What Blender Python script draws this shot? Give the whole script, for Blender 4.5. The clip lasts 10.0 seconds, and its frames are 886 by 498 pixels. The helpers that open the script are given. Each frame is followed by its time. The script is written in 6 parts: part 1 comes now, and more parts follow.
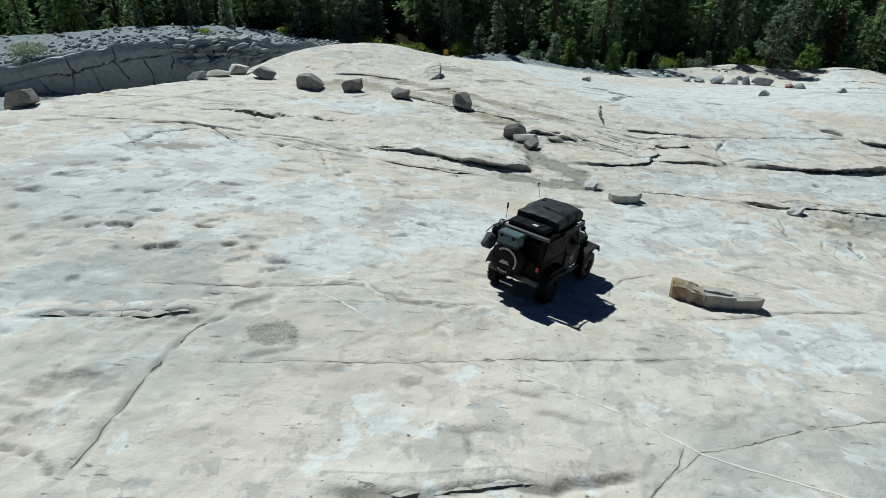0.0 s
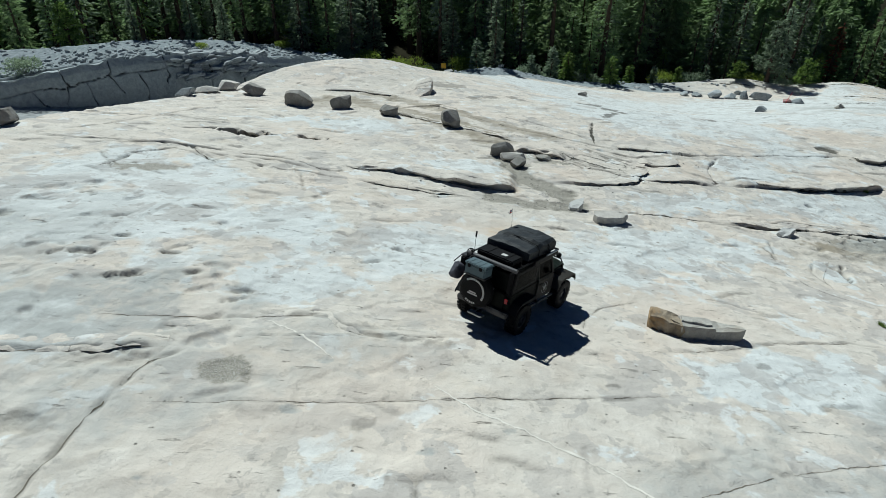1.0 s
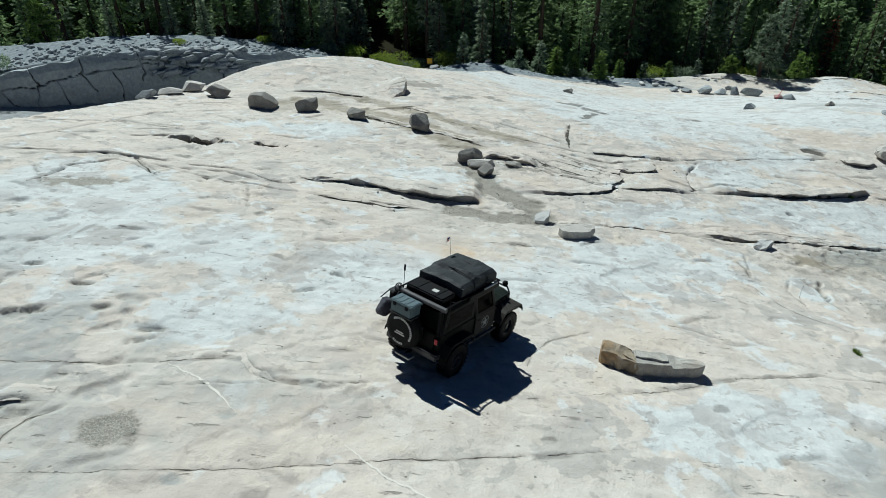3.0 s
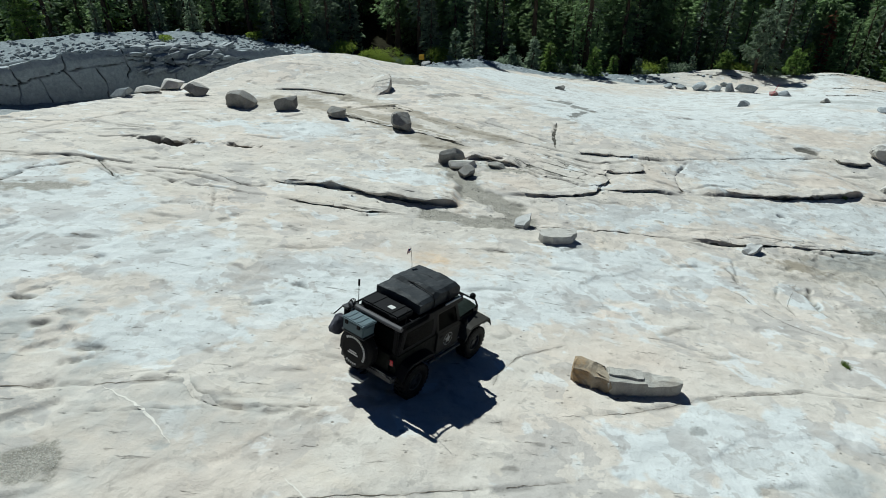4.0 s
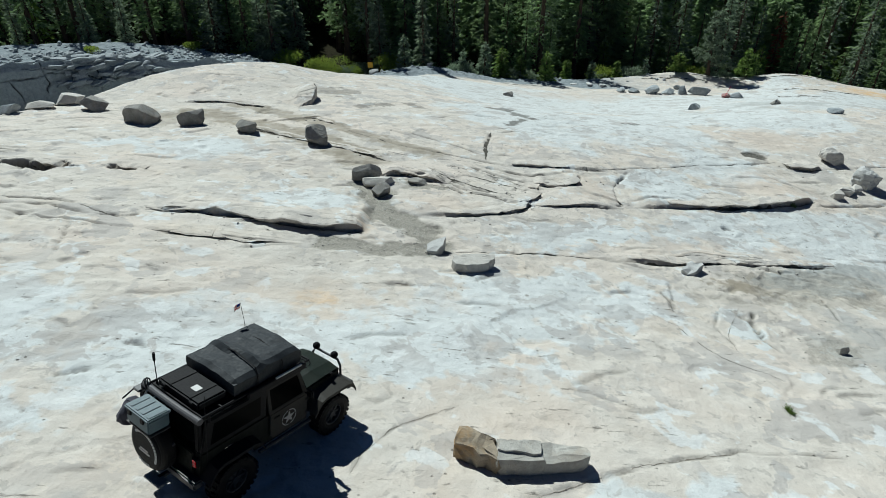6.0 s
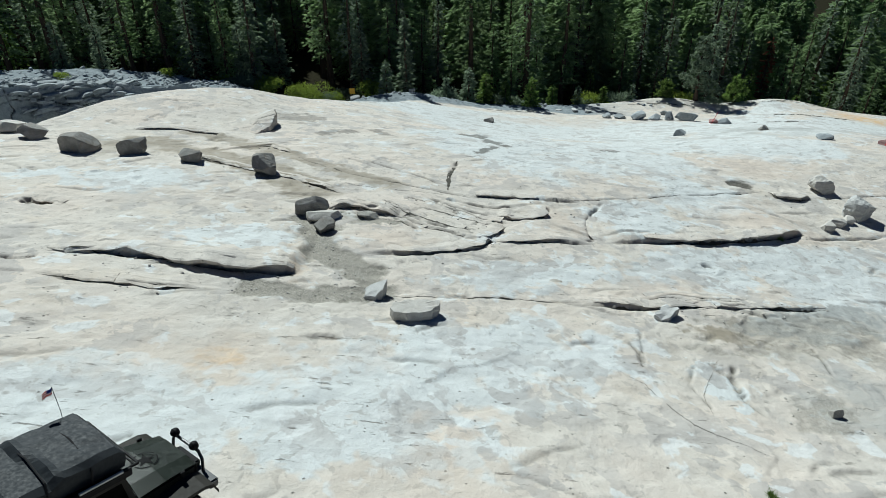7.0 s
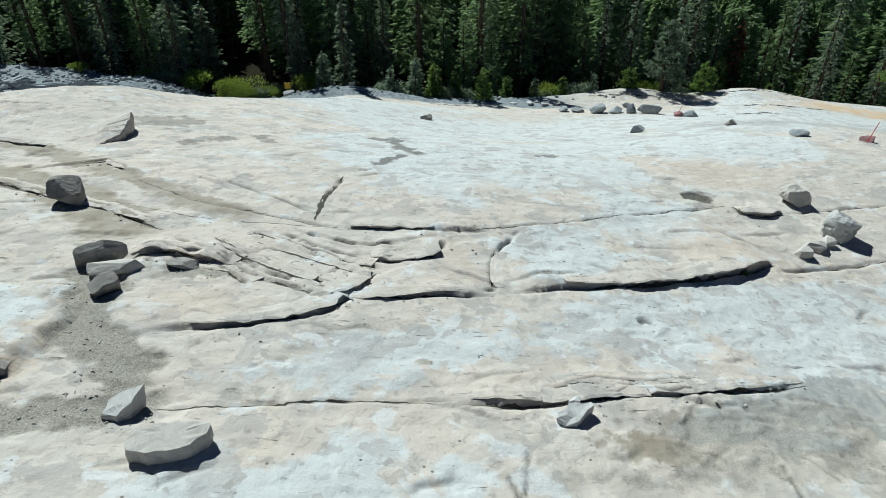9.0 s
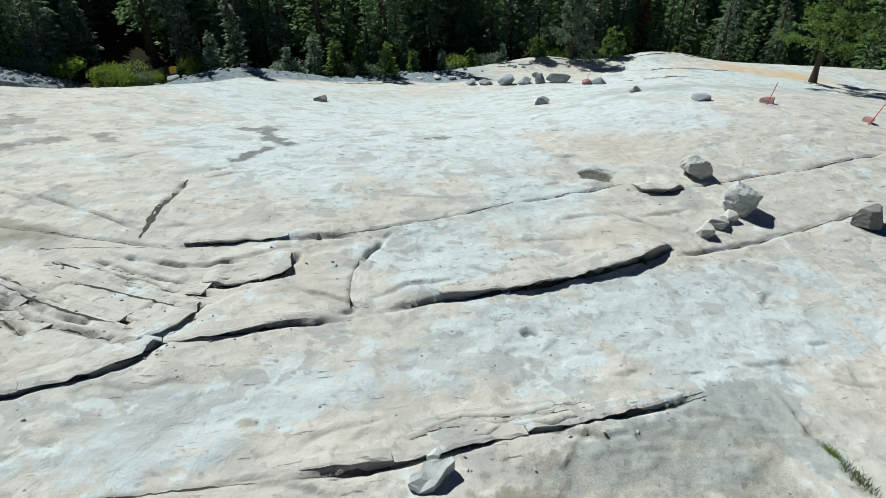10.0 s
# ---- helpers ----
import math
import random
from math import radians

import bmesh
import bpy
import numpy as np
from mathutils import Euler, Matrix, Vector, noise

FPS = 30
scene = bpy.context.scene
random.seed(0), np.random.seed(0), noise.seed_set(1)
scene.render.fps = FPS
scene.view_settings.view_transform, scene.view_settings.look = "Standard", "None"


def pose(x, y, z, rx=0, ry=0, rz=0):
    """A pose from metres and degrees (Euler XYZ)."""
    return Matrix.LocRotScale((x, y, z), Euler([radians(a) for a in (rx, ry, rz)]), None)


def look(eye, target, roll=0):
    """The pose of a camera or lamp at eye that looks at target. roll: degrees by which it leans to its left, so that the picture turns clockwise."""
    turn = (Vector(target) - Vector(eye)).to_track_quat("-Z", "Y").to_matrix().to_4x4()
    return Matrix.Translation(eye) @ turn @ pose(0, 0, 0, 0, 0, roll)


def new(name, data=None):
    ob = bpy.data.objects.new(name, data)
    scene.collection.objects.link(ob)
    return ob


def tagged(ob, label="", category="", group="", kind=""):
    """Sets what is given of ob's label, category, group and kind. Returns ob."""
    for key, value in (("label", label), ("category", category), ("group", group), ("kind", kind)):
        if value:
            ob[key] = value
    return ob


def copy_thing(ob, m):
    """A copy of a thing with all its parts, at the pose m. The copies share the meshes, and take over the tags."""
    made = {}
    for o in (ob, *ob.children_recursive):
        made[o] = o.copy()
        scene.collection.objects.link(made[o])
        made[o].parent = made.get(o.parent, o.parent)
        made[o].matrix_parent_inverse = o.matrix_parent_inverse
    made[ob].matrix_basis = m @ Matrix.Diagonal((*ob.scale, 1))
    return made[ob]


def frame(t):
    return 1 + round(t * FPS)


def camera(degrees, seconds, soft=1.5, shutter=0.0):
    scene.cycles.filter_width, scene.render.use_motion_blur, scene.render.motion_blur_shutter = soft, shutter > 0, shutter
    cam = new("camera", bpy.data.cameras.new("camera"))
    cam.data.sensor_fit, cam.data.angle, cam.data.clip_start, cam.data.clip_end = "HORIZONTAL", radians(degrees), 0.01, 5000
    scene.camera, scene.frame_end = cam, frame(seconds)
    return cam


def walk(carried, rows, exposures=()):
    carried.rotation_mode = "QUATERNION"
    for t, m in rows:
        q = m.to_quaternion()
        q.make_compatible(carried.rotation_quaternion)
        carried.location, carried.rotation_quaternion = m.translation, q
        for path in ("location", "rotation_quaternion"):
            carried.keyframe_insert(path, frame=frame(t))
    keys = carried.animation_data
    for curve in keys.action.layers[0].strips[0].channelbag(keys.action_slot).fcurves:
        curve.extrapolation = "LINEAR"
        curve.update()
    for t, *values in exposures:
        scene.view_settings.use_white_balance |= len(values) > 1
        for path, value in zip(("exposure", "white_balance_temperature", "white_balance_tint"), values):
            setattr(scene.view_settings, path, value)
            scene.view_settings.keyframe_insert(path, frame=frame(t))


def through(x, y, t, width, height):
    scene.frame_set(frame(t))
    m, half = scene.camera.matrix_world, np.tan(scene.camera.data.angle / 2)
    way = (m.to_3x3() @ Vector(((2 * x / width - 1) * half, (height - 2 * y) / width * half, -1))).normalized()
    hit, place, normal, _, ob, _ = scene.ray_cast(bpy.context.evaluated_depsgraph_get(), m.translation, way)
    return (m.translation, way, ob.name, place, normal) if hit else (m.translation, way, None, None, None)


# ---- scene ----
cam = camera(73.7, 10.0, soft=0.6)
# seconds, eye x y z, yaw, pitch, roll
PATH = [
    (0.0, 0.000, 0.000, 9.000, 0.088, -31.398, 0.168),
    (0.5, 0.447, 0.267, 9.070, 0.045, -30.569, 0.144),
    (1.0, 0.957, 0.675, 9.184, 0.490, -30.382, 0.149),
    (1.5, 1.398, 1.088, 9.319, 0.539, -30.578, 0.122),
    (2.0, 1.837, 1.567, 9.357, 0.542, -30.787, 0.065),
    (2.5, 2.234, 1.967, 9.407, 0.409, -31.014, 0.023),
    (4.0, 3.593, 3.385, 9.217, 0.213, -31.558, -0.006),
    (4.5, 4.021, 3.955, 9.157, -0.615, -31.863, -0.097),
    (5.0, 4.605, 4.634, 8.931, -1.553, -31.916, -0.190),
    (5.5, 5.356, 5.385, 8.696, -2.226, -31.818, -0.225),
    (6.0, 6.211, 6.251, 8.408, -2.728, -30.876, -0.282),
    (7.5, 9.330, 10.047, 7.330, -3.033, -28.024, -0.327),
    (8.0, 10.508, 11.657, 7.015, -2.924, -28.027, -0.358),
    (8.5, 11.618, 13.355, 6.690, -3.054, -28.477, -0.382),
    (9.0, 12.874, 15.092, 6.256, -4.913, -29.320, -0.619),
    (9.5, 14.231, 16.620, 5.936, -7.999, -30.674, -0.958),
    (10.0, 15.669, 17.854, 5.575, -11.879, -31.770, -1.336),
]
walk(cam, [(t, pose(x, y, z, 0, 0, yaw) @ pose(0, 0, 0, 90 + pitch, 0, 0) @ pose(0, 0, 0, 0, 0, roll)) for t, x, y, z, yaw, pitch, roll in PATH], exposures=[(0.0, 0.02, 5790, -1.0), (2.5, 0.08, 5790, -1.0), (5.5, 0.06, 5790, -1.0), (7.5, 0.11, 5790, -1.0), (10.0, 0.14, 5790, -1.0)])

# ---- world, sun and exposure ----
SUN_AZ, SUN_EL = radians(-27.0), radians(48.0)      # sun ahead of the first view and to its left
TO_SUN = Vector((math.sin(SUN_AZ) * math.cos(SUN_EL), math.cos(SUN_AZ) * math.cos(SUN_EL), math.sin(SUN_EL)))
world = bpy.data.worlds.new("sky")
scene.world = world
world.use_nodes = True
wn = world.node_tree.nodes
sky = wn.new("ShaderNodeTexSky")
sky.sky_type, sky.sun_disc = "NISHITA", False
sky.sun_elevation, sky.sun_rotation = SUN_EL, SUN_AZ
sky.altitude, sky.dust_density = 1800, 0.4
wn["Background"].inputs["Strength"].default_value = 0.014
tint = wn.new("ShaderNodeMix")
tint.data_type, tint.blend_type = "RGBA", "MULTIPLY"
tint.inputs[0].default_value, tint.inputs[7].default_value = 1.0, (0.62, 0.92, 1.45, 1)
world.node_tree.links.new(sky.outputs["Color"], tint.inputs[6])
world.node_tree.links.new(tint.outputs[2], wn["Background"].inputs["Color"])
sun_data = bpy.data.lights.new("sun", "SUN")
sun_data.energy, sun_data.angle, sun_data.color = 4.8, radians(0.53), (1.0, 0.965, 0.90)
sun = new("sun", sun_data)
sun.matrix_world = look((-40, 60, 80), Vector((-40, 60, 80)) - TO_SUN)


# ---- materials ----
def material(name, rough=0.8, spec=0.3, metal=0.0):
    m = bpy.data.materials.new(name)
    m.use_nodes = True
    b = m.node_tree.nodes["Principled BSDF"]
    b.inputs["Roughness"].default_value = rough
    b.inputs["Specular IOR Level"].default_value = spec
    b.inputs["Metallic"].default_value = metal
    return m, m.node_tree.nodes, m.node_tree.links, b


def tex_noise(nodes, links, scale, detail=6, rough=0.6, coords="Object", distort=0.0):
    c = nodes.new("ShaderNodeTexCoord")
    t = nodes.new("ShaderNodeTexNoise")
    t.inputs["Scale"].default_value, t.inputs["Detail"].default_value = scale, detail
    t.inputs["Roughness"].default_value, t.inputs["Distortion"].default_value = rough, distort
    links.new(c.outputs[coords], t.inputs["Vector"])
    return t.outputs["Fac"]


def ramp(nodes, links, value, *stops):
    r = nodes.new("ShaderNodeValToRGB")
    while len(r.color_ramp.elements) < len(stops):
        r.color_ramp.elements.new(0.5)
    for e, (p, c) in zip(r.color_ramp.elements, stops):
        e.position = p
        e.color = (c, c, c, 1) if isinstance(c, (int, float)) else (*c, 1)
    links.new(value, r.inputs["Fac"])
    return r.outputs["Color"]


def mix(nodes, links, fac, a, b, how="MIX"):
    m = nodes.new("ShaderNodeMix")
    m.data_type, m.blend_type = "RGBA", how
    for sock, v in ((m.inputs[0], fac), (m.inputs[6], a), (m.inputs[7], b)):
        if isinstance(v, (int, float)):
            sock.default_value = v
        elif isinstance(v, tuple):
            sock.default_value = (*v, 1)
        else:
            links.new(v, sock)
    return m.outputs[2]


def maths(nodes, links, how, a, b=0.0):
    m = nodes.new("ShaderNodeMath")
    m.operation, m.use_clamp = how, True
    for sock, v in zip(m.inputs, (a, b)):
        if isinstance(v, (int, float)):
            sock.default_value = v
        else:
            links.new(v, sock)
    return m.outputs[0]


def bump(nodes, links, bsdf, height, strength, dist):
    b = nodes.new("ShaderNodeBump")
    b.inputs["Strength"].default_value, b.inputs["Distance"].default_value = strength, dist
    links.new(height, b.inputs["Height"])
    if bsdf.inputs["Normal"].links:
        links.new(bsdf.inputs["Normal"].links[0].from_socket, b.inputs["Normal"])
    links.new(b.outputs["Normal"], bsdf.inputs["Normal"])


def attr(nodes, name):
    a = nodes.new("ShaderNodeAttribute")
    a.attribute_name = name
    return a.outputs["Fac"]


def plain(name, colour, rough=0.6, spec=0.4, metal=0.0, vary=0.25, scale=6.0, relief=0.0):
    """Paint, rubber, cloth or metal with uneven tone and a little relief."""
    m, nodes, links, b = material(name, rough, spec, metal)
    n = tex_noise(nodes, links, scale, 5)
    lo, hi = tuple(c * (1 - vary) for c in colour), tuple(min(1, c * (1 + vary)) for c in colour)
    links.new(mix(nodes, links, n, lo, hi), b.inputs["Base Color"])
    links.new(ramp(nodes, links, tex_noise(nodes, links, scale * 4, 4), (0.3, max(0, rough - 0.12)), (0.7, min(1, rough + 0.12))), b.inputs["Roughness"])
    if relief:
        bump(nodes, links, b, tex_noise(nodes, links, scale * 9, 3), 0.5, relief)
    return m


def ground_material():
    m, nodes, links, b = material("weathered_granite", 0.85, 0.2)
    big = tex_noise(nodes, links, 0.22, 5, 0.6, distort=0.2)
    mid = tex_noise(nodes, links, 1.3, 8, 0.66, distort=0.15)
    fine = tex_noise(nodes, links, 11, 6, 0.7)
    grain = tex_noise(nodes, links, 75, 3, 0.7)
    warm = mix(nodes, links, ramp(nodes, links, mid, (0.32, 0.0), (0.66, 1.0)), (0.52, 0.48, 0.425), (0.645, 0.605, 0.545))
    pink = ramp(nodes, links, tex_noise(nodes, links, 0.17, 5, 0.6), (0.46, 0.0), (0.64, 0.75))
    warm = mix(nodes, links, pink, warm, (0.635, 0.56, 0.485))
    ochre = ramp(nodes, links, tex_noise(nodes, links, 0.55, 6, 0.65, distort=0.3), (0.55, 0.0), (0.70, 0.5))
    warm = mix(nodes, links, ochre, warm, (0.59, 0.515, 0.42))
    cool = mix(nodes, links, ramp(nodes, links, mid, (0.3, 0.0), (0.6, 1.0)), (0.56, 0.58, 0.57), (0.62, 0.648, 0.645))
    edge = maths(nodes, links, "ADD", attr(nodes, "pale"), maths(nodes, links, "SUBTRACT", mid, 0.5))
    edge = maths(nodes, links, "SUBTRACT", edge, maths(nodes, links, "SUBTRACT", 0.5, mid))
    paleness = ramp(nodes, links, edge, (0.28, 0.0), (0.58, 0.9))
    col = mix(nodes, links, paleness, warm, cool)
    # thin flakes that have come away: greyer, with a crisp outline
    flakes = ramp(nodes, links, tex_noise(nodes, links, 0.7, 9, 0.58, distort=0.3), (0.535, 0.0), (0.548, 1.0))
    col = mix(nodes, links, maths(nodes, links, "MULTIPLY", flakes, ramp(nodes, links, big, (0.40, 0.18), (0.54, 0.66))), col, (0.41, 0.39, 0.37))
    chips = ramp(nodes, links, tex_noise(nodes, links, 2.3, 9, 0.6, distort=0.4), (0.60, 0.0), (0.615, 1.0))
    col = mix(nodes, links, maths(nodes, links, "MULTIPLY", chips, 0.45), col, (0.33, 0.31, 0.28))
    light_flakes = ramp(nodes, links, tex_noise(nodes, links, 0.85, 8, 0.56, distort=0.3), (0.60, 0.0), (0.63, 1.0))
    col = mix(nodes, links, maths(nodes, links, "MULTIPLY", light_flakes, 0.75), col, (0.66, 0.675, 0.665))
    # weathering streaks, lichen and mineral specks
    lich = maths(nodes, links, "MULTIPLY", ramp(nodes, links, fine, (0.60, 0.0), (0.74, 1.0)), ramp(nodes, links, mid, (0.42, 0.0), (0.62, 0.8)))
    col = mix(nodes, links, maths(nodes, links, "MULTIPLY", lich, 0.7), col, (0.25, 0.235, 0.20))
    c = nodes.new("ShaderNodeTexCoord")
    vor = nodes.new("ShaderNodeTexVoronoi")
    vor.inputs["Scale"].default_value = 1.15
    links.new(c.outputs["Object"], vor.inputs["Vector"])
    spots = maths(nodes, links, "MULTIPLY", ramp(nodes, links, vor.outputs["Distance"], (0.05, 1.0), (0.11, 0.0)), ramp(nodes, links, big, (0.45, 0.0), (0.55, 0.8)))
    col = mix(nodes, links, spots, col, (0.30, 0.28, 0.25))
    tc = nodes.new("ShaderNodeMapping")
    tc.inputs["Rotation"].default_value, tc.inputs["Scale"].default_value = (0, 0, radians(-10)), (1.1, 5.5, 1.5)
    links.new(c.outputs["Object"], tc.inputs["Vector"])
    dn = nodes.new("ShaderNodeTexNoise")
    dn.inputs["Scale"].default_value, dn.inputs["Detail"].default_value, dn.inputs["Roughness"].default_value = 1.0, 7, 0.7
    links.new(tc.outputs["Vector"], dn.inputs["Vector"])
    dashes = ramp(nodes, links, dn.outputs["Fac"], (0.635, 0.0), (0.70, 0.85))
    col = mix(nodes, links, dashes, col, (0.21, 0.195, 0.165))
    pv = nodes.new("ShaderNodeTexVoronoi")
    pv.inputs["Scale"].default_value = 3.1
    links.new(c.outputs["Object"], pv.inputs["Vector"])
    pits = maths(nodes, links, "MULTIPLY", ramp(nodes, links, pv.outputs["Distance"], (0.06, 1.0), (0.12, 0.0)), ramp(nodes, links, tex_noise(nodes, links, 0.9, 3), (0.5, 0.0), (0.56, 0.9)))
    col = mix(nodes, links, pits, col, (0.19, 0.18, 0.155))
    fleck = ramp(nodes, links, tex_noise(nodes, links, 24, 5, 0.75), (0.30, 0.7), (0.40, 0.0))
    col = mix(nodes, links, fleck, col, (0.22, 0.21, 0.19))
    col = mix(nodes, links, ramp(nodes, links, grain, (0.35, 0.22), (0.58, 0.0)), col, (0.20, 0.19, 0.175))
    col = mix(nodes, links, maths(nodes, links, "MULTIPLY", attr(nodes, "ochre"), ramp(nodes, links, mid, (0.35, 0.2), (0.6, 1.0))), col, (0.58, 0.40, 0.22))
    col = mix(nodes, links, maths(nodes, links, "MULTIPLY", attr(nodes, "tan"), 0.55), col, (0.55, 0.465, 0.385))
    # dark stains and crack dirt, plus shade painted into recesses
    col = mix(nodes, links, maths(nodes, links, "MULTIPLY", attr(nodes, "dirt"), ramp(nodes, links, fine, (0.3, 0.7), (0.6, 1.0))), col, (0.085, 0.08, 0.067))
    # brown earth, also used to paint shade in the left foreground hollow
    col = mix(nodes, links, maths(nodes, links, "MULTIPLY", attr(nodes, "soil"), ramp(nodes, links, mid, (0.3, 0.45), (0.6, 1.0))), col, (0.29, 0.255, 0.20))
    col = mix(nodes, links, maths(nodes, links, "MULTIPLY", attr(nodes, "slate"), ramp(nodes, links, mid, (0.35, 0.3), (0.55, 1.0))), col, (0.35, 0.355, 0.34))
    # loose grit and gravel, the shade between grains painted darker
    gv = nodes.new("ShaderNodeTexVoronoi")
    gv.inputs["Scale"].default_value = 27
    links.new(c.outputs["Object"], gv.inputs["Vector"])
    grit = mix(nodes, links, gv.outputs["Distance"], mix(nodes, links, gv.outputs["Color"], (0.27, 0.25, 0.21), (0.54, 0.51, 0.45)), (0.17, 0.16, 0.135))
    col = mix(nodes, links, attr(nodes, "gravel"), col, grit)
    wet = nodes.new("ShaderNodeTexVoronoi")
    wet.inputs["Scale"].default_value = 3.5
    links.new(c.outputs["Object"], wet.inputs["Vector"])
    bar = mix(nodes, links, wet.outputs["Color"], (0.15, 0.175, 0.19), (0.31, 0.34, 0.355))
    col = mix(nodes, links, attr(nodes, "bar"), col, bar)
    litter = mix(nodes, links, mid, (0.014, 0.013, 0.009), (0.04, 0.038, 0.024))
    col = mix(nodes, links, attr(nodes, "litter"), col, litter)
    links.new(col, b.inputs["Base Color"])
    dusty = maths(nodes, links, "ADD", attr(nodes, "bar"), attr(nodes, "litter"))
    links.new(maths(nodes, links, "MULTIPLY", maths(nodes, links, "SUBTRACT", 1.0, dusty), 0.15), b.inputs["Specular IOR Level"])
    bump(nodes, links, b, mid, 1.0, 0.08)
    bump(nodes, links, b, fine, 0.5, 0.012)
    bump(nodes, links, b, maths(nodes, links, "SUBTRACT", 1.0, dashes), 0.7, 0.03)
    bump(nodes, links, b, maths(nodes, links, "SUBTRACT", 1.0, pits), 0.7, 0.03)
    bump(nodes, links, b, gv.outputs["Distance"], 0.15, 0.01)
    return m


def stone_material(name, lo, hi, rust=0.0, spec=0.15, speck=0.5):
    """Broken granite: grain, mineral specks, stained and lichened sides, and a tone of its own for every piece."""
    m, nodes, links, b = material(name, 0.85, spec)
    mid = tex_noise(nodes, links, 2.4, 8, 0.68, distort=0.5)
    grain = tex_noise(nodes, links, 45, 4, 0.7)
    col = mix(nodes, links, ramp(nodes, links, mid, (0.3, 0.0), (0.7, 1.0)), lo, hi)
    col = mix(nodes, links, ramp(nodes, links, grain, (0.36, speck), (0.55, 0.0)), col, (0.12, 0.115, 0.11))
    col = mix(nodes, links, maths(nodes, links, "MULTIPLY", ramp(nodes, links, tex_noise(nodes, links, 1.4, 6, 0.6, distort=1.0), (0.48, 0.0), (0.64, 1.0)), rust), col, (0.42, 0.26, 0.11))
    # joints coloured dark: dirt plus painted occlusion
    col = mix(nodes, links, attr(nodes, "dirt"), col, (0.05, 0.05, 0.045))
    info = nodes.new("ShaderNodeObjectInfo")
    hsv = nodes.new("ShaderNodeHueSaturation")
    links.new(col, hsv.inputs["Color"])
    links.new(ramp(nodes, links, info.outputs["Random"], (0.0, 0.8), (1.0, 1.0)), hsv.inputs["Value"])
    links.new(hsv.outputs["Color"], b.inputs["Base Color"])
    bump(nodes, links, b, mid, 0.7, 0.05)
    bump(nodes, links, b, grain, 0.4, 0.006)
    return m


def leaf_material(name, lo, hi, through):
    m, nodes, links, b = material(name, 0.65, 0.25)
    geo = nodes.new("ShaderNodeNewGeometry")
    info = nodes.new("ShaderNodeObjectInfo")
    col = mix(nodes, links, geo.outputs["Random Per Island"], lo, hi)
    hsv = nodes.new("ShaderNodeHueSaturation")
    links.new(col, hsv.inputs["Color"])
    links.new(ramp(nodes, links, info.outputs["Random"], (0.0, 0.70), (1.0, 1.65)), hsv.inputs["Value"])
    links.new(hsv.outputs["Color"], b.inputs["Base Color"])
    t = nodes.new("ShaderNodeBsdfTranslucent")
    links.new(mix(nodes, links, 0.5, hsv.outputs["Color"], through), t.inputs["Color"])
    s = nodes.new("ShaderNodeMixShader")
    s.inputs[0].default_value = 0.50
    links.new(b.outputs[0], s.inputs[1])
    links.new(t.outputs[0], s.inputs[2])
    links.new(s.outputs[0], nodes["Material Output"].inputs["Surface"])
    return m


M_GROUND = ground_material()
M_STONE = stone_material("grey_granite_boulder", (0.19, 0.185, 0.17), (0.40, 0.39, 0.365), 0.15)
M_PALE = stone_material("pale_granite_boulder", (0.50, 0.475, 0.43), (0.68, 0.66, 0.62), 0.08, speck=0.3)
M_TAN = stone_material("rust_stained_granite", (0.36, 0.345, 0.31), (0.60, 0.58, 0.53), 0.12)
M_BLUE = stone_material("blue_grey_granite", (0.28, 0.315, 0.33), (0.53, 0.565, 0.58), 0.0)
M_CLIFF = stone_material("blue_grey_cliff", (0.315, 0.36, 0.38), (0.565, 0.62, 0.635), 0.0, speck=0.3)
M_WHITISH = stone_material("whitish_granite_boulder", (0.50, 0.50, 0.485), (0.68, 0.68, 0.66), 0.0, speck=0.25)
M_RUST = stone_material("rusty_broken_granite", (0.20, 0.155, 0.10), (0.50, 0.43, 0.33), 0.75)
# dark fill of joints, also the painted shade at step feet
M_SEAM = plain("soil_and_shade_seam", (0.085, 0.08, 0.066), 0.9, 0.15, vary=0.5, scale=14)
M_CRACK = plain("earthy_hairline_joint", (0.16, 0.14, 0.11), 0.9, 0.15, vary=0.5, scale=9)
M_VEIN = plain("pale_aplite_vein", (0.655, 0.625, 0.565), 0.8, 0.2, vary=0.2, scale=12)
M_RED = stone_material("red_painted_stone", (0.38, 0.19, 0.18), (0.52, 0.36, 0.34), 0.0)
M_BARK = plain("bark", (0.075, 0.055, 0.04), 0.9, 0.15, vary=0.5, scale=9, relief=0.01)
M_FIR = leaf_material("fir_needles", (0.085, 0.125, 0.07), (0.22, 0.30, 0.15), (0.32, 0.44, 0.18))
M_FIR_GREY = leaf_material("grey_green_needles", (0.095, 0.13, 0.10), (0.24, 0.29, 0.21), (0.30, 0.38, 0.22))
M_PINE = leaf_material("pine_needles", (0.075, 0.12, 0.04), (0.185, 0.255, 0.075), (0.22, 0.32, 0.06))
M_SHRUB = leaf_material("willow_leaves", (0.09, 0.13, 0.028), (0.21, 0.275, 0.055), (0.34, 0.43, 0.06))
M_DEAD = leaf_material("dead_needles", (0.10, 0.05, 0.03), (0.20, 0.09, 0.05), (0.2, 0.1, 0.05))
PLANE = (0.97, -1.95, -2.28)
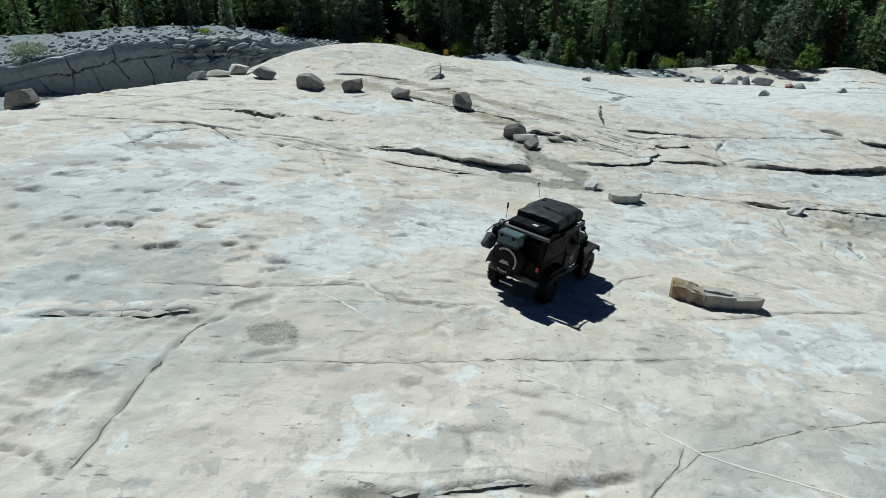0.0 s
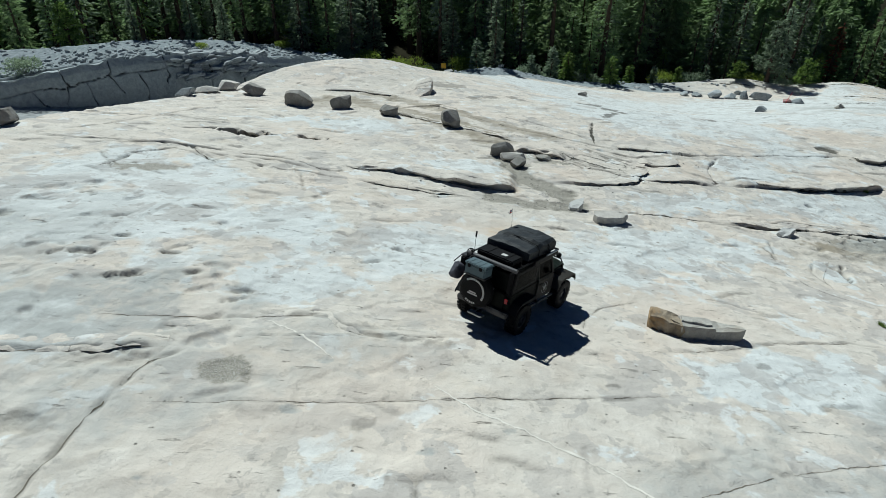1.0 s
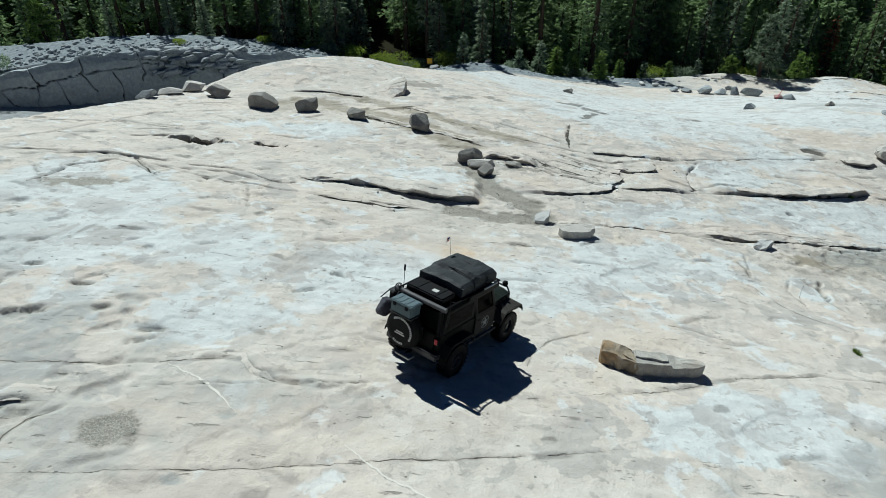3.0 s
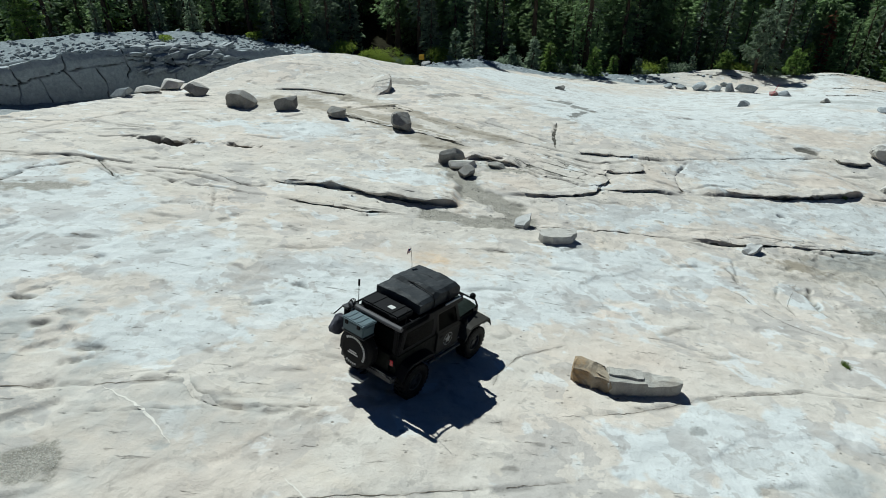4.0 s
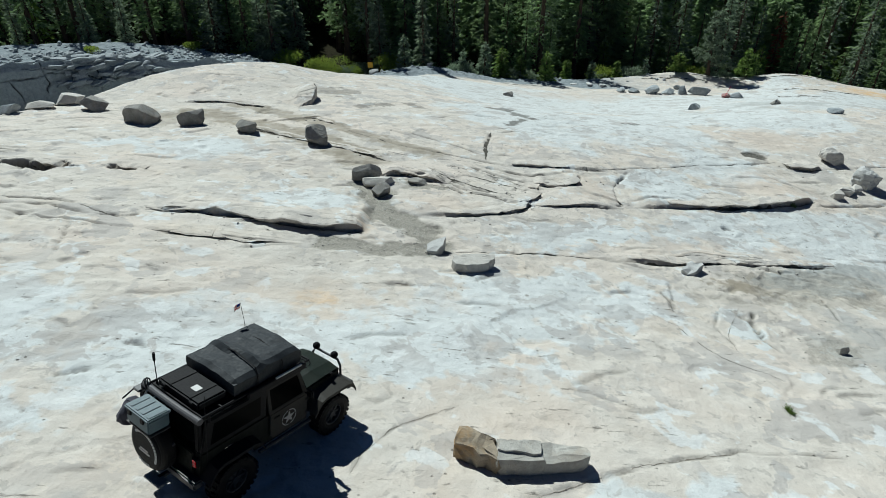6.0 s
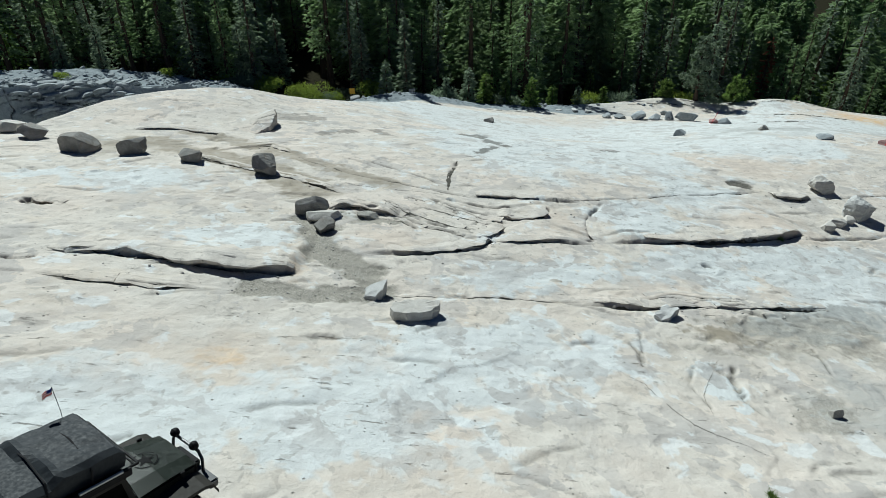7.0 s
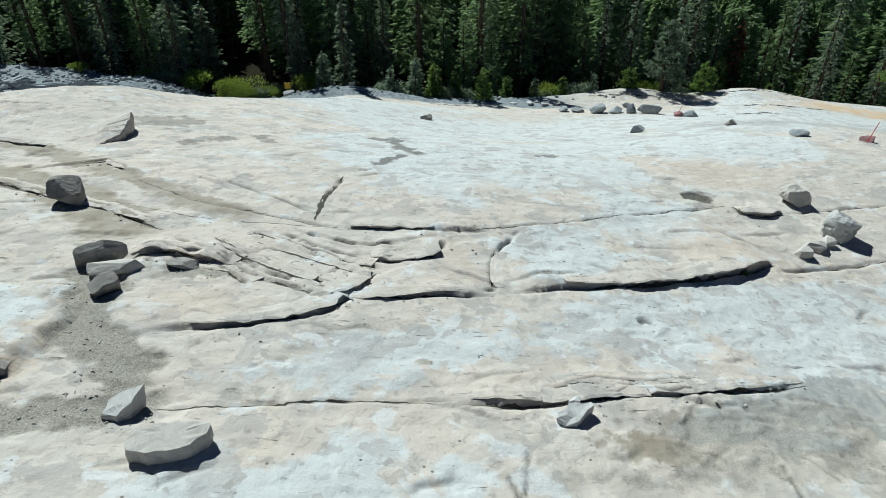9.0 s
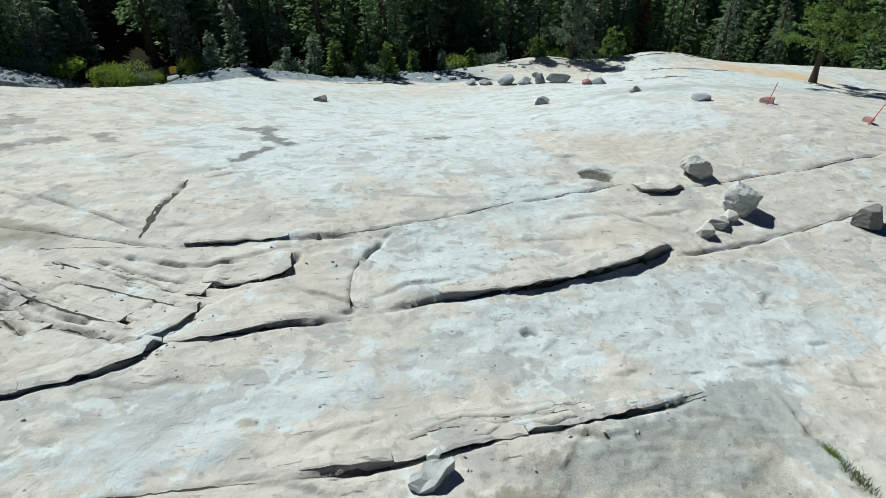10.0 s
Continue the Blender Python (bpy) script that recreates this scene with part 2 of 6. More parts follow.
SWELLS = [
    (-0.69, 0.02, 0.52, 0.35, 0.28, 0.01, -0.0),
    (0.0, 0.51, -0.37, -0.72, -0.37, -0.28, -0.05),
    (0.66, 0.15, -0.14, 0.05, -0.67, -0.96, -0.16),
    (-0.71, -0.12, 0.52, 0.79, 0.58, 0.46, 0.36),
    (0.04, 1.04, 0.12, -0.22, -0.22, 1.47, 0.79),
    (0.09, 0.22, -0.04, -0.38, -1.06, -0.01, 0.23),
    (0.0, -0.0, -0.14, -0.52, -0.4, -0.37, -0.18),
]


# ---- ground form ----
def swell(x, y):
    z = PLANE[0] + PLANE[1] * x / 20 + PLANE[2] * y / 20
    for j, row in enumerate(SWELLS):
        for i, w in enumerate(row):
            if w:
                z = z + w * np.exp(-((x + 20 - 12 * i) ** 2 + (y - 6 - 12 * j) ** 2) / 180.5)
    return z


def smooth(a, b, v):
    t = np.clip((v - a) / (b - a), 0, 1)
    return t * t * (3 - 2 * t)


WALL = ((-70, 50), (-46, 56), (-38, 61), (-31.5, 68), (-24, 74.5), (-14, 80), (-6, 90))


def wall_side(x, y):
    """How far a place lies behind the line of the quarry-like rock wall."""
    return (np.interp(x, [p[0] for p in WALL], [p[1] for p in WALL]) * -1 + y) * 0.75


def beyond_dome(x, y):
    """How far a place lies past the brow of the granite dome."""
    brow = np.interp(x, (-40, -30, -25, -20.5, -18.5, -16.5, -14, -10, -6, 0, 8, 20), (-6, 4, 17.5, 17.2, 33.9, 39.5, 46.3, 51.3, 54.0, 59.3, 72.0, 72.0))
    return (y - brow) * np.interp(x, (-24, -15, 0), (0.68, 0.66, 0.78))


def left_edge(x, y):
    """How far a place lies past the dome's steep side, where the boulders stand on its rim."""
    return np.interp(y, (5, 20, 27, 31, 35, 39.5, 44), (-25, -21.5, -20.1, -18.6, -17.9, -17.5, -17.2)) - x


def outcrop(x, y):
    """The low white hump of rock at the forest's edge."""
    ridge = (y - 86.0 + 0.24 * (x - 48)) / 3.0
    return (1.15 * np.exp(-((x - 44) / 5.5) ** 2 - ridge ** 2) + 1.0 * np.exp(-((x - 57) / 5.0) ** 2 - (ridge + 0.3) ** 2) + 0.35 * np.exp(-((x - 38) / 6) ** 2 - ridge ** 2))


def land(x, y):
    x, y = np.asarray(x, float), np.asarray(y, float)
    z = swell(x, y) + 0.69 * np.exp(-np.abs((x + 8.7) / 5.83) ** 4 - np.abs((y - 54.7) / 7.8) ** 4)      # crown of the dome
    z = z - 15.0 * (1 - np.exp(-np.maximum(left_edge(x, y), 0) / 4.5)) * smooth(50, 40, y)
    s = np.maximum(beyond_dome(x, y), 0)
    z = z - (0.25 + 1.45 * smooth(40, 16, x) + 5.2 * smooth(10, -16, x)) * (1 - np.exp(-(s / 6.0) ** 2))          # far side of the dome
    back = smooth(0.0, 0.7, wall_side(x, y)) * smooth(-6, -16, x)
    rim = np.interp(x, (-46, -43, -40, -36.7, -32.6, -29, -24, -19.5, -14), (-6.4, -6.05, -5.5, -5.4, -5.6, -5.95, -6.95, -7.8, -8.6))
    bench = rim - wall_side(x, y) / 0.75 * np.interp(x, (-45, -38, -30, -20), (-0.03, 0.03, 0.10, 0.16))
    bench = bench - 0.35 * np.maximum(wall_side(x, y) / 0.75 - 17, 0) * smooth(-16, -30, x)
    z = z + back * (bench - z)                                                                        # gravel bench behind the wall
    far = smooth(86, 97, y + 0.22 * np.maximum(-x - 10, 0) * -1 + 0.24 * np.maximum(x - 46, 0))
    z = z + far * (np.interp(x, (-40, -15, 0, 14, 30, 50, 70, 100), (-9.5, -12.5, -14.6, -15.8, -18.0, -19.5, -23.0, -28.0)) - z)
    z = z + 0.75 * np.exp(-((x - 7) / 7) ** 2 - ((y - 86) / 3.0) ** 2)                                # crest of the gravel bar
    z = z + 1.3 * smooth(45, 55, x) * smooth(64, 80, y) * (1 - far)                                   # the slab rises again to the right
    z = z + outcrop(x, y) + np.maximum(y - 112, 0) * 0.12
    z = z - np.maximum(z - 45, 0) * 0.8
    return z


# ---- ground detail ----
def lattice(ix, iy, seed):
    h = (ix.astype(np.int64) * 374761393 + iy.astype(np.int64) * 668265263 + seed * 974711) & 0x7FFFFFFF
    h = ((h ^ (h >> 13)) * 1274126177) & 0x7FFFFFFF
    return ((h ^ (h >> 16)) & 0xFFFF) / 32767.5 - 1.0


def value_noise(x, y, seed):
    ix, iy = np.floor(x), np.floor(y)
    fx, fy = x - ix, y - iy
    fx, fy = fx * fx * fx * (fx * (fx * 6 - 15) + 10), fy * fy * fy * (fy * (fy * 6 - 15) + 10)
    a, b = lattice(ix, iy, seed), lattice(ix + 1, iy, seed)
    c, d = lattice(ix, iy + 1, seed), lattice(ix + 1, iy + 1, seed)
    return (a + (b - a) * fx) * (1 - fy) + (c + (d - c) * fx) * fy


def fbm(x, y, size, octaves, seed, gain=0.5):
    out, amp, f = 0.0, 1.0, 1.0 / size
    for o in range(octaves):
        out = out + amp * value_noise((x * 0.8 + y * 0.6) * f + 17.3 * o, (y * 0.8 - x * 0.6) * f - 9.1 * o, seed + o)
        amp, f = amp * gain, f * 2.03
    return out


def axis(stops):
    """Grid lines through (place, spacing) stops, the spacing changing evenly between them."""
    out, (p, s) = [stops[0][0]], stops[0]
    for q, r in stops[1:]:
        while out[-1] < q:
            k = (out[-1] - p) / (q - p)
            out.append(out[-1] + s + (r - s) * k)
        p, s = q, r
    return np.array(out)


XS = axis([(-700, 80), (-70, 3), (-26, 0.18), (-11, 0.065), (23, 0.065), (42, 0.14), (80, 1.2), (700, 80)])
YS = axis([(-300, 40), (-4, 2), (5, 0.09), (8, 0.065), (30, 0.065), (46, 0.11), (62, 0.2), (100, 0.6), (135, 4), (800, 80)])
gx, gy = np.meshgrid(XS, YS)
gz = land(gx, gy)
MASK = {k: np.zeros_like(gx) for k in ("pale", "tan", "ochre", "dirt", "soil", "slate", "gravel", "bar", "litter")}
rock = 1 - smooth(60, 90, gy + 0.15 * np.abs(gx - 20))

# broad undulation, slabby relief and small pits
gz += rock * (0.05 * fbm(gx, gy, 5.0, 3, 3) + 0.030 * fbm(gx, gy * 1.6, 1.1, 3, 11) + 0.007 * fbm(gx, gy, 0.22, 2, 23))
scale_off = fbm(gx + 0.5 * fbm(gx, gy, 1.6, 2, 41), gy, 2.6, 4, 37)
gz -= rock * 0.032 * smooth(0.28, 0.34, scale_off)
pocks = fbm(gx, gy, 0.9, 2, 59)
gz -= rock * 0.08 * smooth(0.80, 1.15, pocks) * smooth(2, -6, gx - 0.1 * gy)


def near_line(points, reach, jitter=0.06, seed=1):
    """The grid cells near a polyline: their slice, the signed distance (far side of a line drawn rightwards positive) and the place along it."""
    pts = [Vector(p).to_2d() for p in points]
    fine = []
    for a, b in zip(pts, pts[1:]):
        k = max(1, int((b - a).length / 0.45))
        fine += [a.lerp(b, i / k) for i in range(k)]
    fine.append(pts[-1])
    fine = np.array([(p.x, p.y) for p in fine])
    if len(fine) > 2:
        fine[1:-1, 0] += jitter * value_noise(np.arange(len(fine) - 2) * 1.7, np.zeros(len(fine) - 2), seed)
        fine[1:-1, 1] += jitter * 1.6 * value_noise(np.arange(len(fine) - 2) * 1.3, np.ones(len(fine) - 2) * 5.5, seed + 7)
    i0, i1 = np.searchsorted(XS, [fine[:, 0].min() - reach, fine[:, 0].max() + reach])
    j0, j1 = np.searchsorted(YS, [fine[:, 1].min() - reach, fine[:, 1].max() + reach])
    box = (slice(j0, j1), slice(i0, i1))
    x, y = gx[box], gy[box]
    best, side, along = np.full(x.shape, 1e9), np.ones(x.shape), np.zeros(x.shape)
    run = 0.0
    for (ax, ay), (bx, by) in zip(fine, fine[1:]):
        dx, dy = bx - ax, by - ay
        length = math.hypot(dx, dy)
        t = np.clip(((x - ax) * dx + (y - ay) * dy) / (length * length), 0, 1)
        d = np.hypot(x - ax - t * dx, y - ay - t * dy)
        m = d < best
        best = np.where(m, d, best)
        side = np.where(m, np.sign(dx * (y - ay) - dy * (x - ax)), side)
        along = np.where(m, run + t * length, along)
        run += length
    return box, best, side, along / run


def ledge(points, height, reach=2.0, cut=0.06, fade=0.15, dirt=0.5, seed=1, grow=0.0):
    """A sheet of rock that ends in a step: the far side stands higher and its broken face looks to the near side.
    grow: how much the step thickens from its first end to its last."""
    box, d, side, u = near_line(points, reach * 3, 0.09, seed)
    span = sum(math.dist(a, b) for a, b in zip(points, points[1:]))
    taper = smooth(0, fade, u) * smooth(1, 1 - fade * (1 - 0.6 * min(grow, 1)), u) * (1 - grow + grow * 1.5 * u)
    x, y = gx[box], gy[box]
    s = side * d
    off = 0.05 * value_noise(x * 1.7, y * 1.7, seed + 9) + 0.03 * value_noise(x * 4.1, y * 4.1, seed + 10)
    step = 0.0
    for k, (share, back) in enumerate(((0.55, 0.0), (0.30, 0.16), (0.15, 0.36)) if height > 0.11 else ((1.0, 0.0),)):
        wob = off + back * (0.6 + 0.9 * value_noise(u * span / 0.9, u * 0 + k, seed + 20 + k))
        step = step + share * smooth(-0.04 - 0.03 * (height < 0.11), 0.06 + 0.03 * (height < 0.11), s - (wob if height > 0.11 else off * 0.5)) * np.clip(0.85 + 0.45 * value_noise(u * span / 1.4, u * 0 + 7 * k, seed + 3), 0.3, 1.3)
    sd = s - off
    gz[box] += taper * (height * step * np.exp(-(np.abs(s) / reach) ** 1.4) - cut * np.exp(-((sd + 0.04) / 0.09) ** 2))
    # foot of the step darkened: dirt together with painted recess shade
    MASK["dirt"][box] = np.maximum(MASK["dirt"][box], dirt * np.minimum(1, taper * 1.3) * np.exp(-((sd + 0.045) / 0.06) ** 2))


def crack(points, depth, width, dirt=0.8, seed=1, jitter=0.05, rim=0.0):
    box, d, side, u = near_line(points, width * 6 + 0.3, jitter, seed)
    taper = smooth(0, 0.08, u) * smooth(1, 0.92, u) * np.clip(0.8 + 0.7 * value_noise(u * 14, u * 0, seed + 5), 0.1, 1.3)
    gz[box] += taper * (rim * np.exp(-((d - width * 2) / width) ** 2) - depth * np.exp(-(d / width) ** 2))
    MASK["dirt"][box] = np.maximum(MASK["dirt"][box], dirt * taper * np.exp(-(d / (width * 0.85)) ** 2))


def blob(mask, x, y, rx, ry, strength=1.0, turn=0.0, ragged=0.35, soft=0.25, seed=1, sink=0.0):
    r = max(rx, ry) * 1.9 + 0.3
    i0, i1 = np.searchsorted(XS, [x - r, x + r])
    j0, j1 = np.searchsorted(YS, [y - r, y + r])
    box = (slice(j0, j1), slice(i0, i1))
    dx, dy = gx[box] - x, gy[box] - y
    c, s = math.cos(radians(turn)), math.sin(radians(turn))
    q = np.hypot((dx * c + dy * s) / rx, (dy * c - dx * s) / ry)
    q = q + ragged * fbm(gx[box], gy[box], max(0.35, 0.6 * min(rx, ry)), 4, seed, 0.6)
    w = smooth(1 + soft, 1 - soft, q)
    if mask:
        MASK[mask][box] = np.maximum(MASK[mask][box], strength * w)
    if sink:
        gz[box] -= sink * smooth(1.25, 0.35, q)


def band(mask, points, width, strength=1.0, seed=1, sink=0.0):
    box, d, side, u = near_line(points, width * 2.2, 0.2, seed)
    q = d / width + 0.45 * fbm(gx[box], gy[box], width, 4, seed, 0.6)
    w = smooth(1.2, 0.7, q) * smooth(0, 0.05, u) * smooth(1, 0.95, u)
    MASK[mask][box] = np.maximum(MASK[mask][box], strength * w)
    if sink:
        gz[box] -= sink * smooth(1.3, 0.2, q)


# water-polished pale areas
for i, (x, y, rx, ry, turn) in enumerate((
        (0.4, 18.2, 4.2, 1.9, 8), (6.4, 19.6, 2.3, 1.2, 10), (10.6, 12.6, 3.4, 1.3, 12), (9.6, 21.6, 4.6, 2.0, 12), (-8.8, 18.0, 4.6, 4.2, 0), (5.8, 18.4, 4.2, 1.3, 0),
        (26.4, 29.8, 5.4, 3.0, 12), (19.5, 46.5, 8.5, 9.5, 0), (18.6, 33.6, 3.0, 1.9, 10), (22, 62, 22, 15, 0), (52, 70, 17, 9, 0), (40, 62, 9, 8, 0), (34, 50, 8, 7, 0), (-9, 11.5, 2.0, 1.5, 0), (-3.6, 14.6, 2.2, 1.2, 10),
        (12.5, 27.3, 3.4, 1.0, 15), (14, 44, 5, 4, 0), (20.5, 29.3, 4.0, 1.6, 12), (-12, 22, 4, 3, 0), (2.0, 28.2, 2.8, 1.2, 0), (-4.5, 34, 4, 2, 0))):
    blob("pale", x, y, rx, ry, 0.8, turn, 0.45, 0.5, 100 + i)
for i, (x, y, rx, ry, s) in enumerate(((2.1, 15.2, 2.0, 1.1, 0.8), (-2.4, 10.2, 2.8, 1.8, 0.5), (25.9, 35.0, 2.6, 1.6, 0.8), (15.0, 32.5, 1.1, 1.3, 1.0), (17.4, 26.8, 2.0, 0.6, 0.7),
                                       (2.8, 13.0, 3.6, 1.5, 0.5), (24.5, 72, 8.5, 2.6, 0.6), (3.4, 21.0, 3.2, 1.0, 0.6), (31, 44, 3.2, 2.0, 0.8), (8.5, 16.4, 2.0, 1.2, 0.6), (0, 33, 3, 1.5, 0.4), (7.0, 29.0, 1.6, 0.8, 0.7))):
    blob("tan", x, y, rx, ry, s, 10, 0.5, 0.5, 140 + i)
blob("ochre", 3.05, 20.85, 0.55, 0.42, 0.75, 0, 0.6, 0.5, 160)
blob("ochre", 64.6, 73.8, 6.0, 2.6, 1.0, -38, 0.35, 0.5, 161)
blob("ochre", 4.2, 27.9, 0.5, 1.6, 0.4, 0, 0.5, 0.5, 162)

for i, (x, y, rx, ry, s) in enumerate(((-8.6, 12.6, 3.4, 2.0, 0.9), (-5.8, 9.6, 2.6, 1.5, 0.6), (9.0, 7.6, 4.5, 1.8, 0.7), (-2.0, 11.6, 2.0, 1.0, 0.5), (14.0, 10.5, 3.5, 1.6, 0.8), (48, 61, 15, 4.0, 0.9), (-13.5, 16.0, 3.5, 2.5, 0.5), (21.0, 20.5, 3.0, 1.6, 0.6))):
    blob("slate", x, y, rx, ry, s, 10, 0.5, 0.5, 340 + i)

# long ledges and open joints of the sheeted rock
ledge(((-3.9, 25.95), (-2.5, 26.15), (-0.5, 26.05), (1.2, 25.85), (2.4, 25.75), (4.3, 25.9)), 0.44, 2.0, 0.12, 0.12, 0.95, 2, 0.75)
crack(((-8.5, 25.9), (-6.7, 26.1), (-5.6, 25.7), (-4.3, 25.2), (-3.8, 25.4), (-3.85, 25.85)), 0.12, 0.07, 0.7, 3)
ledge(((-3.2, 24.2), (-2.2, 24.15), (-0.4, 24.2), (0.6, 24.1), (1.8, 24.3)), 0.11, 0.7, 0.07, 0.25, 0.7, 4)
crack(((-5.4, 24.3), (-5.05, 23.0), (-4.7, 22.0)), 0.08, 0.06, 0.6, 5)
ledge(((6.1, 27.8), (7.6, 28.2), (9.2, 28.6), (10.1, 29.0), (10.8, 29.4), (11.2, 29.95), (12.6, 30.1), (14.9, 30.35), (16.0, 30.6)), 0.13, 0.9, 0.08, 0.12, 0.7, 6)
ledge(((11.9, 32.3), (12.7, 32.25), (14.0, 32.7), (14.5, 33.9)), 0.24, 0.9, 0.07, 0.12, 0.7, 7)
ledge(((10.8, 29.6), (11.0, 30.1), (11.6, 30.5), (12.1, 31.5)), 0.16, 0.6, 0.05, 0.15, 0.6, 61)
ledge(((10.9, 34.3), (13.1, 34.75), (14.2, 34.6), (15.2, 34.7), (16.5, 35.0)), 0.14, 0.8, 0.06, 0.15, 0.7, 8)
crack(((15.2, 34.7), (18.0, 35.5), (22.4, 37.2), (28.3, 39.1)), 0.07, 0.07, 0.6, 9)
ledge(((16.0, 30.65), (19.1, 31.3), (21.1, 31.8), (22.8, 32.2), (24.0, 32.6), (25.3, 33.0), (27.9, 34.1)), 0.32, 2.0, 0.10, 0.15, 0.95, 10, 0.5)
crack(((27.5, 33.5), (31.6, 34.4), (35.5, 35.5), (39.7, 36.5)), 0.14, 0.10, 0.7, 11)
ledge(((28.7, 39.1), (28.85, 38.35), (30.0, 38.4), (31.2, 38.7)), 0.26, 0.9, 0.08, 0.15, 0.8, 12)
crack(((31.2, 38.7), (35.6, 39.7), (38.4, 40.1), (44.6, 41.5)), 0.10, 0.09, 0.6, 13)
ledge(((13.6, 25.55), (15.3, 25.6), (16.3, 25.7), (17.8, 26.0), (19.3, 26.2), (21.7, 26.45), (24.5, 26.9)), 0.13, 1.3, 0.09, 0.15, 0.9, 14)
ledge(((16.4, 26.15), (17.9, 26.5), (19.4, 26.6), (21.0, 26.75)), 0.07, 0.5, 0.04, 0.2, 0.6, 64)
crack(((7.4, 25.1), (9.6, 25.35), (11.9, 25.6), (13.4, 25.7), (15.4, 25.7)), 0.05, 0.05, 0.5, 15)
for k, line in enumerate((((5.5, 33.1), (7.0, 31.8), (8.3, 30.95), (9.8, 30.2), (10.9, 29.7)), ((6.8, 33.1), (8.9, 31.6), (10.9, 30.35)), ((7.9, 33.7), (9.7, 32.8), (12.1, 31.6)),
                          ((8.7, 33.8), (10.5, 32.7), (12.3, 31.7)), ((9.6, 33.9), (11.3, 33.25), (13.0, 33.3)), ((6.1, 31.6), (7.5, 31.2), (8.3, 30.4)), ((7.2, 32.4), (8.6, 31.2), (9.6, 30.7)))):
    crack(line, 0.13, 0.09, 0.8, 16 + k, 0.05, 0.03)
crack(((17.6, 35.1), (16.3, 33.2), (16.0, 32.3), (15.85, 30.9), (15.4, 30.6)), 0.16, 0.08, 0.7, 24)
crack(((10.6, 39.2), (10.3, 38.0), (10.1, 37.1)), 0.08, 0.10, 1.0, 25)
crack(((10.1, 37.1), (9.85, 35.0)), 0.06, 0.05, 0.6, 26)
crack(((-5.0, 9.13), (-2.4, 9.4), (-0.3, 9.7), (1.4, 9.95), (4.4, 10.5), (6.5, 11.0)), 0.025, 0.035, 0.45, 27, 0.03)
crack(((-6.1, 5.7), (-5.9, 6.4), (-5.88, 7.2), (-5.85, 8.0), (-5.75, 9.2), (-5.54, 10.5), (-4.9, 11.05)), 0.08, 0.07, 0.65, 28, 0.03)
ledge(((-9.6, 10.4), (-7.4, 10.65), (-6.4, 10.9), (-5.4, 11.1)), 0.10, 0.5, 0.05, 0.15, 0.6, 29)
# shade on the tilted rock here, painted in as soft brown patches
blob("soil", -6.2, 10.5, 0.9, 0.35, 0.30, 15, 0.4, 0.4, 163, 0.10)
blob("soil", -7.0, 8.3, 0.7, 0.35, 0.42, 10, 0.5, 0.4, 164, 0.10)
blob("soil", -6.5, 11.35, 0.9, 0.25, 0.22, 10, 0.4, 0.4, 165)
crack(((-8.6, 6.6), (-7.4, 6.6), (-6.7, 6.5), (-6.1, 6.0)), 0.08, 0.06, 0.6, 31)
ledge(((-3.7, 12.55), (-2.5, 12.95), (-2.0, 12.75), (-1.5, 12.4), (-1.0, 12.25), (-0.2, 12.2), (0.7, 12.3)), 0.05, 0.5, 0.03, 0.2, 0.5, 32)
crack(((-7.5, 12.1), (-5.6, 12.3), (-3.7, 12.55)), 0.04, 0.05, 0.5, 33)
crack(((4.75, 13.8), (4.95, 14.4), (5.6, 15.3), (7.0, 16.2)), 0.02, 0.04, 0.5, 34, 0.02)
ledge(((5.9, 12.8), (7.9, 13.3), (10.9, 14.6), (14.0, 15.4)), 0.04, 0.8, 0.01, 0.15, 0.2, 35)
crack(((3.9, 6.7), (4.4, 7.05), (4.8, 7.45), (8.0, 8.6), (12.0, 9.6)), 0.02, 0.035, 0.4, 36, 0.02)
crack(((3.2, 6.0), (4.2, 7.0), (4.6, 7.7)), 0.03, 0.04, 0.5, 37, 0.02)
ledge(((-2.2, 5.9), (-1.4, 6.0), (-0.7, 6.0), (1.1, 6.3), (1.7, 6.2), (3.6, 6.8)), 0.10, 0.5, 0.08, 0.15, 0.7, 38)
crack(((0.4, 7.5), (0.5, 6.9), (0.9, 6.4)), 0.05, 0.05, 0.5, 39)
for k, line in enumerate((((-16.2, 27.0), (-15.1, 30.2), (-13.6, 35.5)), ((-14.8, 25.1), (-12.6, 25.9), (-10.7, 26.0), (-9.0, 24.1)), ((-9.4, 25.2), (-6.7, 25.6), (-5.3, 25.1), (-4.3, 25.3)),
                          ((-12.5, 29.0), (-10.6, 30.6), (-8.2, 30.2)), ((-18, 31), (-14.5, 32), (-11, 31.4)), ((-12.6, 22.0), (-12.4, 24.2), (-11.2, 25.6)))):
    crack(line, 0.10, 0.08, 0.7, 42 + k)
ledge(((-3.7, 38.2), (-1.5, 37.2), (0.7, 36.1), (2.8, 35.1), (5.2, 33.5)), 0.12, 0.7, 0.10, 0.15, 0.8, 48)
ledge(((-2.9, 39.3), (-1.2, 40.2), (0.4, 40.7), (1.9, 39.3), (2.6, 38.7)), 0.10, 0.6, 0.06, 0.3, 0.6, 49)
ledge(((-8.5, 43.5), (-5.7, 43.8), (-3.0, 42.8), (-1.9, 42.1)), 0.18, 0.8, 0.08, 0.2, 0.6, 50)
ledge(((4.6, 31.8), (5.4, 32.2), (6.6, 31.9), (7.6, 31.4)), 0.42, 0.6, 0.05, 0.2, 0.6, 65)
crack(((1.9, 38.9), (5.1, 36.4), (8.1, 35.2), (10.9, 34.3)), 0.06, 0.07, 0.5, 51)
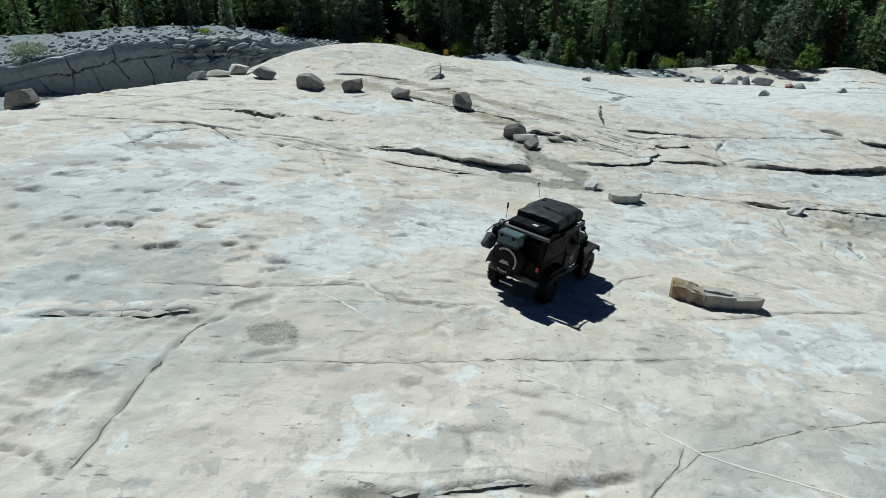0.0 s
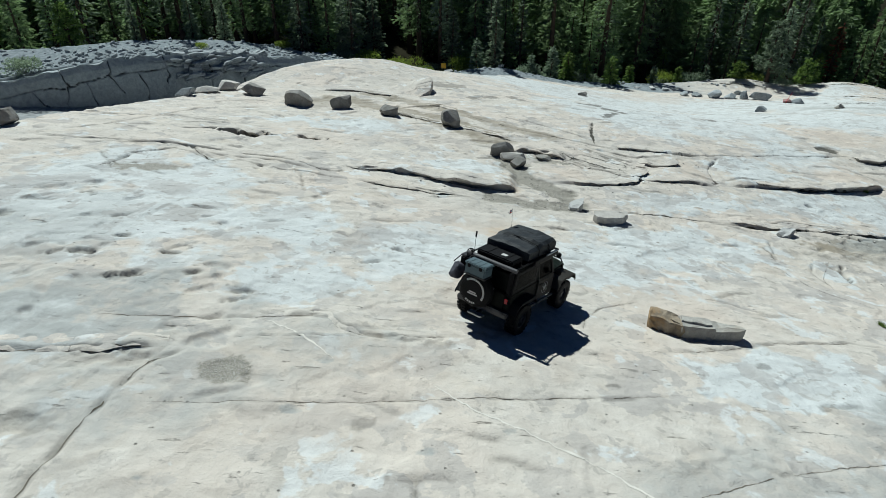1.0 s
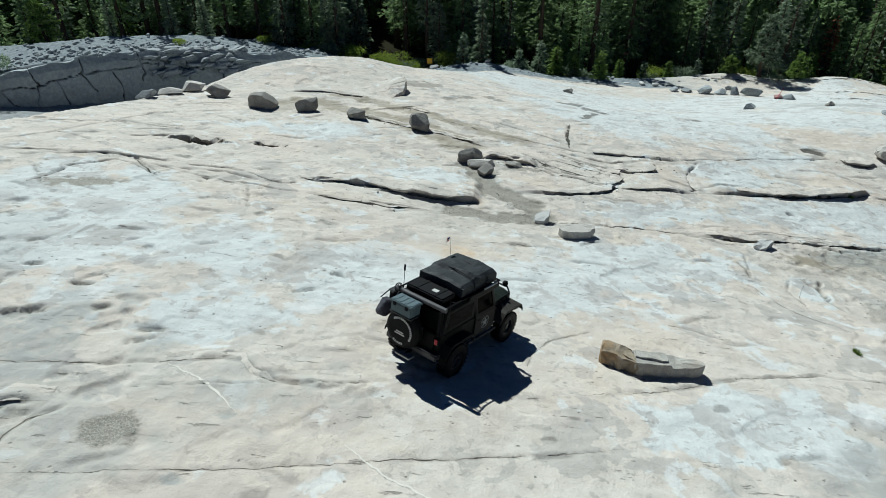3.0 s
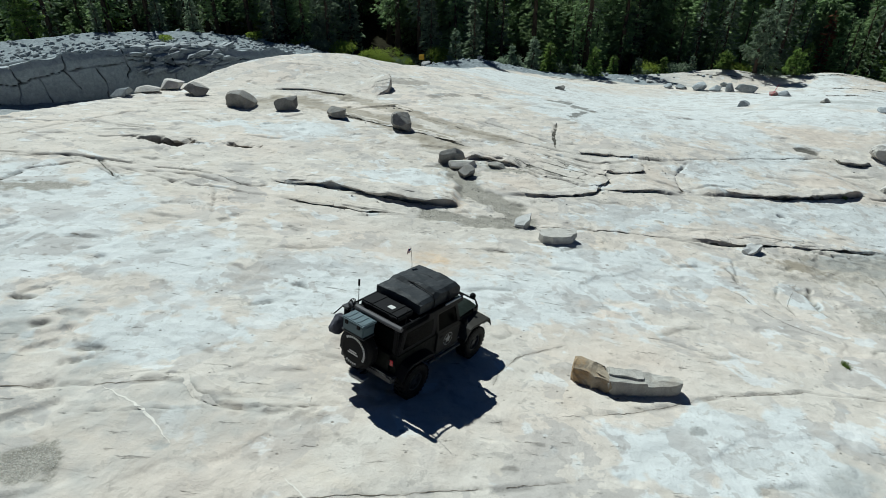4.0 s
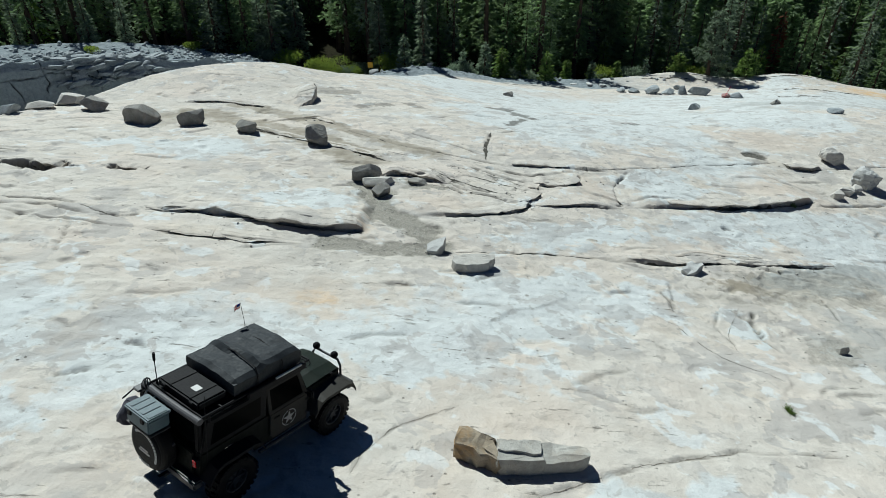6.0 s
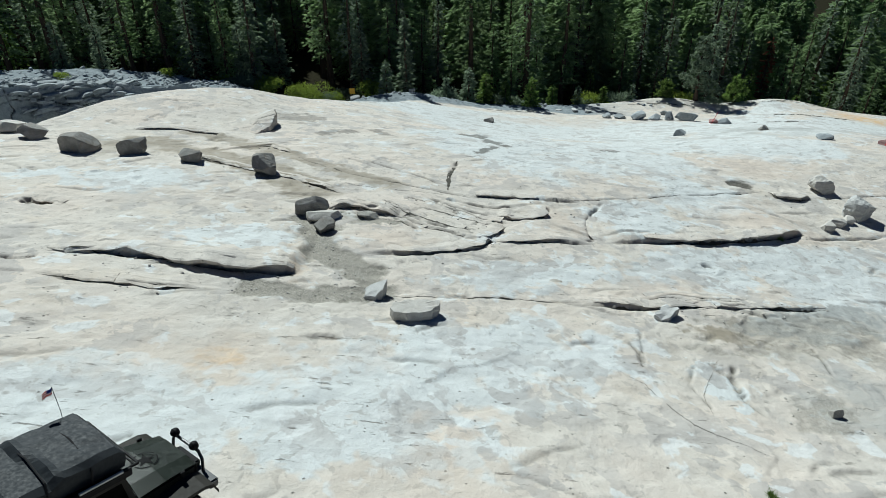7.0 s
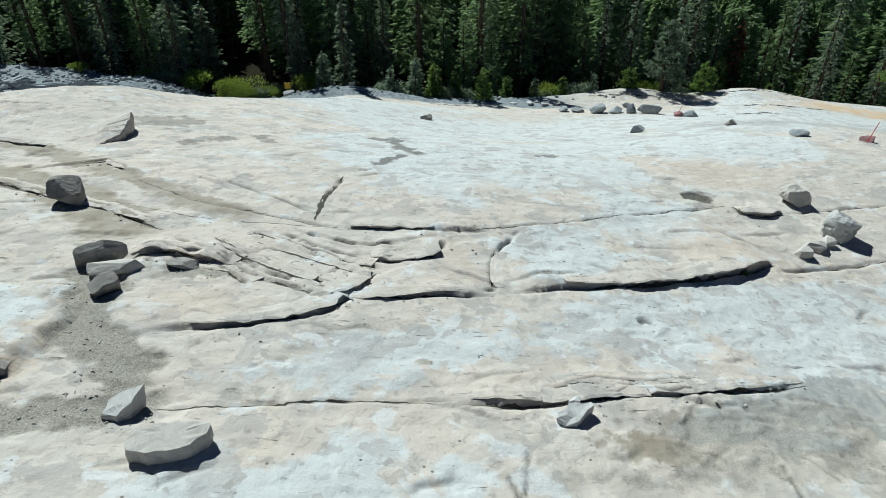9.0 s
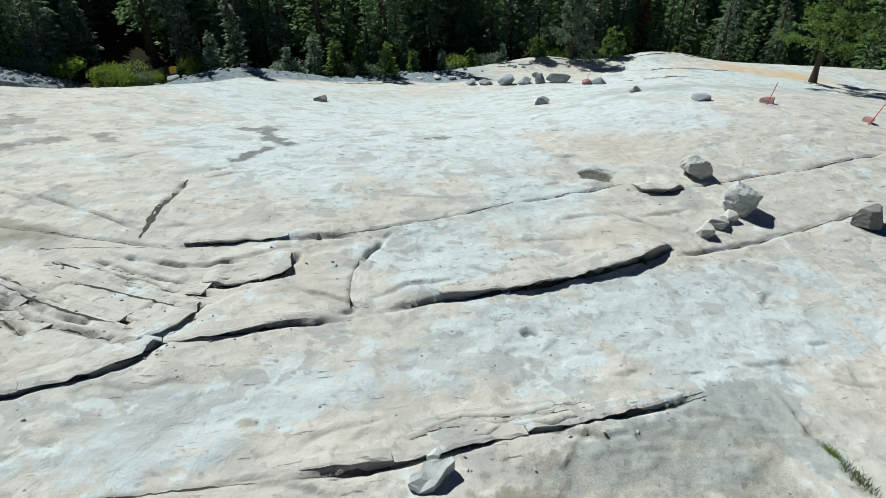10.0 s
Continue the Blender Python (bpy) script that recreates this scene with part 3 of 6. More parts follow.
crack(((15.6, 24.2), (15.2, 23.1), (14.95, 22.1)), 0.05, 0.05, 0.6, 52)
crack(((16.2, 20.2), (16.0, 21.4), (16.8, 22.6)), 0.05, 0.05, 0.6, 53)
ledge(((17.1, 22.7), (17.6, 21.7), (17.4, 20.7), (17.7, 19.8)), 0.12, 0.7, 0.06, 0.2, 0.5, 66)
blob("pale", 17.0, 21.4, 0.5, 1.1, 1.0, 0, 0.4, 0.2, 130)
crack(((21.5, 25.0), (22.0, 24.4), (22.6, 23.2)), 0.06, 0.06, 0.6, 54)
for k, (x, y) in enumerate(((-1.4, 16.3), (1.6, 16.9), (2.1, 17.4), (-0.6, 17.7), (3.9, 16.2), (-7.6, 14.3), (-4.6, 13.2), (-8.2, 13.9), (11.6, 40.6), (12.9, 44.7), (-9.7, 17.8), (20.6, 29.6), (-10.4, 15.1), (-11.6, 19.4))):
    crack(((x - 0.35, y - 0.1), (x, y + 0.08), (x + 0.3, y + 0.25 * (-1) ** k)), 0.07, 0.09, 0.6, 70 + k)
for k, (line, deep, wide) in enumerate((
        (((-17.3, 25.4), (-14.9, 25.7), (-12.8, 25.9), (-10.8, 26.2), (-8.5, 25.9)), 0.10, 0.07), (((-9.9, 25.4), (-7.3, 24.7), (-5.5, 24.4), (-3.2, 24.3)), 0.08, 0.06), (((-10.8, 26.2), (-9.7, 25.1), (-8.7, 24.2)), 0.06, 0.05),
        (((-11.4, 25.6), (-10.3, 25.2), (-8.8, 24.0)), 0.06, 0.05), (((-16.7, 26.7), (-16.1, 27.3), (-15.5, 28.6), (-13.6, 28.0)), 0.08, 0.07), (((-13.7, 24.2), (-12.7, 22.8), (-12.1, 21.9)), 0.05, 0.05),
        (((14.9, 23.4), (15.1, 22.9), (14.9, 22.1)), 0.08, 0.06), (((17.9, 22.4), (17.5, 21.7), (17.4, 20.8)), 0.09, 0.08), (((21.5, 24.6), (21.4, 23.3), (21.0, 22.0)), 0.06, 0.05),
        (((4.5, 39.5), (6.6, 38.0), (8.5, 36.5), (10.2, 35.2)), 0.07, 0.06), (((9.4, 32.9), (10.9, 31.7), (12.1, 30.9)), 0.12, 0.08), (((-2.7, 13.1), (-2.1, 13.0), (-1.7, 12.4), (-0.8, 12.1), (-0.1, 12.2)), 0.06, 0.05),
        (((-4.2, 11.6), (-3.0, 11.8), (-1.3, 12.0), (1.4, 12.5)), 0.03, 0.03), (((9.5, 13.9), (11.4, 14.7), (13.5, 15.2), (16.2, 15.2)), 0.04, 0.04), (((26.3, 26.9), (26.1, 25.0), (25.9, 23.6)), 0.10, 0.09))):
    crack(line, deep, wide, 0.85, 400 + k, 0.06, 0.02)
# scattered short flaking edges
rs = random.Random(5)
for k in range(150):
    x, y = rs.uniform(-17, 30), rs.uniform(6, 52)
    a = rs.gauss(0.15, 0.35)
    n = rs.uniform(0.3, 1.3) * (0.6 + y / 45)
    dx, dy = n * math.cos(a), n * math.sin(a)
    ledge(((x - dx, y - dy), (x - dx * 0.2, y - dy * 0.2 + rs.uniform(-0.2, 0.2)), (x + dx, y + dy)), rs.uniform(0.02, 0.06), rs.uniform(0.3, 0.8), 0.025, 0.3, 0.4, 200 + k)

# hollows, grit, soil and damp
# two overhung hollows, their inner shade painted dark
blob("dirt", -9.4, 29.8, 1.3, 0.6, 0.8, 10, 0.4, 0.3, 171, 0.5)
blob("dirt", -6.2, 30.3, 0.8, 0.35, 0.65, 0, 0.4, 0.3, 172, 0.35)
blob("gravel", -3.83, 10.3, 0.52, 0.46, 1.0, 0, 0.35, 0.12, 173, 0.02)
blob("gravel", -11.2, 22.6, 1.2, 0.45, 0.9, 15, 0.4, 0.2, 174)
band("gravel", ((4.2, 31.2), (4.3, 29.3), (5.0, 27.5), (6.0, 26.4), (6.9, 25.4)), 0.75, 0.95, 175, 0.12)
band("gravel", ((2.4, 24.75), (4.1, 24.6), (6.2, 25.1), (7.6, 25.2)), 0.55, 0.95, 176, 0.05)
blob("gravel", 6.6, 31.3, 1.4, 0.7, 0.9, 10, 0.4, 0.2, 177, 0.08)
band("soil", ((-9.0, 40.0), (-6.5, 41.0), (-2.8, 38.9), (0.5, 36.6), (3.2, 34.4), (4.0, 32.6)), 0.95, 0.95, 178)
band("soil", ((-5.7, 43.6), (-1.9, 41.6), (1.9, 38.7), (5.1, 36.3), (8.1, 34.9)), 0.6, 0.9, 179)
blob("soil", -7.6, 39.6, 2.6, 1.6, 0.6, -20, 0.4, 0.4, 180)
blob("dirt", 27.4, 40.2, 0.8, 0.8, 1.0, 0, 0.25, 0.15, 181, 0.12)
blob("soil", 18.5, 24.3, 1.1, 0.45, 1.0, -12, 0.4, 0.15, 182)
blob("gravel", 21.6, 24.6, 3.4, 1.2, 0.5, 10, 0.5, 0.12, 183, 0.08)
blob("soil", 21.8, 24.4, 4.6, 1.5, 0.33, 10, 0.5, 0.4, 184)
for k, (x, y, rx, ry, turn, s) in enumerate(((23.4, 25.9, 2.9, 1.0, 20, 1.0), (25.2, 26.2, 1.4, 1.1, 20, 1.0), (21.0, 25.2, 1.5, 0.6, 15, 0.9), (22.6, 24.6, 1.4, 0.5, 10, 0.9), (25.6, 25.0, 0.7, 1.0, 0, 0.9))):
    blob("slate", x, y, rx, ry, s, turn, 0.35, 0.06, 380 + k)
blob("soil", 19.4, 25.3, 0.45, 0.14, 0.8, 55, 0.4, 0.1, 386)
blob("soil", 13.4, 27.1, 0.25, 0.10, 0.8, 0, 0.4, 0.1, 387)
# shallow hollows, each browner inside
for k, (x, y, r) in enumerate(((-7.9, 14.1, 0.45), (-9.6, 15.3, 0.40), (-13.3, 17.3, 0.55), (-4.6, 13.7, 0.35), (-6.1, 14.5, 0.3), (-9.0, 16.4, 0.3), (-7.2, 15.6, 0.25))):
    blob("soil", x, y, r, r * 0.42, 0.45, 12, 0.4, 0.3, 390 + k, 0.13)
for k, (x, y, r) in enumerate(((-4.8, 6.0, 0.22), (-2.2, 9.2, 0.22), (-1.8, 10.9, 0.2), (-4.2, 7.2, 0.1), (0.6, 8.2, 0.16), (2.2, 9.0, 0.14))):
    blob("slate", x, y, r, r * 0.55, 1.0, 8, 0.25, 0.1, 420 + k, 0.02)
blob("gravel", 19.5, 20.3, 1.2, 0.6, 0.6, 40, 0.5, 0.3, 185)
for k, (line, wide, deep) in enumerate(((((11.7, 48.2), (12.6, 48.8), (13.4, 49.3)), 0.55, 0.9), (((13.2, 49.0), (12.8, 47.2), (13.4, 45.6), (14.4, 44.2)), 0.42, 1.0), (((11.8, 41.6), (12.5, 42.5), (13.4, 43.9)), 0.26, 1.0),
                                          (((2.4, 43.8), (3.4, 45.0), (4.5, 46.0)), 0.5, 0.75), (((5.8, 46.6), (6.2, 45.6), (6.6, 44.6)), 0.35, 0.7))):
    band("dirt", line, wide, deep * 0.8, 286 + k)
for k, (x, y, rx, ry, s) in enumerate(((0.4, 48.5, 1.6, 1.2, 0.5), (21.5, 46.0, 0.7, 0.3, 0.7),
                                       (0.8, 12.0, 0.35, 0.2, 0.3), (4.9, 11.1, 0.22, 0.13, 0.6), (9.5, 12.9, 0.25, 0.14, 0.55), (-0.6, 8.9, 0.3, 0.18, 0.4), (10.2, 11.2, 0.24, 0.14, 0.5), (5.6, 11.9, 0.2, 0.12, 0.5))):
    blob("dirt", x, y, rx, ry, s, 15, 0.5, 0.1, 186 + k)
# river bar behind the slab, boulder bench behind the wall, forest floor
edge = gy + 2.2 * fbm(gx, gy, 9, 3, 301) + 0.06 * np.maximum(gx - 20, 0)
shore = np.interp(gx, (-4, 6, 16, 24, 29, 36), (83, 81.2, 82.6, 82.4, 80.0, 78.0)) + 0.5 * fbm(gx, gy, 4, 3, 303)
MASK["bar"] = np.maximum(smooth(0, 0.9, gy - shore) * smooth(38, 29, gx + 0.8 * fbm(gx, gy, 3, 3, 305)), smooth(0.1, 0.8, wall_side(gx, gy)) * smooth(-6, -13, gx))
MASK["bar"] = np.maximum(MASK["bar"], 0.8 * smooth(4.5, 8, beyond_dome(gx, gy)) * smooth(-3, -10, gx))
gz += MASK["bar"] * (0.10 * fbm(gx, gy, 1.2, 3, 311))
hump = smooth(0.2, 0.6, outcrop(gx, gy))
MASK["bar"] *= 1 - hump
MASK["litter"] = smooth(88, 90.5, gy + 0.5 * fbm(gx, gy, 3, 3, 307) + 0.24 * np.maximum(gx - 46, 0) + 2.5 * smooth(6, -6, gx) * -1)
for v in MASK.values():
    np.clip(v, 0, 1, out=v)

n, m = len(XS), len(YS)
idx = np.arange(n * m, dtype=np.int32).reshape(m, n)
quads = np.stack([idx[:-1, :-1], idx[:-1, 1:], idx[1:, 1:], idx[1:, :-1]], -1).reshape(-1, 4)
me = bpy.data.meshes.new("ground")
me.vertices.add(n * m)
me.vertices.foreach_set("co", np.stack([gx, gy, gz], -1).astype(np.float32).ravel())
me.loops.add(quads.size)
me.loops.foreach_set("vertex_index", quads.ravel())
me.polygons.add(len(quads))
me.polygons.foreach_set("loop_start", np.arange(0, quads.size, 4, dtype=np.int32))
me.polygons.foreach_set("use_smooth", np.ones(len(quads), dtype=bool))
me.update()
for k, v in MASK.items():
    me.attributes.new(k, "FLOAT", "POINT").data.foreach_set("value", v.astype(np.float32).ravel())
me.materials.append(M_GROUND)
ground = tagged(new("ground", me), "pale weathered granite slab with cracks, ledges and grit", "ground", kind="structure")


def surface(x, y):
    """The built ground's height."""
    i = int(np.clip(np.searchsorted(XS, x) - 1, 0, n - 2))
    j = int(np.clip(np.searchsorted(YS, y) - 1, 0, m - 2))
    u, v = (x - XS[i]) / (XS[i + 1] - XS[i]), (y - YS[j]) / (YS[j + 1] - YS[j])
    return float((gz[j, i] * (1 - u) + gz[j, i + 1] * u) * (1 - v) + (gz[j + 1, i] * (1 - u) + gz[j + 1, i + 1] * u) * v)


def part(name, bm, mat, parent=None, label=""):
    d = bpy.data.meshes.new(name)
    bm.to_mesh(d)
    bm.free()
    d.materials.append(mat)
    o = new(name, d)
    if parent:
        o.parent = parent
    return tagged(o, label)


def ribbon(name, points, width, mat, label, seed=1, wander=0.05, lift=0.007):
    """A narrow seam that follows the rock: an old joint filled with soil, a vein, or painted shade at a step's foot."""
    rs = random.Random(seed)
    pts = [Vector(p) for p in points]
    line = []
    for a, b in zip(pts, pts[1:]):
        k = max(1, int((b - a).length / 0.09))
        line += [a.lerp(b, i / k) for i in range(k)]
    line.append(pts[-1])
    vs, fs = [], []
    for i, p in enumerate(line):
        d = (line[min(i + 1, len(line) - 1)] - line[max(i - 1, 0)]).normalized()
        side = Vector((-d.y, d.x))
        p = p + side * wander * (noise.noise(Vector((i * 0.09, seed * 3.7, 0))) + 0.6 * noise.noise(Vector((i * 0.5, seed * 1.7, 3))) + 0.3 * rs.uniform(-1, 1) * (name == "joint"))
        end = min(1, 6 * i / len(line), 6 * (len(line) - 1 - i) / len(line))
        w = width * (0.25 + 0.75 * end) * max(0.12, 0.65 + 0.9 * noise.noise(Vector((i * 0.22, seed * 2.3, 8))))
        for s in (-0.5, 0.5):
            q = p + side * w * s
            vs.append((q.x, q.y, surface(q.x, q.y) + lift))
        if i and (name == "vein" or noise.noise(Vector((i * 0.06, seed * 5.1, 2))) > -0.28):
            fs.append((2 * i - 2, 2 * i, 2 * i + 1, 2 * i - 1))
    d = bpy.data.meshes.new(name)
    d.from_pydata(vs, [], fs)
    d.materials.append(mat)
    return tagged(new(name, d), label, "rock seam", kind="structure")


SEAM = "dark seam in the slab, soil fill and painted shade"
for k, (w, line) in enumerate((
        (0.030, ((-5.4, 9.1), (-2.4, 9.4), (-0.3, 9.7), (1.4, 9.95), (4.4, 10.5), (6.5, 11.0))), (0.05, ((-6.1, 5.7), (-5.9, 6.4), (-5.88, 7.2), (-5.85, 8.0), (-5.75, 9.2), (-5.54, 10.5), (-4.9, 11.05))),
        (0.04, ((-9.6, 10.4), (-7.4, 10.6), (-6.4, 10.85), (-5.4, 11.05))), (0.022, ((4.75, 13.8), (4.95, 14.4), (5.6, 15.3), (7.0, 16.2))), (0.03, ((3.9, 6.7), (4.4, 7.05), (4.8, 7.45), (8.0, 8.6), (12.0, 9.6))),
        (0.03, ((3.2, 6.0), (4.2, 7.0), (4.6, 7.7))), (0.03, ((5.9, 12.75), (7.9, 13.25), (10.9, 14.55), (14.0, 15.35))), (0.035, ((5.5, 33.1), (7.0, 31.8), (8.3, 30.95), (9.8, 30.2), (10.9, 29.7))),
        (0.05, ((6.8, 33.1), (8.9, 31.6), (10.9, 30.35))), (0.05, ((7.9, 33.7), (9.7, 32.8), (12.1, 31.6))), (0.05, ((8.7, 33.8), (10.5, 32.7), (12.3, 31.7))), (0.05, ((15.2, 34.7), (18.0, 35.5), (22.4, 37.2), (28.3, 39.1))),
        (0.03, ((1.9, 38.9), (5.1, 36.4), (8.1, 35.2), (10.9, 34.3))), (0.05, ((7.4, 25.1), (9.6, 25.35), (11.9, 25.6), (13.6, 25.6))), (0.06, ((-8.5, 25.9), (-6.7, 26.1), (-5.6, 25.7), (-4.3, 25.2), (-3.8, 25.5))),
        (0.05, ((-7.5, 12.1), (-5.6, 12.3), (-3.7, 12.55), (-2.4, 12.9))), (0.03, ((2.2, 36.0), (5.2, 34.9), (7.6, 34.5), (11.0, 34.4))), (0.06, ((31.2, 38.7), (35.6, 39.7), (38.4, 40.1), (44.6, 41.5))),
        (0.06, ((27.5, 33.5), (31.6, 34.4), (35.5, 35.5), (39.7, 36.5))), (0.05, ((-12.6, 22.0), (-12.4, 24.2), (-11.2, 25.6))), (0.06, ((-14.8, 25.1), (-12.6, 25.9), (-10.7, 26.0), (-9.0, 24.1))),
        (0.018, ((13.6, 22.2), (14.6, 21.2), (15.2, 19.4), (16.8, 18.2))), (0.03, ((16.0, 19.8), (16.2, 20.9), (17.6, 22.8)))), 1):
    ribbon("joint", line, w * (1.0 if line[0][1] > 20 else 0.55), M_SEAM if line[0][1] > 20 else M_CRACK, SEAM, k)
for k, (w, line) in enumerate(((0.05, ((0.4, 10.5), (1.6, 9.56), (2.6, 9.05), (3.2, 8.64), (4.1, 8.15), (4.8, 7.44), (6.3, 6.85), (8.4, 6.2))), (0.05, ((-3.6, 12.5), (-2.6, 11.9), (-1.6, 11.0))))):
    ribbon("vein", line, w * 1.3, M_VEIN, "thin pale vein standing in the granite", 60 + k, 0.10, 0.006)
# dark strip laid over the wide open crack
ribbon("joint", ((10.65, 39.4), (10.35, 38.2), (10.05, 37.0), (9.95, 36.2), (9.85, 35.0)), 0.26, M_SEAM, SEAM, 90, 0.05, 0.012)


def broken_rim(points, height, seed, overhang=0.10):
    """The broken edge of a rock sheet: sharp plates along the step, undercut, with a dark seam at the foot that paints
    in the overhang's shade.
    """
    rs = random.Random(seed)
    pts = [Vector(p) for p in points]
    total = sum((b - a).length for a, b in zip(pts, pts[1:]))

    def at(u):
        """The place u metres along the edge and the way up the step."""
        for a, b in zip(pts, pts[1:]):
            n = (b - a).length
            if u <= n or b is pts[-1]:
                d = (b - a) / n
                return a + d * u, Vector((-d.y, d.x))
            u -= n

    u = 0.0
    while u < total - 0.1:
        w = min(9.0 if overhang > 0.3 else rs.uniform(1.4, 4.2), total - u)
        jog = rs.uniform(-0.07, 0.05)
        thin = rs.uniform(0.7, 1.15)
        k = max(3, int(w / 0.2))
        rows = []
        for i in range(k + 1):
            uu = u + w * i / k
            p, up_ = at(uu)
            end = min(1.0, 3.5 * min(uu, total - uu) / total)
            ripple = noise.noise(Vector((uu * 0.7, seed * 1.3, 0)))
            out = (overhang * (0.85 + 0.4 * ripple) + 0.03 + 0.09 * noise.noise(Vector((uu * 2.6, seed * 0.7, 4))) + rs.uniform(-0.03, 0.03)) * end - jog * end - 0.12 * (1 - end)
            front = p - up_ * out
            h = (height * thin * max(0.35, 0.85 + 1.1 * noise.noise(Vector((uu * 0.9, seed * 2.9, 1)))) + 0.03) * end
            high = p + up_ * 0.34
            zt = surface(high.x, high.y) + 0.014
            back = p + up_ * 0.75
            mid, low = front + up_ * rs.uniform(0.0, 0.05), front + up_ * (0.10 + overhang * rs.uniform(0.6, 0.75))
            brow = front + up_ * rs.uniform(0.05, 0.12)
            rows.append(((back.x, back.y, surface(back.x, back.y) - 0.03), (high.x, high.y, zt), (brow.x, brow.y, zt + rs.uniform(-0.012, 0.008)), (front.x, front.y, zt - rs.uniform(0.012, 0.03)),
                         (mid.x, mid.y, zt - h * rs.uniform(0.4, 0.6)), (low.x, low.y, zt - h - 0.06)))
        n_ = len(rows[0])
        vs = [v for r in rows for v in r]
        fs = [(i * n_ + j, i * n_ + j + 1, (i + 1) * n_ + j + 1, (i + 1) * n_ + j) for i in range(len(rows) - 1) for j in range(n_ - 1)]
        fs += [tuple(range(n_)), tuple(range(len(vs) - 1, len(vs) - n_ - 1, -1))]
        d = bpy.data.meshes.new("plate")
        d.from_pydata(vs, [], fs)
        d.materials.append(M_GROUND)
        new("plate", d).parent = ground
        u += w + rs.choice((0.0, 0.02, 0.05))
    if height < 0.065 and pts[0].y < 20:
        return
    # dark strip under the overhang: its shade laid on as a ribbon
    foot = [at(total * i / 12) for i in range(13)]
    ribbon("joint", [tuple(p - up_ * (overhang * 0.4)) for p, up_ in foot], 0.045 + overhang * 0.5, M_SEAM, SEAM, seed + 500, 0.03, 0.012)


# ---- loose rock ----
def rock_bm(w, d, h, seed, box=6.0, cuts=11, rough=0.035, sub=3):
    rs = random.Random(seed)
    bm = bmesh.new()
    bmesh.ops.create_icosphere(bm, subdivisions=sub, radius=1)
    planes = []
    for _ in range(cuts):
        v = Vector((rs.gauss(0, 1), rs.gauss(0, 1), rs.gauss(0, 0.9))).normalized()
        planes.append((v, rs.uniform(0.5, 0.86)))
    off = Vector((seed * 1.37 % 50, seed * 2.11 % 50, 0))
    for v in bm.verts:
        p = v.co
        p = p / (abs(p.x) ** box + abs(p.y) ** box + abs(p.z) ** box) ** (1 / box)
        for nrm, o in planes:
            k = p.dot(nrm) - o
            if k > 0:
                p = p - nrm * k * 0.96
        p = p * (1 + rough * noise.noise(p * 1.8 + off) + rough * 0.7 * noise.noise(p * 5 + off) + rough * 0.5 * noise.noise(p * 11 + off))
        v.co = Vector((p.x * w / 2, p.y * d / 2, p.z * h / 2))
    lo = max(min(v.co.z for v in bm.verts), -0.34 * h)      # a broad base to stand on
    for v in bm.verts:
        v.co.z = max(v.co.z, lo) - lo
    for f in bm.faces:
        f.smooth = False
    return bm


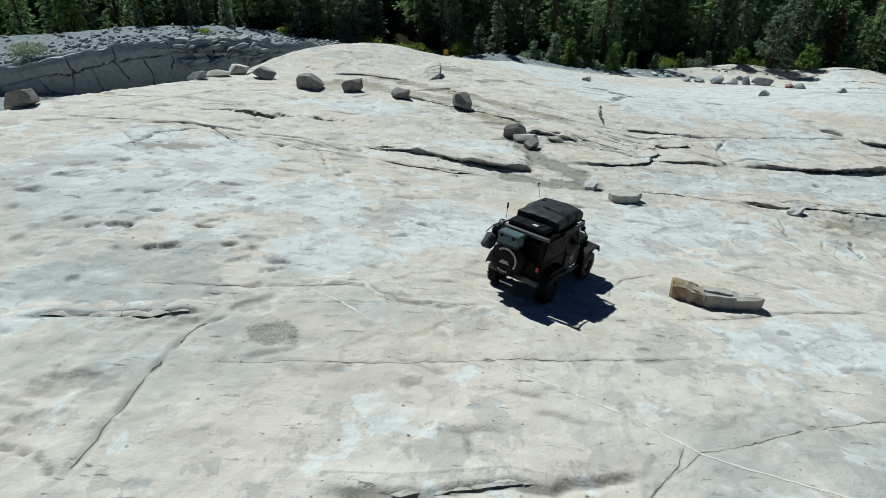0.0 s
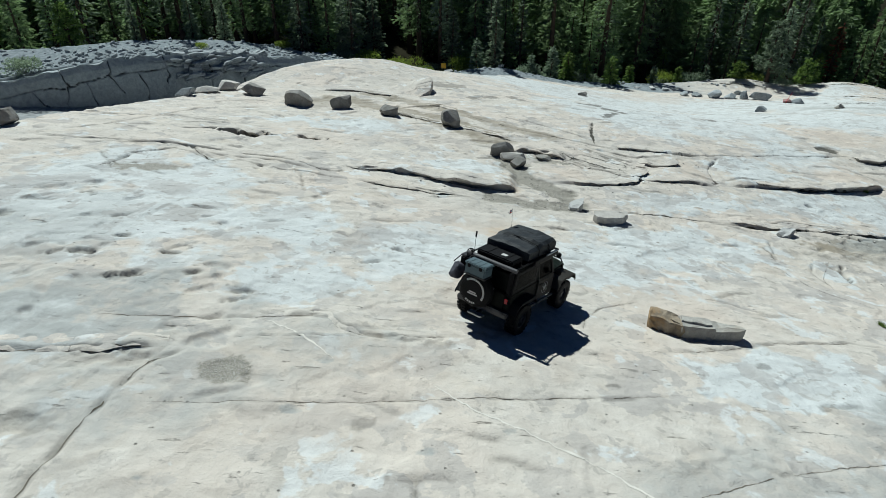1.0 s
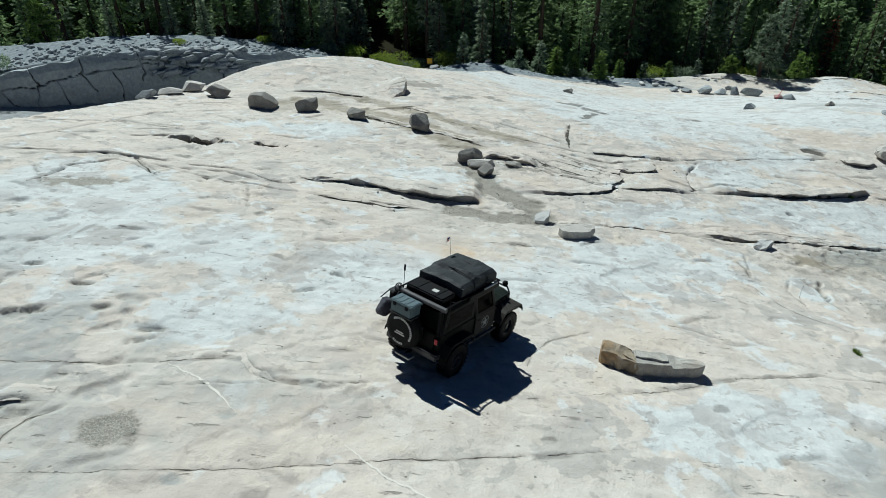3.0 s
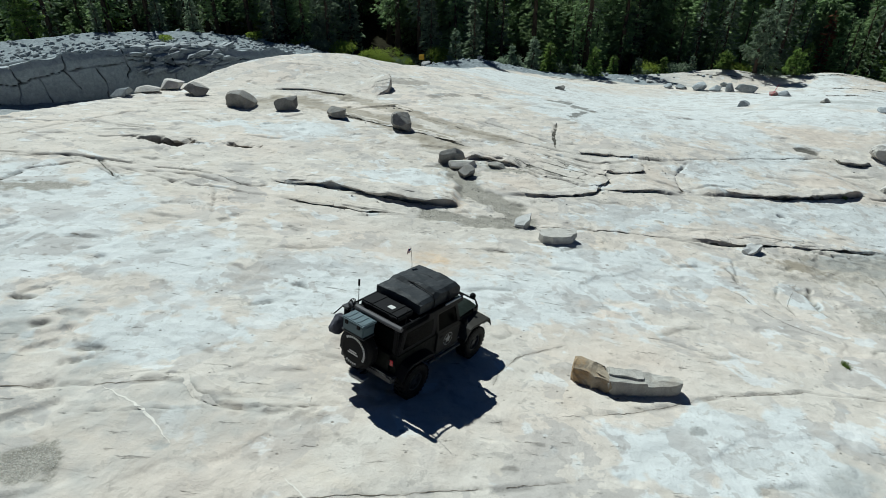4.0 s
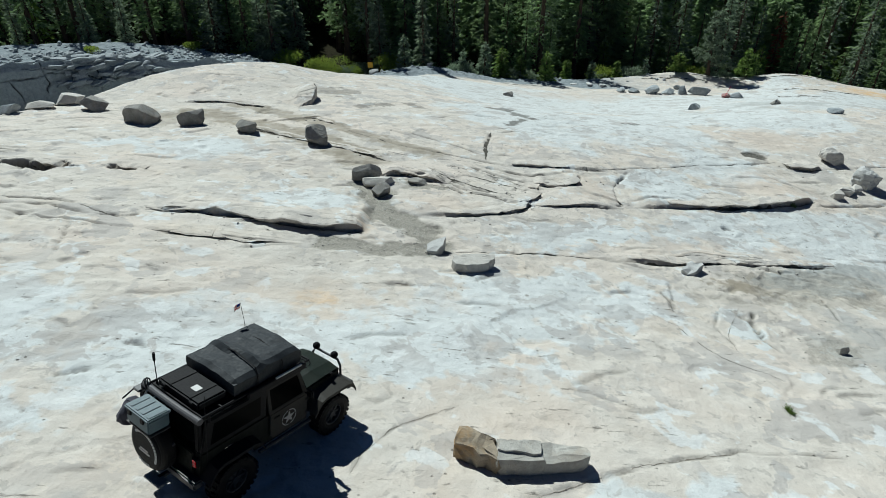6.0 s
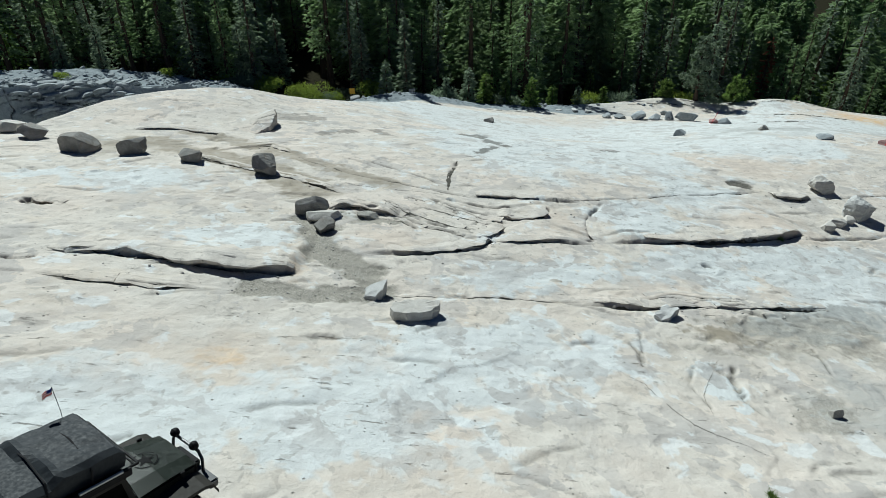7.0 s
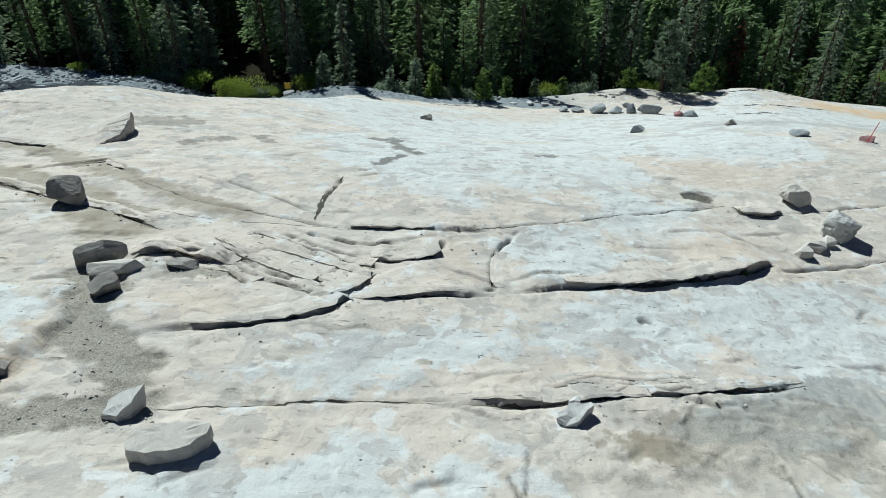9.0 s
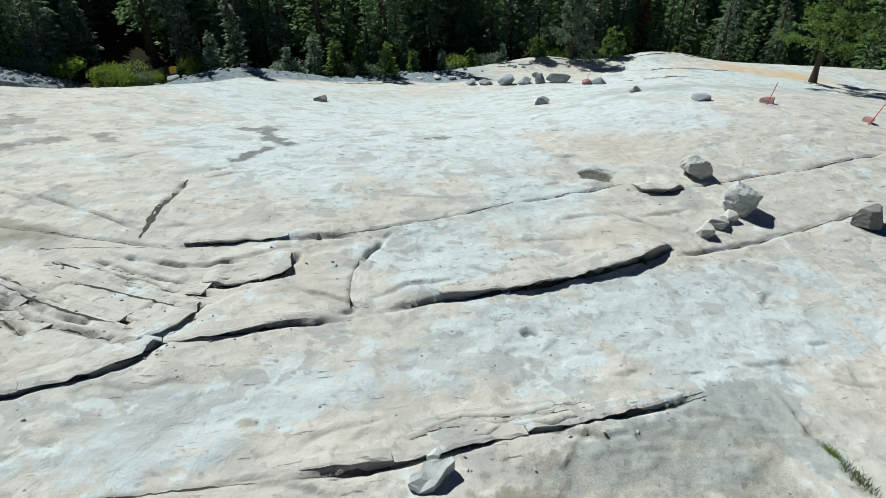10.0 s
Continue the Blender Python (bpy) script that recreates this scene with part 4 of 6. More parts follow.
RIMS = (
    (((-1.2, 26.0), (0.0, 25.95), (1.2, 25.85), (2.4, 25.75), (4.1, 25.88)), 0.36, 401), (((-3.7, 25.98), (-2.5, 26.15), (-1.2, 26.05)), 0.08, 402), (((-2.9, 24.18), (-2.2, 24.15), (-0.4, 24.2), (0.6, 24.1), (1.6, 24.25)), 0.07, 403),
    (((7.2, 28.1), (9.2, 28.6), (10.1, 29.0), (10.8, 29.4), (11.2, 29.95), (12.6, 30.1), (14.9, 30.35)), 0.07, 404), (((11.9, 32.3), (12.7, 32.25), (14.0, 32.7), (14.45, 33.7)), 0.22, 405),
    (((10.85, 29.7), (11.0, 30.1), (11.6, 30.5), (12.1, 31.4)), 0.12, 406), (((11.2, 34.35), (13.1, 34.75), (14.2, 34.6)), 0.10, 407), (((18.4, 31.15), (19.1, 31.3), (21.1, 31.8), (22.8, 32.2), (24.0, 32.6), (25.3, 33.0), (27.6, 33.95)), 0.22, 408),
    (((28.7, 39.1), (28.85, 38.35), (30.0, 38.4), (31.0, 38.65)), 0.2, 409), (((14.4, 25.58), (15.3, 25.6), (16.3, 25.7), (17.8, 26.0), (19.3, 26.2), (21.7, 26.45), (24.2, 26.85)), 0.075, 410),
    (((16.6, 26.2), (17.9, 26.5), (19.4, 26.6), (20.8, 26.72)), 0.05, 411), (((-3.4, 38.05), (-1.5, 37.2), (0.7, 36.1), (2.8, 35.1), (5.0, 33.6)), 0.08, 412), (((4.6, 31.8), (5.4, 32.2), (6.6, 31.9), (7.6, 31.4)), 0.22, 413),
    (((-8.0, 43.5), (-5.7, 43.75), (-3.2, 42.85)), 0.1, 414), (((-0.4, 40.5), (0.4, 40.7), (1.7, 39.45)), 0.1, 415), (((8.2, 32.9), (9.7, 32.2), (11.6, 31.2)), 0.04, 416), (((7.0, 32.6), (8.6, 31.5), (10.2, 30.6)), 0.04, 417),
    (((16.3, 33.3), (16.05, 32.3), (15.85, 31.0)), 0.05, 418), (((-9.9, 30.25), (-9.2, 30.3), (-8.6, 30.1)), 0.16, 419), (((-6.7, 30.55), (-6.0, 30.6), (-5.5, 30.4)), 0.12, 420), (((-3.7, 12.55), (-2.5, 12.95), (-2.0, 12.75), (-1.5, 12.4), (-1.0, 12.25), (0.7, 12.3)), 0.035, 422), (((-9.6, 10.4), (-7.4, 10.65), (-6.4, 10.9), (-5.4, 11.1)), 0.05, 423), (((6.8, 33.1), (8.9, 31.6), (10.7, 30.5)), 0.08, 424), (((7.9, 33.7), (9.7, 32.8), (11.9, 31.7)), 0.09, 425), (((6.1, 31.6), (7.5, 31.2), (8.3, 30.4)), 0.07, 426), (((-1.9, 6.0), (-0.7, 6.02), (1.1, 6.3), (1.7, 6.22)), 0.05, 421))


def seat(x, y, turn=0.0, lift=0.0, follow=0.8):
    """A pose on the ground that leans with its slope."""
    e = 0.4
    nx, ny = surface(x - e, y) - surface(x + e, y), surface(x, y - e) - surface(x, y + e)
    up = Vector((nx * follow, ny * follow, 2 * e)).normalized()
    q = Vector((0, 0, 1)).rotation_difference(up)
    return Matrix.Translation((x, y, surface(x, y) + lift)) @ q.to_matrix().to_4x4() @ pose(0, 0, 0, 0, 0, turn)


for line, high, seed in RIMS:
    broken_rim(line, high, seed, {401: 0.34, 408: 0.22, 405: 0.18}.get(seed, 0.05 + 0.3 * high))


def boulder(x, y, w, d, h, turn, mat, label, seed, sink=0.08, group="loose boulders", **kw):
    o = part("boulder", rock_bm(w, d, h, seed, sub=4 if w > 0.7 and y < 46 else 3, **kw), mat)
    o.matrix_world = seat(x, y, turn, -sink * h, 0.45)
    return tagged(o, label, "boulder", group)


GREY = "grey lichened granite boulder lying on the pale slab"
boulder(-16.6, 39.9, 1.7, 1.1, 0.62, 8, M_BLUE, "flat grey granite slab lying at the dome's edge", 11, box=6)
boulder(-15.9, 41.7, 2.2, 1.2, 0.50, -6, M_PALE, "flat pale granite slab lying at the dome's edge", 12, box=6)
boulder(-14.9, 43.0, 2.0, 1.2, 0.85, 20, M_PALE, "tilted pale granite slab with a straight edge", 13, box=6)
boulder(-12.5, 41.1, 1.9, 1.3, 0.98, -8, M_STONE, GREY, 14)
boulder(-8.7, 38.5, 1.85, 1.3, 1.2, 20, M_STONE, "broad grey granite boulder with a flat top", 15, box=5, cuts=8)
boulder(-5.9, 38.1, 1.45, 0.95, 1.25, 32, M_STONE, "leaning wedge of grey granite on bare slab", 16)
boulder(-2.8, 37.2, 1.55, 1.1, 0.80, 0, M_STONE, "low layered grey boulder beside a soil strip", 17, cuts=14)
boulder(1.05, 35.75, 1.1, 1.0, 1.25, 15, M_STONE, "upright blocky grey granite boulder", 118, box=4.5, cuts=4)
boulder(3.95, 31.5, 1.55, 0.7, 1.05, 32, M_STONE, "dark leaning slab of granite in a cluster", 19, box=5)
boulder(4.6, 30.9, 1.6, 0.8, 0.68, 24, M_PALE, "flat pale slab leaning in a rock cluster", 20, box=5)
boulder(4.55, 29.75, 0.85, 0.8, 0.85, 50, M_STONE, "small wedge of granite above the gravel wash", 21, box=4)
boulder(6.2, 31.45, 0.85, 0.6, 0.42, 0, M_TAN, "small tan rock lying on loose grit", 22)
boulder(17.05, 25.72, 0.34, 0.3, 0.28, 0, M_WHITISH, "small whitish rock fragment below a ledge", 26)
boulder(16.0, 66.6, 1.3, 1.0, 0.6, 10, M_STONE, "small grey boulder far out on the slab", 27)
boulder(32.4, 59.3, 1.4, 1.0, 0.75, 0, M_BLUE, "pale rounded boulder far out on the slab", 28)
boulder(39.0, 57.6, 0.9, 0.8, 0.65, 0, M_TAN, "small tan boulder far out on the slab", 29)
boulder(-19.4, 26.6, 1.45, 1.2, 1.3, 15, M_STONE, "blocky grey boulder at the dome's edge", 30, box=5)
boulder(32.5, 39.9, 1.65, 1.35, 1.2, 12, M_PALE, "angular whitish boulder standing on the slab", 231, box=3.5, cuts=9, rough=0.08)
boulder(32.55, 36.8, 1.55, 1.45, 1.5, 40, M_WHITISH, "large rounded whitish boulder standing on the slab", 240, box=3.4, cuts=2, rough=0.10)
boulder(37.7, 35.3, 1.8, 1.3, 1.05, 0, M_STONE, "large brownish grey boulder beside a joint", 33)
boulder(40.2, 51.4, 1.15, 0.8, 0.5, 0, M_BLUE, "flat greenish grey rock on the slab", 34, cuts=6)
boulder(30.6, 35.6, 1.5, 0.9, 0.5, 30, M_PALE, "broken block at a ledge's end", 35, box=5)
boulder(29.6, 35.0, 0.9, 0.8, 0.45, 10, M_PALE, "broken block at a ledge's end", 36, box=5)
boulder(31.5, 36.0, 0.9, 0.7, 0.4, 50, M_PALE, "broken block at a ledge's end", 37, box=5)
boulder(15.1, 34.72, 0.32, 0.3, 0.26, 0, M_STONE, "fist-like grey stone resting at a joint", 38)
boulder(19.7, 20.15, 0.40, 0.36, 0.36, 0, M_TAN, "small tan stone lying in grit", 39)
for i, (x, y, w, h) in enumerate(((35.0, 76.3, 1.9, 0.9), (37.1, 76.2, 1.8, 0.7), (38.6, 75.8, 1.3, 0.9), (40.3, 75.2, 2.1, 1.0), (43.2, 71.5, 1.3, 0.6), (39.6, 79.8, 0.8, 0.6), (33.2, 77.0, 1.4, 0.5), (31.6, 77.6, 1.2, 0.5))):
    boulder(x, y, w * 1.2, w * 0.85, h * 1.4, i * 37, M_BLUE, "blue-grey boulder in a row along the road edge", 50 + i, group="row of edging boulders")

for i, (x, y, w, h) in enumerate(((-7.0, 88.2, 3.0, 1.3), (-4.6, 86.8, 3.4, 0.7), (-2.2, 86.2, 1.4, 0.5), (-0.6, 86.0, 1.0, 0.5), (0.9, 86.4, 1.3, 0.6), (2.0, 86.9, 0.8, 0.5), (8.4, 86.4, 0.8, 0.6), (30.6, 81.4, 1.0, 0.5), (29.0, 82.4, 1.2, 0.5), (27.2, 83.2, 0.9, 0.4))):
    boulder(x, y, w, w * 0.7, h, i * 53, M_WHITISH, "whitish rock at the gravel's edge", 90 + i, group="shore rocks", cuts=7, box=5)

# red painted markers beside the route
for i, (x, y, w, tilt) in enumerate(((42.0, 71.9, 1.15, 24), (44.0, 50.0, 1.15, 14), (48.1, 46.0, 0.95, 20))):
    boulder(x, y, w, w * 0.8, 0.75 - 0.1 * i, i * 40, M_RED, "red-painted marker rock beside the route", 70 + i, group="marker rocks")
    bm = bmesh.new()
    bmesh.ops.create_cone(bm, cap_ends=True, segments=8, radius1=0.028, radius2=0.022, depth=1.5)
    o = part("marker_stake", bm, plain("red_stake_paint", (0.55, 0.06, 0.07), 0.6, vary=0.2))
    o.matrix_world = seat(x - 0.25, y - 0.55 * w) @ pose(0, 0, 0.65, 0, tilt, 0)
    tagged(o, "thin red stake leaning beside a marker rock", "stake", "marker stakes")


def prism_rock(outline, foot, seed, rough=0.035):
    """A broken block: corners (x, y, height of the top there) over a smaller foot, its faces split into flat facets."""
    rs = random.Random(seed)
    ring = []
    for a, b in zip(outline, outline[1:] + outline[:1]):
        a, b = Vector(a), Vector(b)
        k = max(2, int((b - a).length / 0.16))
        ring += [a.lerp(b, i / k) + (Vector((rs.gauss(0, rough), rs.gauss(0, rough), rs.gauss(0, rough * 0.3))) if i else Vector()) for i in range(k)]
    c = sum(ring, Vector()) / len(ring)
    bm = bmesh.new()
    levels = []
    for scale, h in ((foot, 0.0), (0.5 + 0.5 * foot + 0.03, 0.35), (1.02, 0.75), (1.0, 1.0), (0.84, 1.0), (0.45, 1.0)):
        row = []
        for p in ring:
            q = c + (p - c) * scale
            z = p.z * h if h < 1 else p.z + (c.z - p.z) * (1 - scale)
            n = rough * (0.12 if h == 1.0 else 0.4)
            row.append(bm.verts.new((q.x + rs.gauss(0, n), q.y + rs.gauss(0, n), z - 0.03 + rs.gauss(0, n))))
        levels.append(row)
    for lo, hi in zip(levels, levels[1:]):
        for i in range(len(ring)):
            j = (i + 1) % len(ring)
            bm.faces.new((lo[i], lo[j], hi[j]))
            bm.faces.new((lo[i], hi[j], hi[i]))
    bm.faces.new(levels[-1])
    bm.faces.new(levels[0][::-1])
    bmesh.ops.triangulate(bm, faces=[f for f in bm.faces if len(f.verts) > 4])
    bmesh.ops.recalc_face_normals(bm, faces=bm.faces[:])
    return bm


def block(x, y, turn, outline, foot, mat, label, seed, follow=0.8, rough=0.035):
    o = part("boulder", prism_rock(outline, foot, seed, rough), mat)
    o.matrix_world = seat(x, y, turn, -0.03, follow)
    return tagged(o, label, "boulder", "loose boulders")


block(6.85, 24.95, 0, [(-0.36, 0.16, 0.34), (-0.36, -0.20, 0.24), (-0.02, -0.34, 0.26), (0.20, -0.14, 0.46), (0.33, 0.30, 0.66), (0.0, 0.32, 0.52)], 0.96, M_WHITISH, "angular whitish granite block with a sharp ridge", 123)
block(8.1, 23.85, 4, [(-0.76, 0.0, 0.44), (-0.66, 0.30, 0.46), (0.0, 0.38, 0.48), (0.55, 0.36, 0.47), (0.80, 0.26, 0.52), (0.76, 0.0, 0.46), (0.50, -0.26, 0.43), (-0.1, -0.36, 0.43), (-0.66, -0.28, 0.42)], 0.96, M_PALE, "long low pale boulder with a flat gritty top", 124)
block(16.85, 25.2, 12, [(-0.48, -0.05, 0.26), (-0.34, -0.24, 0.14), (-0.05, -0.27, 0.24), (0.48, 0.0, 0.38), (0.52, 0.15, 0.38), (-0.05, 0.24, 0.36)], 0.93, M_WHITISH, "angular whitish granite block below a ledge", 125)
block(-1.4, 45.6, 0, [(-3.2, 0.4, 0.02), (-1.9, -1.7, 0.02), (0.0, -2.3, 0.03), (0.95, -1.2, 0.34), (1.1, 0.0, 0.86), (0.9, 0.8, 0.95), (0.2, 1.4, 0.62), (-1.6, 1.3, 0.10)], 0.99, M_GROUND, "half-buried wedge of pale granite with one sheer face", 140, 1.0)
slab_rock = part("rock_slab", prism_rock([(-0.62, -0.32, 0.48), (-0.1, -0.33, 0.46), (0.33, -0.30, 0.45), (0.37, -0.29, 0.36), (1.0, -0.22, 0.36), (1.36, -0.12, 0.42), (1.38, 0.2, 0.36), (0.9, 0.28, 0.36), (0.1, 0.26, 0.50), (-0.55, 0.22, 0.54)], 0.88, 311, 0.022), M_TAN)
part("broken_end", prism_rock([(-1.42, 0.12, 0.52), (-1.3, 0.5, 0.64), (-1.0, 0.45, 0.62), (-0.58, 0.22, 0.55), (-0.60, -0.34, 0.48), (-0.95, -0.18, 0.44)], 0.86, 312, 0.07), M_RUST, slab_rock, "rusty broken end")
part("upper_ledge", prism_rock([(-0.58, -0.10, 0.56), (0.30, -0.16, 0.50), (0.38, 0.22, 0.50), (-0.5, 0.2, 0.57)], 0.95, 313, 0.02), M_TAN, slab_rock)
slab_rock.matrix_world = seat(8.2, 14.3, 2, -0.04, 0.9)
tagged(slab_rock, "long broken granite slab with a rusty end", "boulder", "loose boulders")

# ---- quarried rock wall at the dome's far side ----
wall = tagged(new("wall_quarry"), "fractured blue-grey granite wall in shade", "rock wall", kind="structure")
rs = random.Random(8)
run = [Vector((x, y)) for x, y in WALL[1:6]]
steps = [(b - a).length for a, b in zip(run, run[1:])]
FACE = sum(steps)


def along_wall(u):
    """The place u metres along the wall's foot and the way out of its face."""
    for a, b, n in zip(run, run[1:], steps):
        if u <= n or b is run[-1]:
            d = (b - a) / n
            return a + d * u, Vector((d.y, -d.x))
        u -= n


# joints of the face as (metres along, metres below the rim)
JOINTS = [((0, 1.9), (4, 1.5), (9, 1.7), (13.5, 1.2), (18, 1.5), (23, 1.1)), ((9.0, 0), (9.3, 1.5), (8.9, 3.4), (9.4, 6)), ((6.2, 1.5), (7.0, 3.2), (8.9, 4.0)), ((3.0, 1.6), (2.4, 3.0), (3.1, 6)),
          ((13.6, 0), (13.3, 1.2), (14.2, 3.0)), ((16.4, 1.4), (17.0, 3.0), (16.6, 6)), ((18.0, 0.6), (21.0, 0.9), (24.0, 0.7)), ((19.5, 0), (19.8, 1.4), (19.3, 2.8)), ((21.6, 1.2), (24.5, 2.0), (28.0, 1.8)),
          ((24.2, 0), (24.6, 2.0), (24.2, 5)), ((28.5, 0), (28.2, 2.6), (29.0, 6)), ((0.8, 0), (1.2, 1.8)), ((11.0, 1.6), (11.4, 3.8), (10.6, 6)), ((26.0, 0.9), (29.0, 1.2), (33.0, 1.0))]
NU, NV = 620, 76
uu, vv = np.meshgrid(np.linspace(0, FACE, NU), np.linspace(0, 1, NV) ** 1.5 * 12.0)
groove = np.zeros_like(uu)
for line in JOINTS:
    for (u0, v0), (u1, v1) in zip(line, line[1:]):
        wob = 0.22 * fbm(uu, vv, 1.4, 3, 77)
        du, dv = u1 - u0, v1 - v0
        k = np.clip(((uu + wob - u0) * du + (vv + wob - v0) * dv) / (du * du + dv * dv), 0, 1)
        groove = np.maximum(groove, np.exp(-(np.hypot(uu + wob - u0 - k * du, vv + wob - v0 - k * dv) / 0.05) ** 2) * (0.35 + 0.65 * smooth(-0.3, 0.2, fbm(uu, vv, 1.5, 2, 79))))
bulge = 0.30 * fbm(uu, vv * 1.5, 6.0, 2, 81) + 0.035 * fbm(uu, vv, 0.8, 3, 83) + 0.35 * smooth(0.0, 0.7, vv) - 0.30 * groove + 0.05 * vv
rim_z = 0.35 * fbm(uu, vv * 0, 2.2, 3, 87) - 0.25 * groove * (vv < 0.4)
verts = []
lip, columns = [], []
for i in range(NU):
    p, out = along_wall(float(uu[0, i]))
    q, back_ = p - out * 1.5, p - out * 1.2
    lip.append((q.x, q.y, float(land(q.x, q.y)) - 0.15))
    columns.append((p, out, float(land(back_.x, back_.y)) + 0.10))
for j in range(NV):
    for i, (p, out, top) in enumerate(columns):
        q = p + out * (float(bulge[j, i]) + 0.1)
        verts.append((q.x, q.y, top + float(rim_z[j, i]) * max(0.0, 1 - float(vv[j, i])) - float(vv[j, i])))
verts = lip + verts
face_mesh = bpy.data.meshes.new("rock_face")
face_mesh.from_pydata(verts, [], [(j * NU + i, j * NU + i + 1, (j + 1) * NU + i + 1, (j + 1) * NU + i) for j in range(NV) for i in range(NU - 1)])
# groove colour stands for joint dirt and the occlusion inside it
face_mesh.attributes.new("dirt", "FLOAT", "POINT").data.foreach_set("value", np.concatenate([np.zeros(NU), groove.ravel()]).astype(np.float32))
face_mesh.materials.append(M_CLIFF)
new("rock_face", face_mesh).parent = wall
# slabs that have slid down and lie stacked against the face and on its rim
for i in range(130):
    u = 20.5 + 10.5 * rs.random() ** 0.9
    p, out = along_wall(u)
    down = rs.random()
    spread = rs.uniform(-1.6, 1.9)
    q = p + out * (spread if spread < 0.3 else 0.3 + spread * 0.55)
    rim_ = p - out * 1.2
    z = float(land(rim_.x, rim_.y)) + 0.15 - max(0, spread) * 1.25 + rs.uniform(-0.15, 0.2)
    w = rs.uniform(0.8, 2.4) * (1.15 - 0.4 * down)
    o = part("slab", rock_bm(w, w * rs.uniform(0.45, 0.7), rs.uniform(0.28, 0.62), rs.randint(0, 9999), box=7, cuts=5, sub=2), M_BLUE, wall)
    o.matrix_world = pose(q.x, q.y, z - 0.2, rs.uniform(-16, 8), rs.uniform(-14, 14), rs.uniform(15, 65))


# far ledges and scarps, drawn only as ribbons of painted shade
for k, line in enumerate((((37.0, 85.6), (41.0, 85.2), (46.0, 84.0)), ((43.0, 86.4), (47.0, 85.2), (51.0, 84.4)), ((52.0, 83.2), (57.0, 81.9), (61.0, 80.6)), ((53.0, 84.3), (57.5, 83.2), (60.0, 82.6)), ((16.0, 82.6), (20.0, 82.2), (24.0, 82.0)), ((50.0, 76.5), (55.0, 75.6), (60.0, 74.2)), ((46.0, 72.6), (50.0, 72.2), (53.0, 71.4)))):
    ribbon("joint", line, 0.32, M_SEAM, SEAM, 600 + k, 0.3, 0.03)

def stones(name, label, places, mat, category="stones"):
    """Many small stones as one body of stuff."""
    vs, fs = [], []
    base = rock_bm(1, 0.8, 0.7, 3, sub=1, cuts=5)
    bv = [v.co.copy() for v in base.verts]
    bf = [[v.index for v in f.verts] for f in base.faces]
    base.free()
    for x, y, z, s, q in places:
        mtx = pose(x, y, z, q * 50 % 40 - 20, q * 91 % 50 - 25, q * 360)
        k = len(vs)
        vs += [tuple(mtx @ (v * s)) for v in bv]
        fs += [[i + k for i in f] for f in bf]
    d = bpy.data.meshes.new(name)
    d.from_pydata(vs, [], fs)
    d.materials.append(mat)
    return tagged(new(name, d), label, category, kind="stuff")


rs = random.Random(21)
spots = []
while len(spots) < 1500:
    x, y = rs.uniform(-62, -8), rs.uniform(58, 96)
    s = float(wall_side(x, y))
    if 0.8 < s < 14 and rs.random() < (1.0 if 2 < s < 7 else 0.25):
        spots.append((x, y, float(land(x, y)) - 0.08, 0.18 + 0.6 * rs.random() ** 2.2, rs.random()))
for _ in range(70):
    x = rs.uniform(-12, 40)
    y = 84.5 + abs(rs.gauss(0, 1.6))
    spots.append((x, y, float(land(x, y)) - 0.06, rs.uniform(0.15, 0.6), rs.random()))
stones("riverside_stones", "blue-grey broken stones heaped on the gravel bench", spots, M_BLUE)
spots = []
for _ in range(520):
    k = rs.random()
    if k < 0.45:
        x, y = 4.3 + 2.4 * rs.random() ** 1.5 + rs.gauss(0, 0.4), rs.uniform(24.4, 31.2)
        x = 4.2 + max(0, (29.0 - y)) * 0.55 + rs.gauss(0, 0.45)
    elif k < 0.7:
        x, y = rs.uniform(2.2, 7.6), 24.8 + rs.gauss(0, 0.3)
    elif k < 0.8:
        x, y = 6.6 + rs.gauss(0, 0.6), 31.2 + rs.gauss(0, 0.3)
    elif k < 0.9:
        x, y = 19.6 + rs.gauss(0, 0.7), 20.3 + rs.gauss(0, 0.4)
    else:
        x, y = rs.uniform(17, 28), 31.0 + (rs.random() * 11) * 0.2 + rs.gauss(0, 0.15)
    spots.append((x, y, surface(x, y) - 0.01, rs.choice((0.025, 0.03, 0.035, 0.04, 0.05, 0.08)), rs.random()))
for line, high, seed in RIMS:
    for a, b in zip(line, line[1:]):
        for _ in range(int(math.dist(a, b) * 3)):
            k, off = rs.random(), abs(rs.gauss(0, 0.35)) + 0.12
            dx, dy = (b[0] - a[0]) / math.dist(a, b), (b[1] - a[1]) / math.dist(a, b)
            x, y = a[0] + (b[0] - a[0]) * k + dy * off, a[1] + (b[1] - a[1]) * k - dx * off
            spots.append((x, y, surface(x, y) - 0.01, rs.choice((0.03, 0.04, 0.05, 0.07, 0.1)) * (0.5 if y < 14 else 1.0), rs.random()))
stones("loose_stones", "loose grey pebbles and chips in the wash", spots, M_PALE)
spots = []
for _ in range(700):
    a, r = rs.uniform(0, 6.283), rs.random() ** 0.5
    spots.append((-3.83 + 0.5 * r * math.cos(a), 10.3 + 0.44 * r * math.sin(a), surface(-3.83 + 0.5 * r * math.cos(a), 10.3 + 0.44 * r * math.sin(a)) - 0.005, rs.uniform(0.014, 0.032), rs.random()))
stones("gravel_patch", "round patch of loose grey gravel on slab", spots, M_PALE, "gravel")


# ---- trees and shrubs ----
def quads_mesh(name, quads, mat):
    d = bpy.data.meshes.new(name)
    k = len(quads)
    d.vertices.add(4 * k)
    d.vertices.foreach_set("co", np.array(quads, dtype=np.float32).ravel())
    d.loops.add(4 * k)
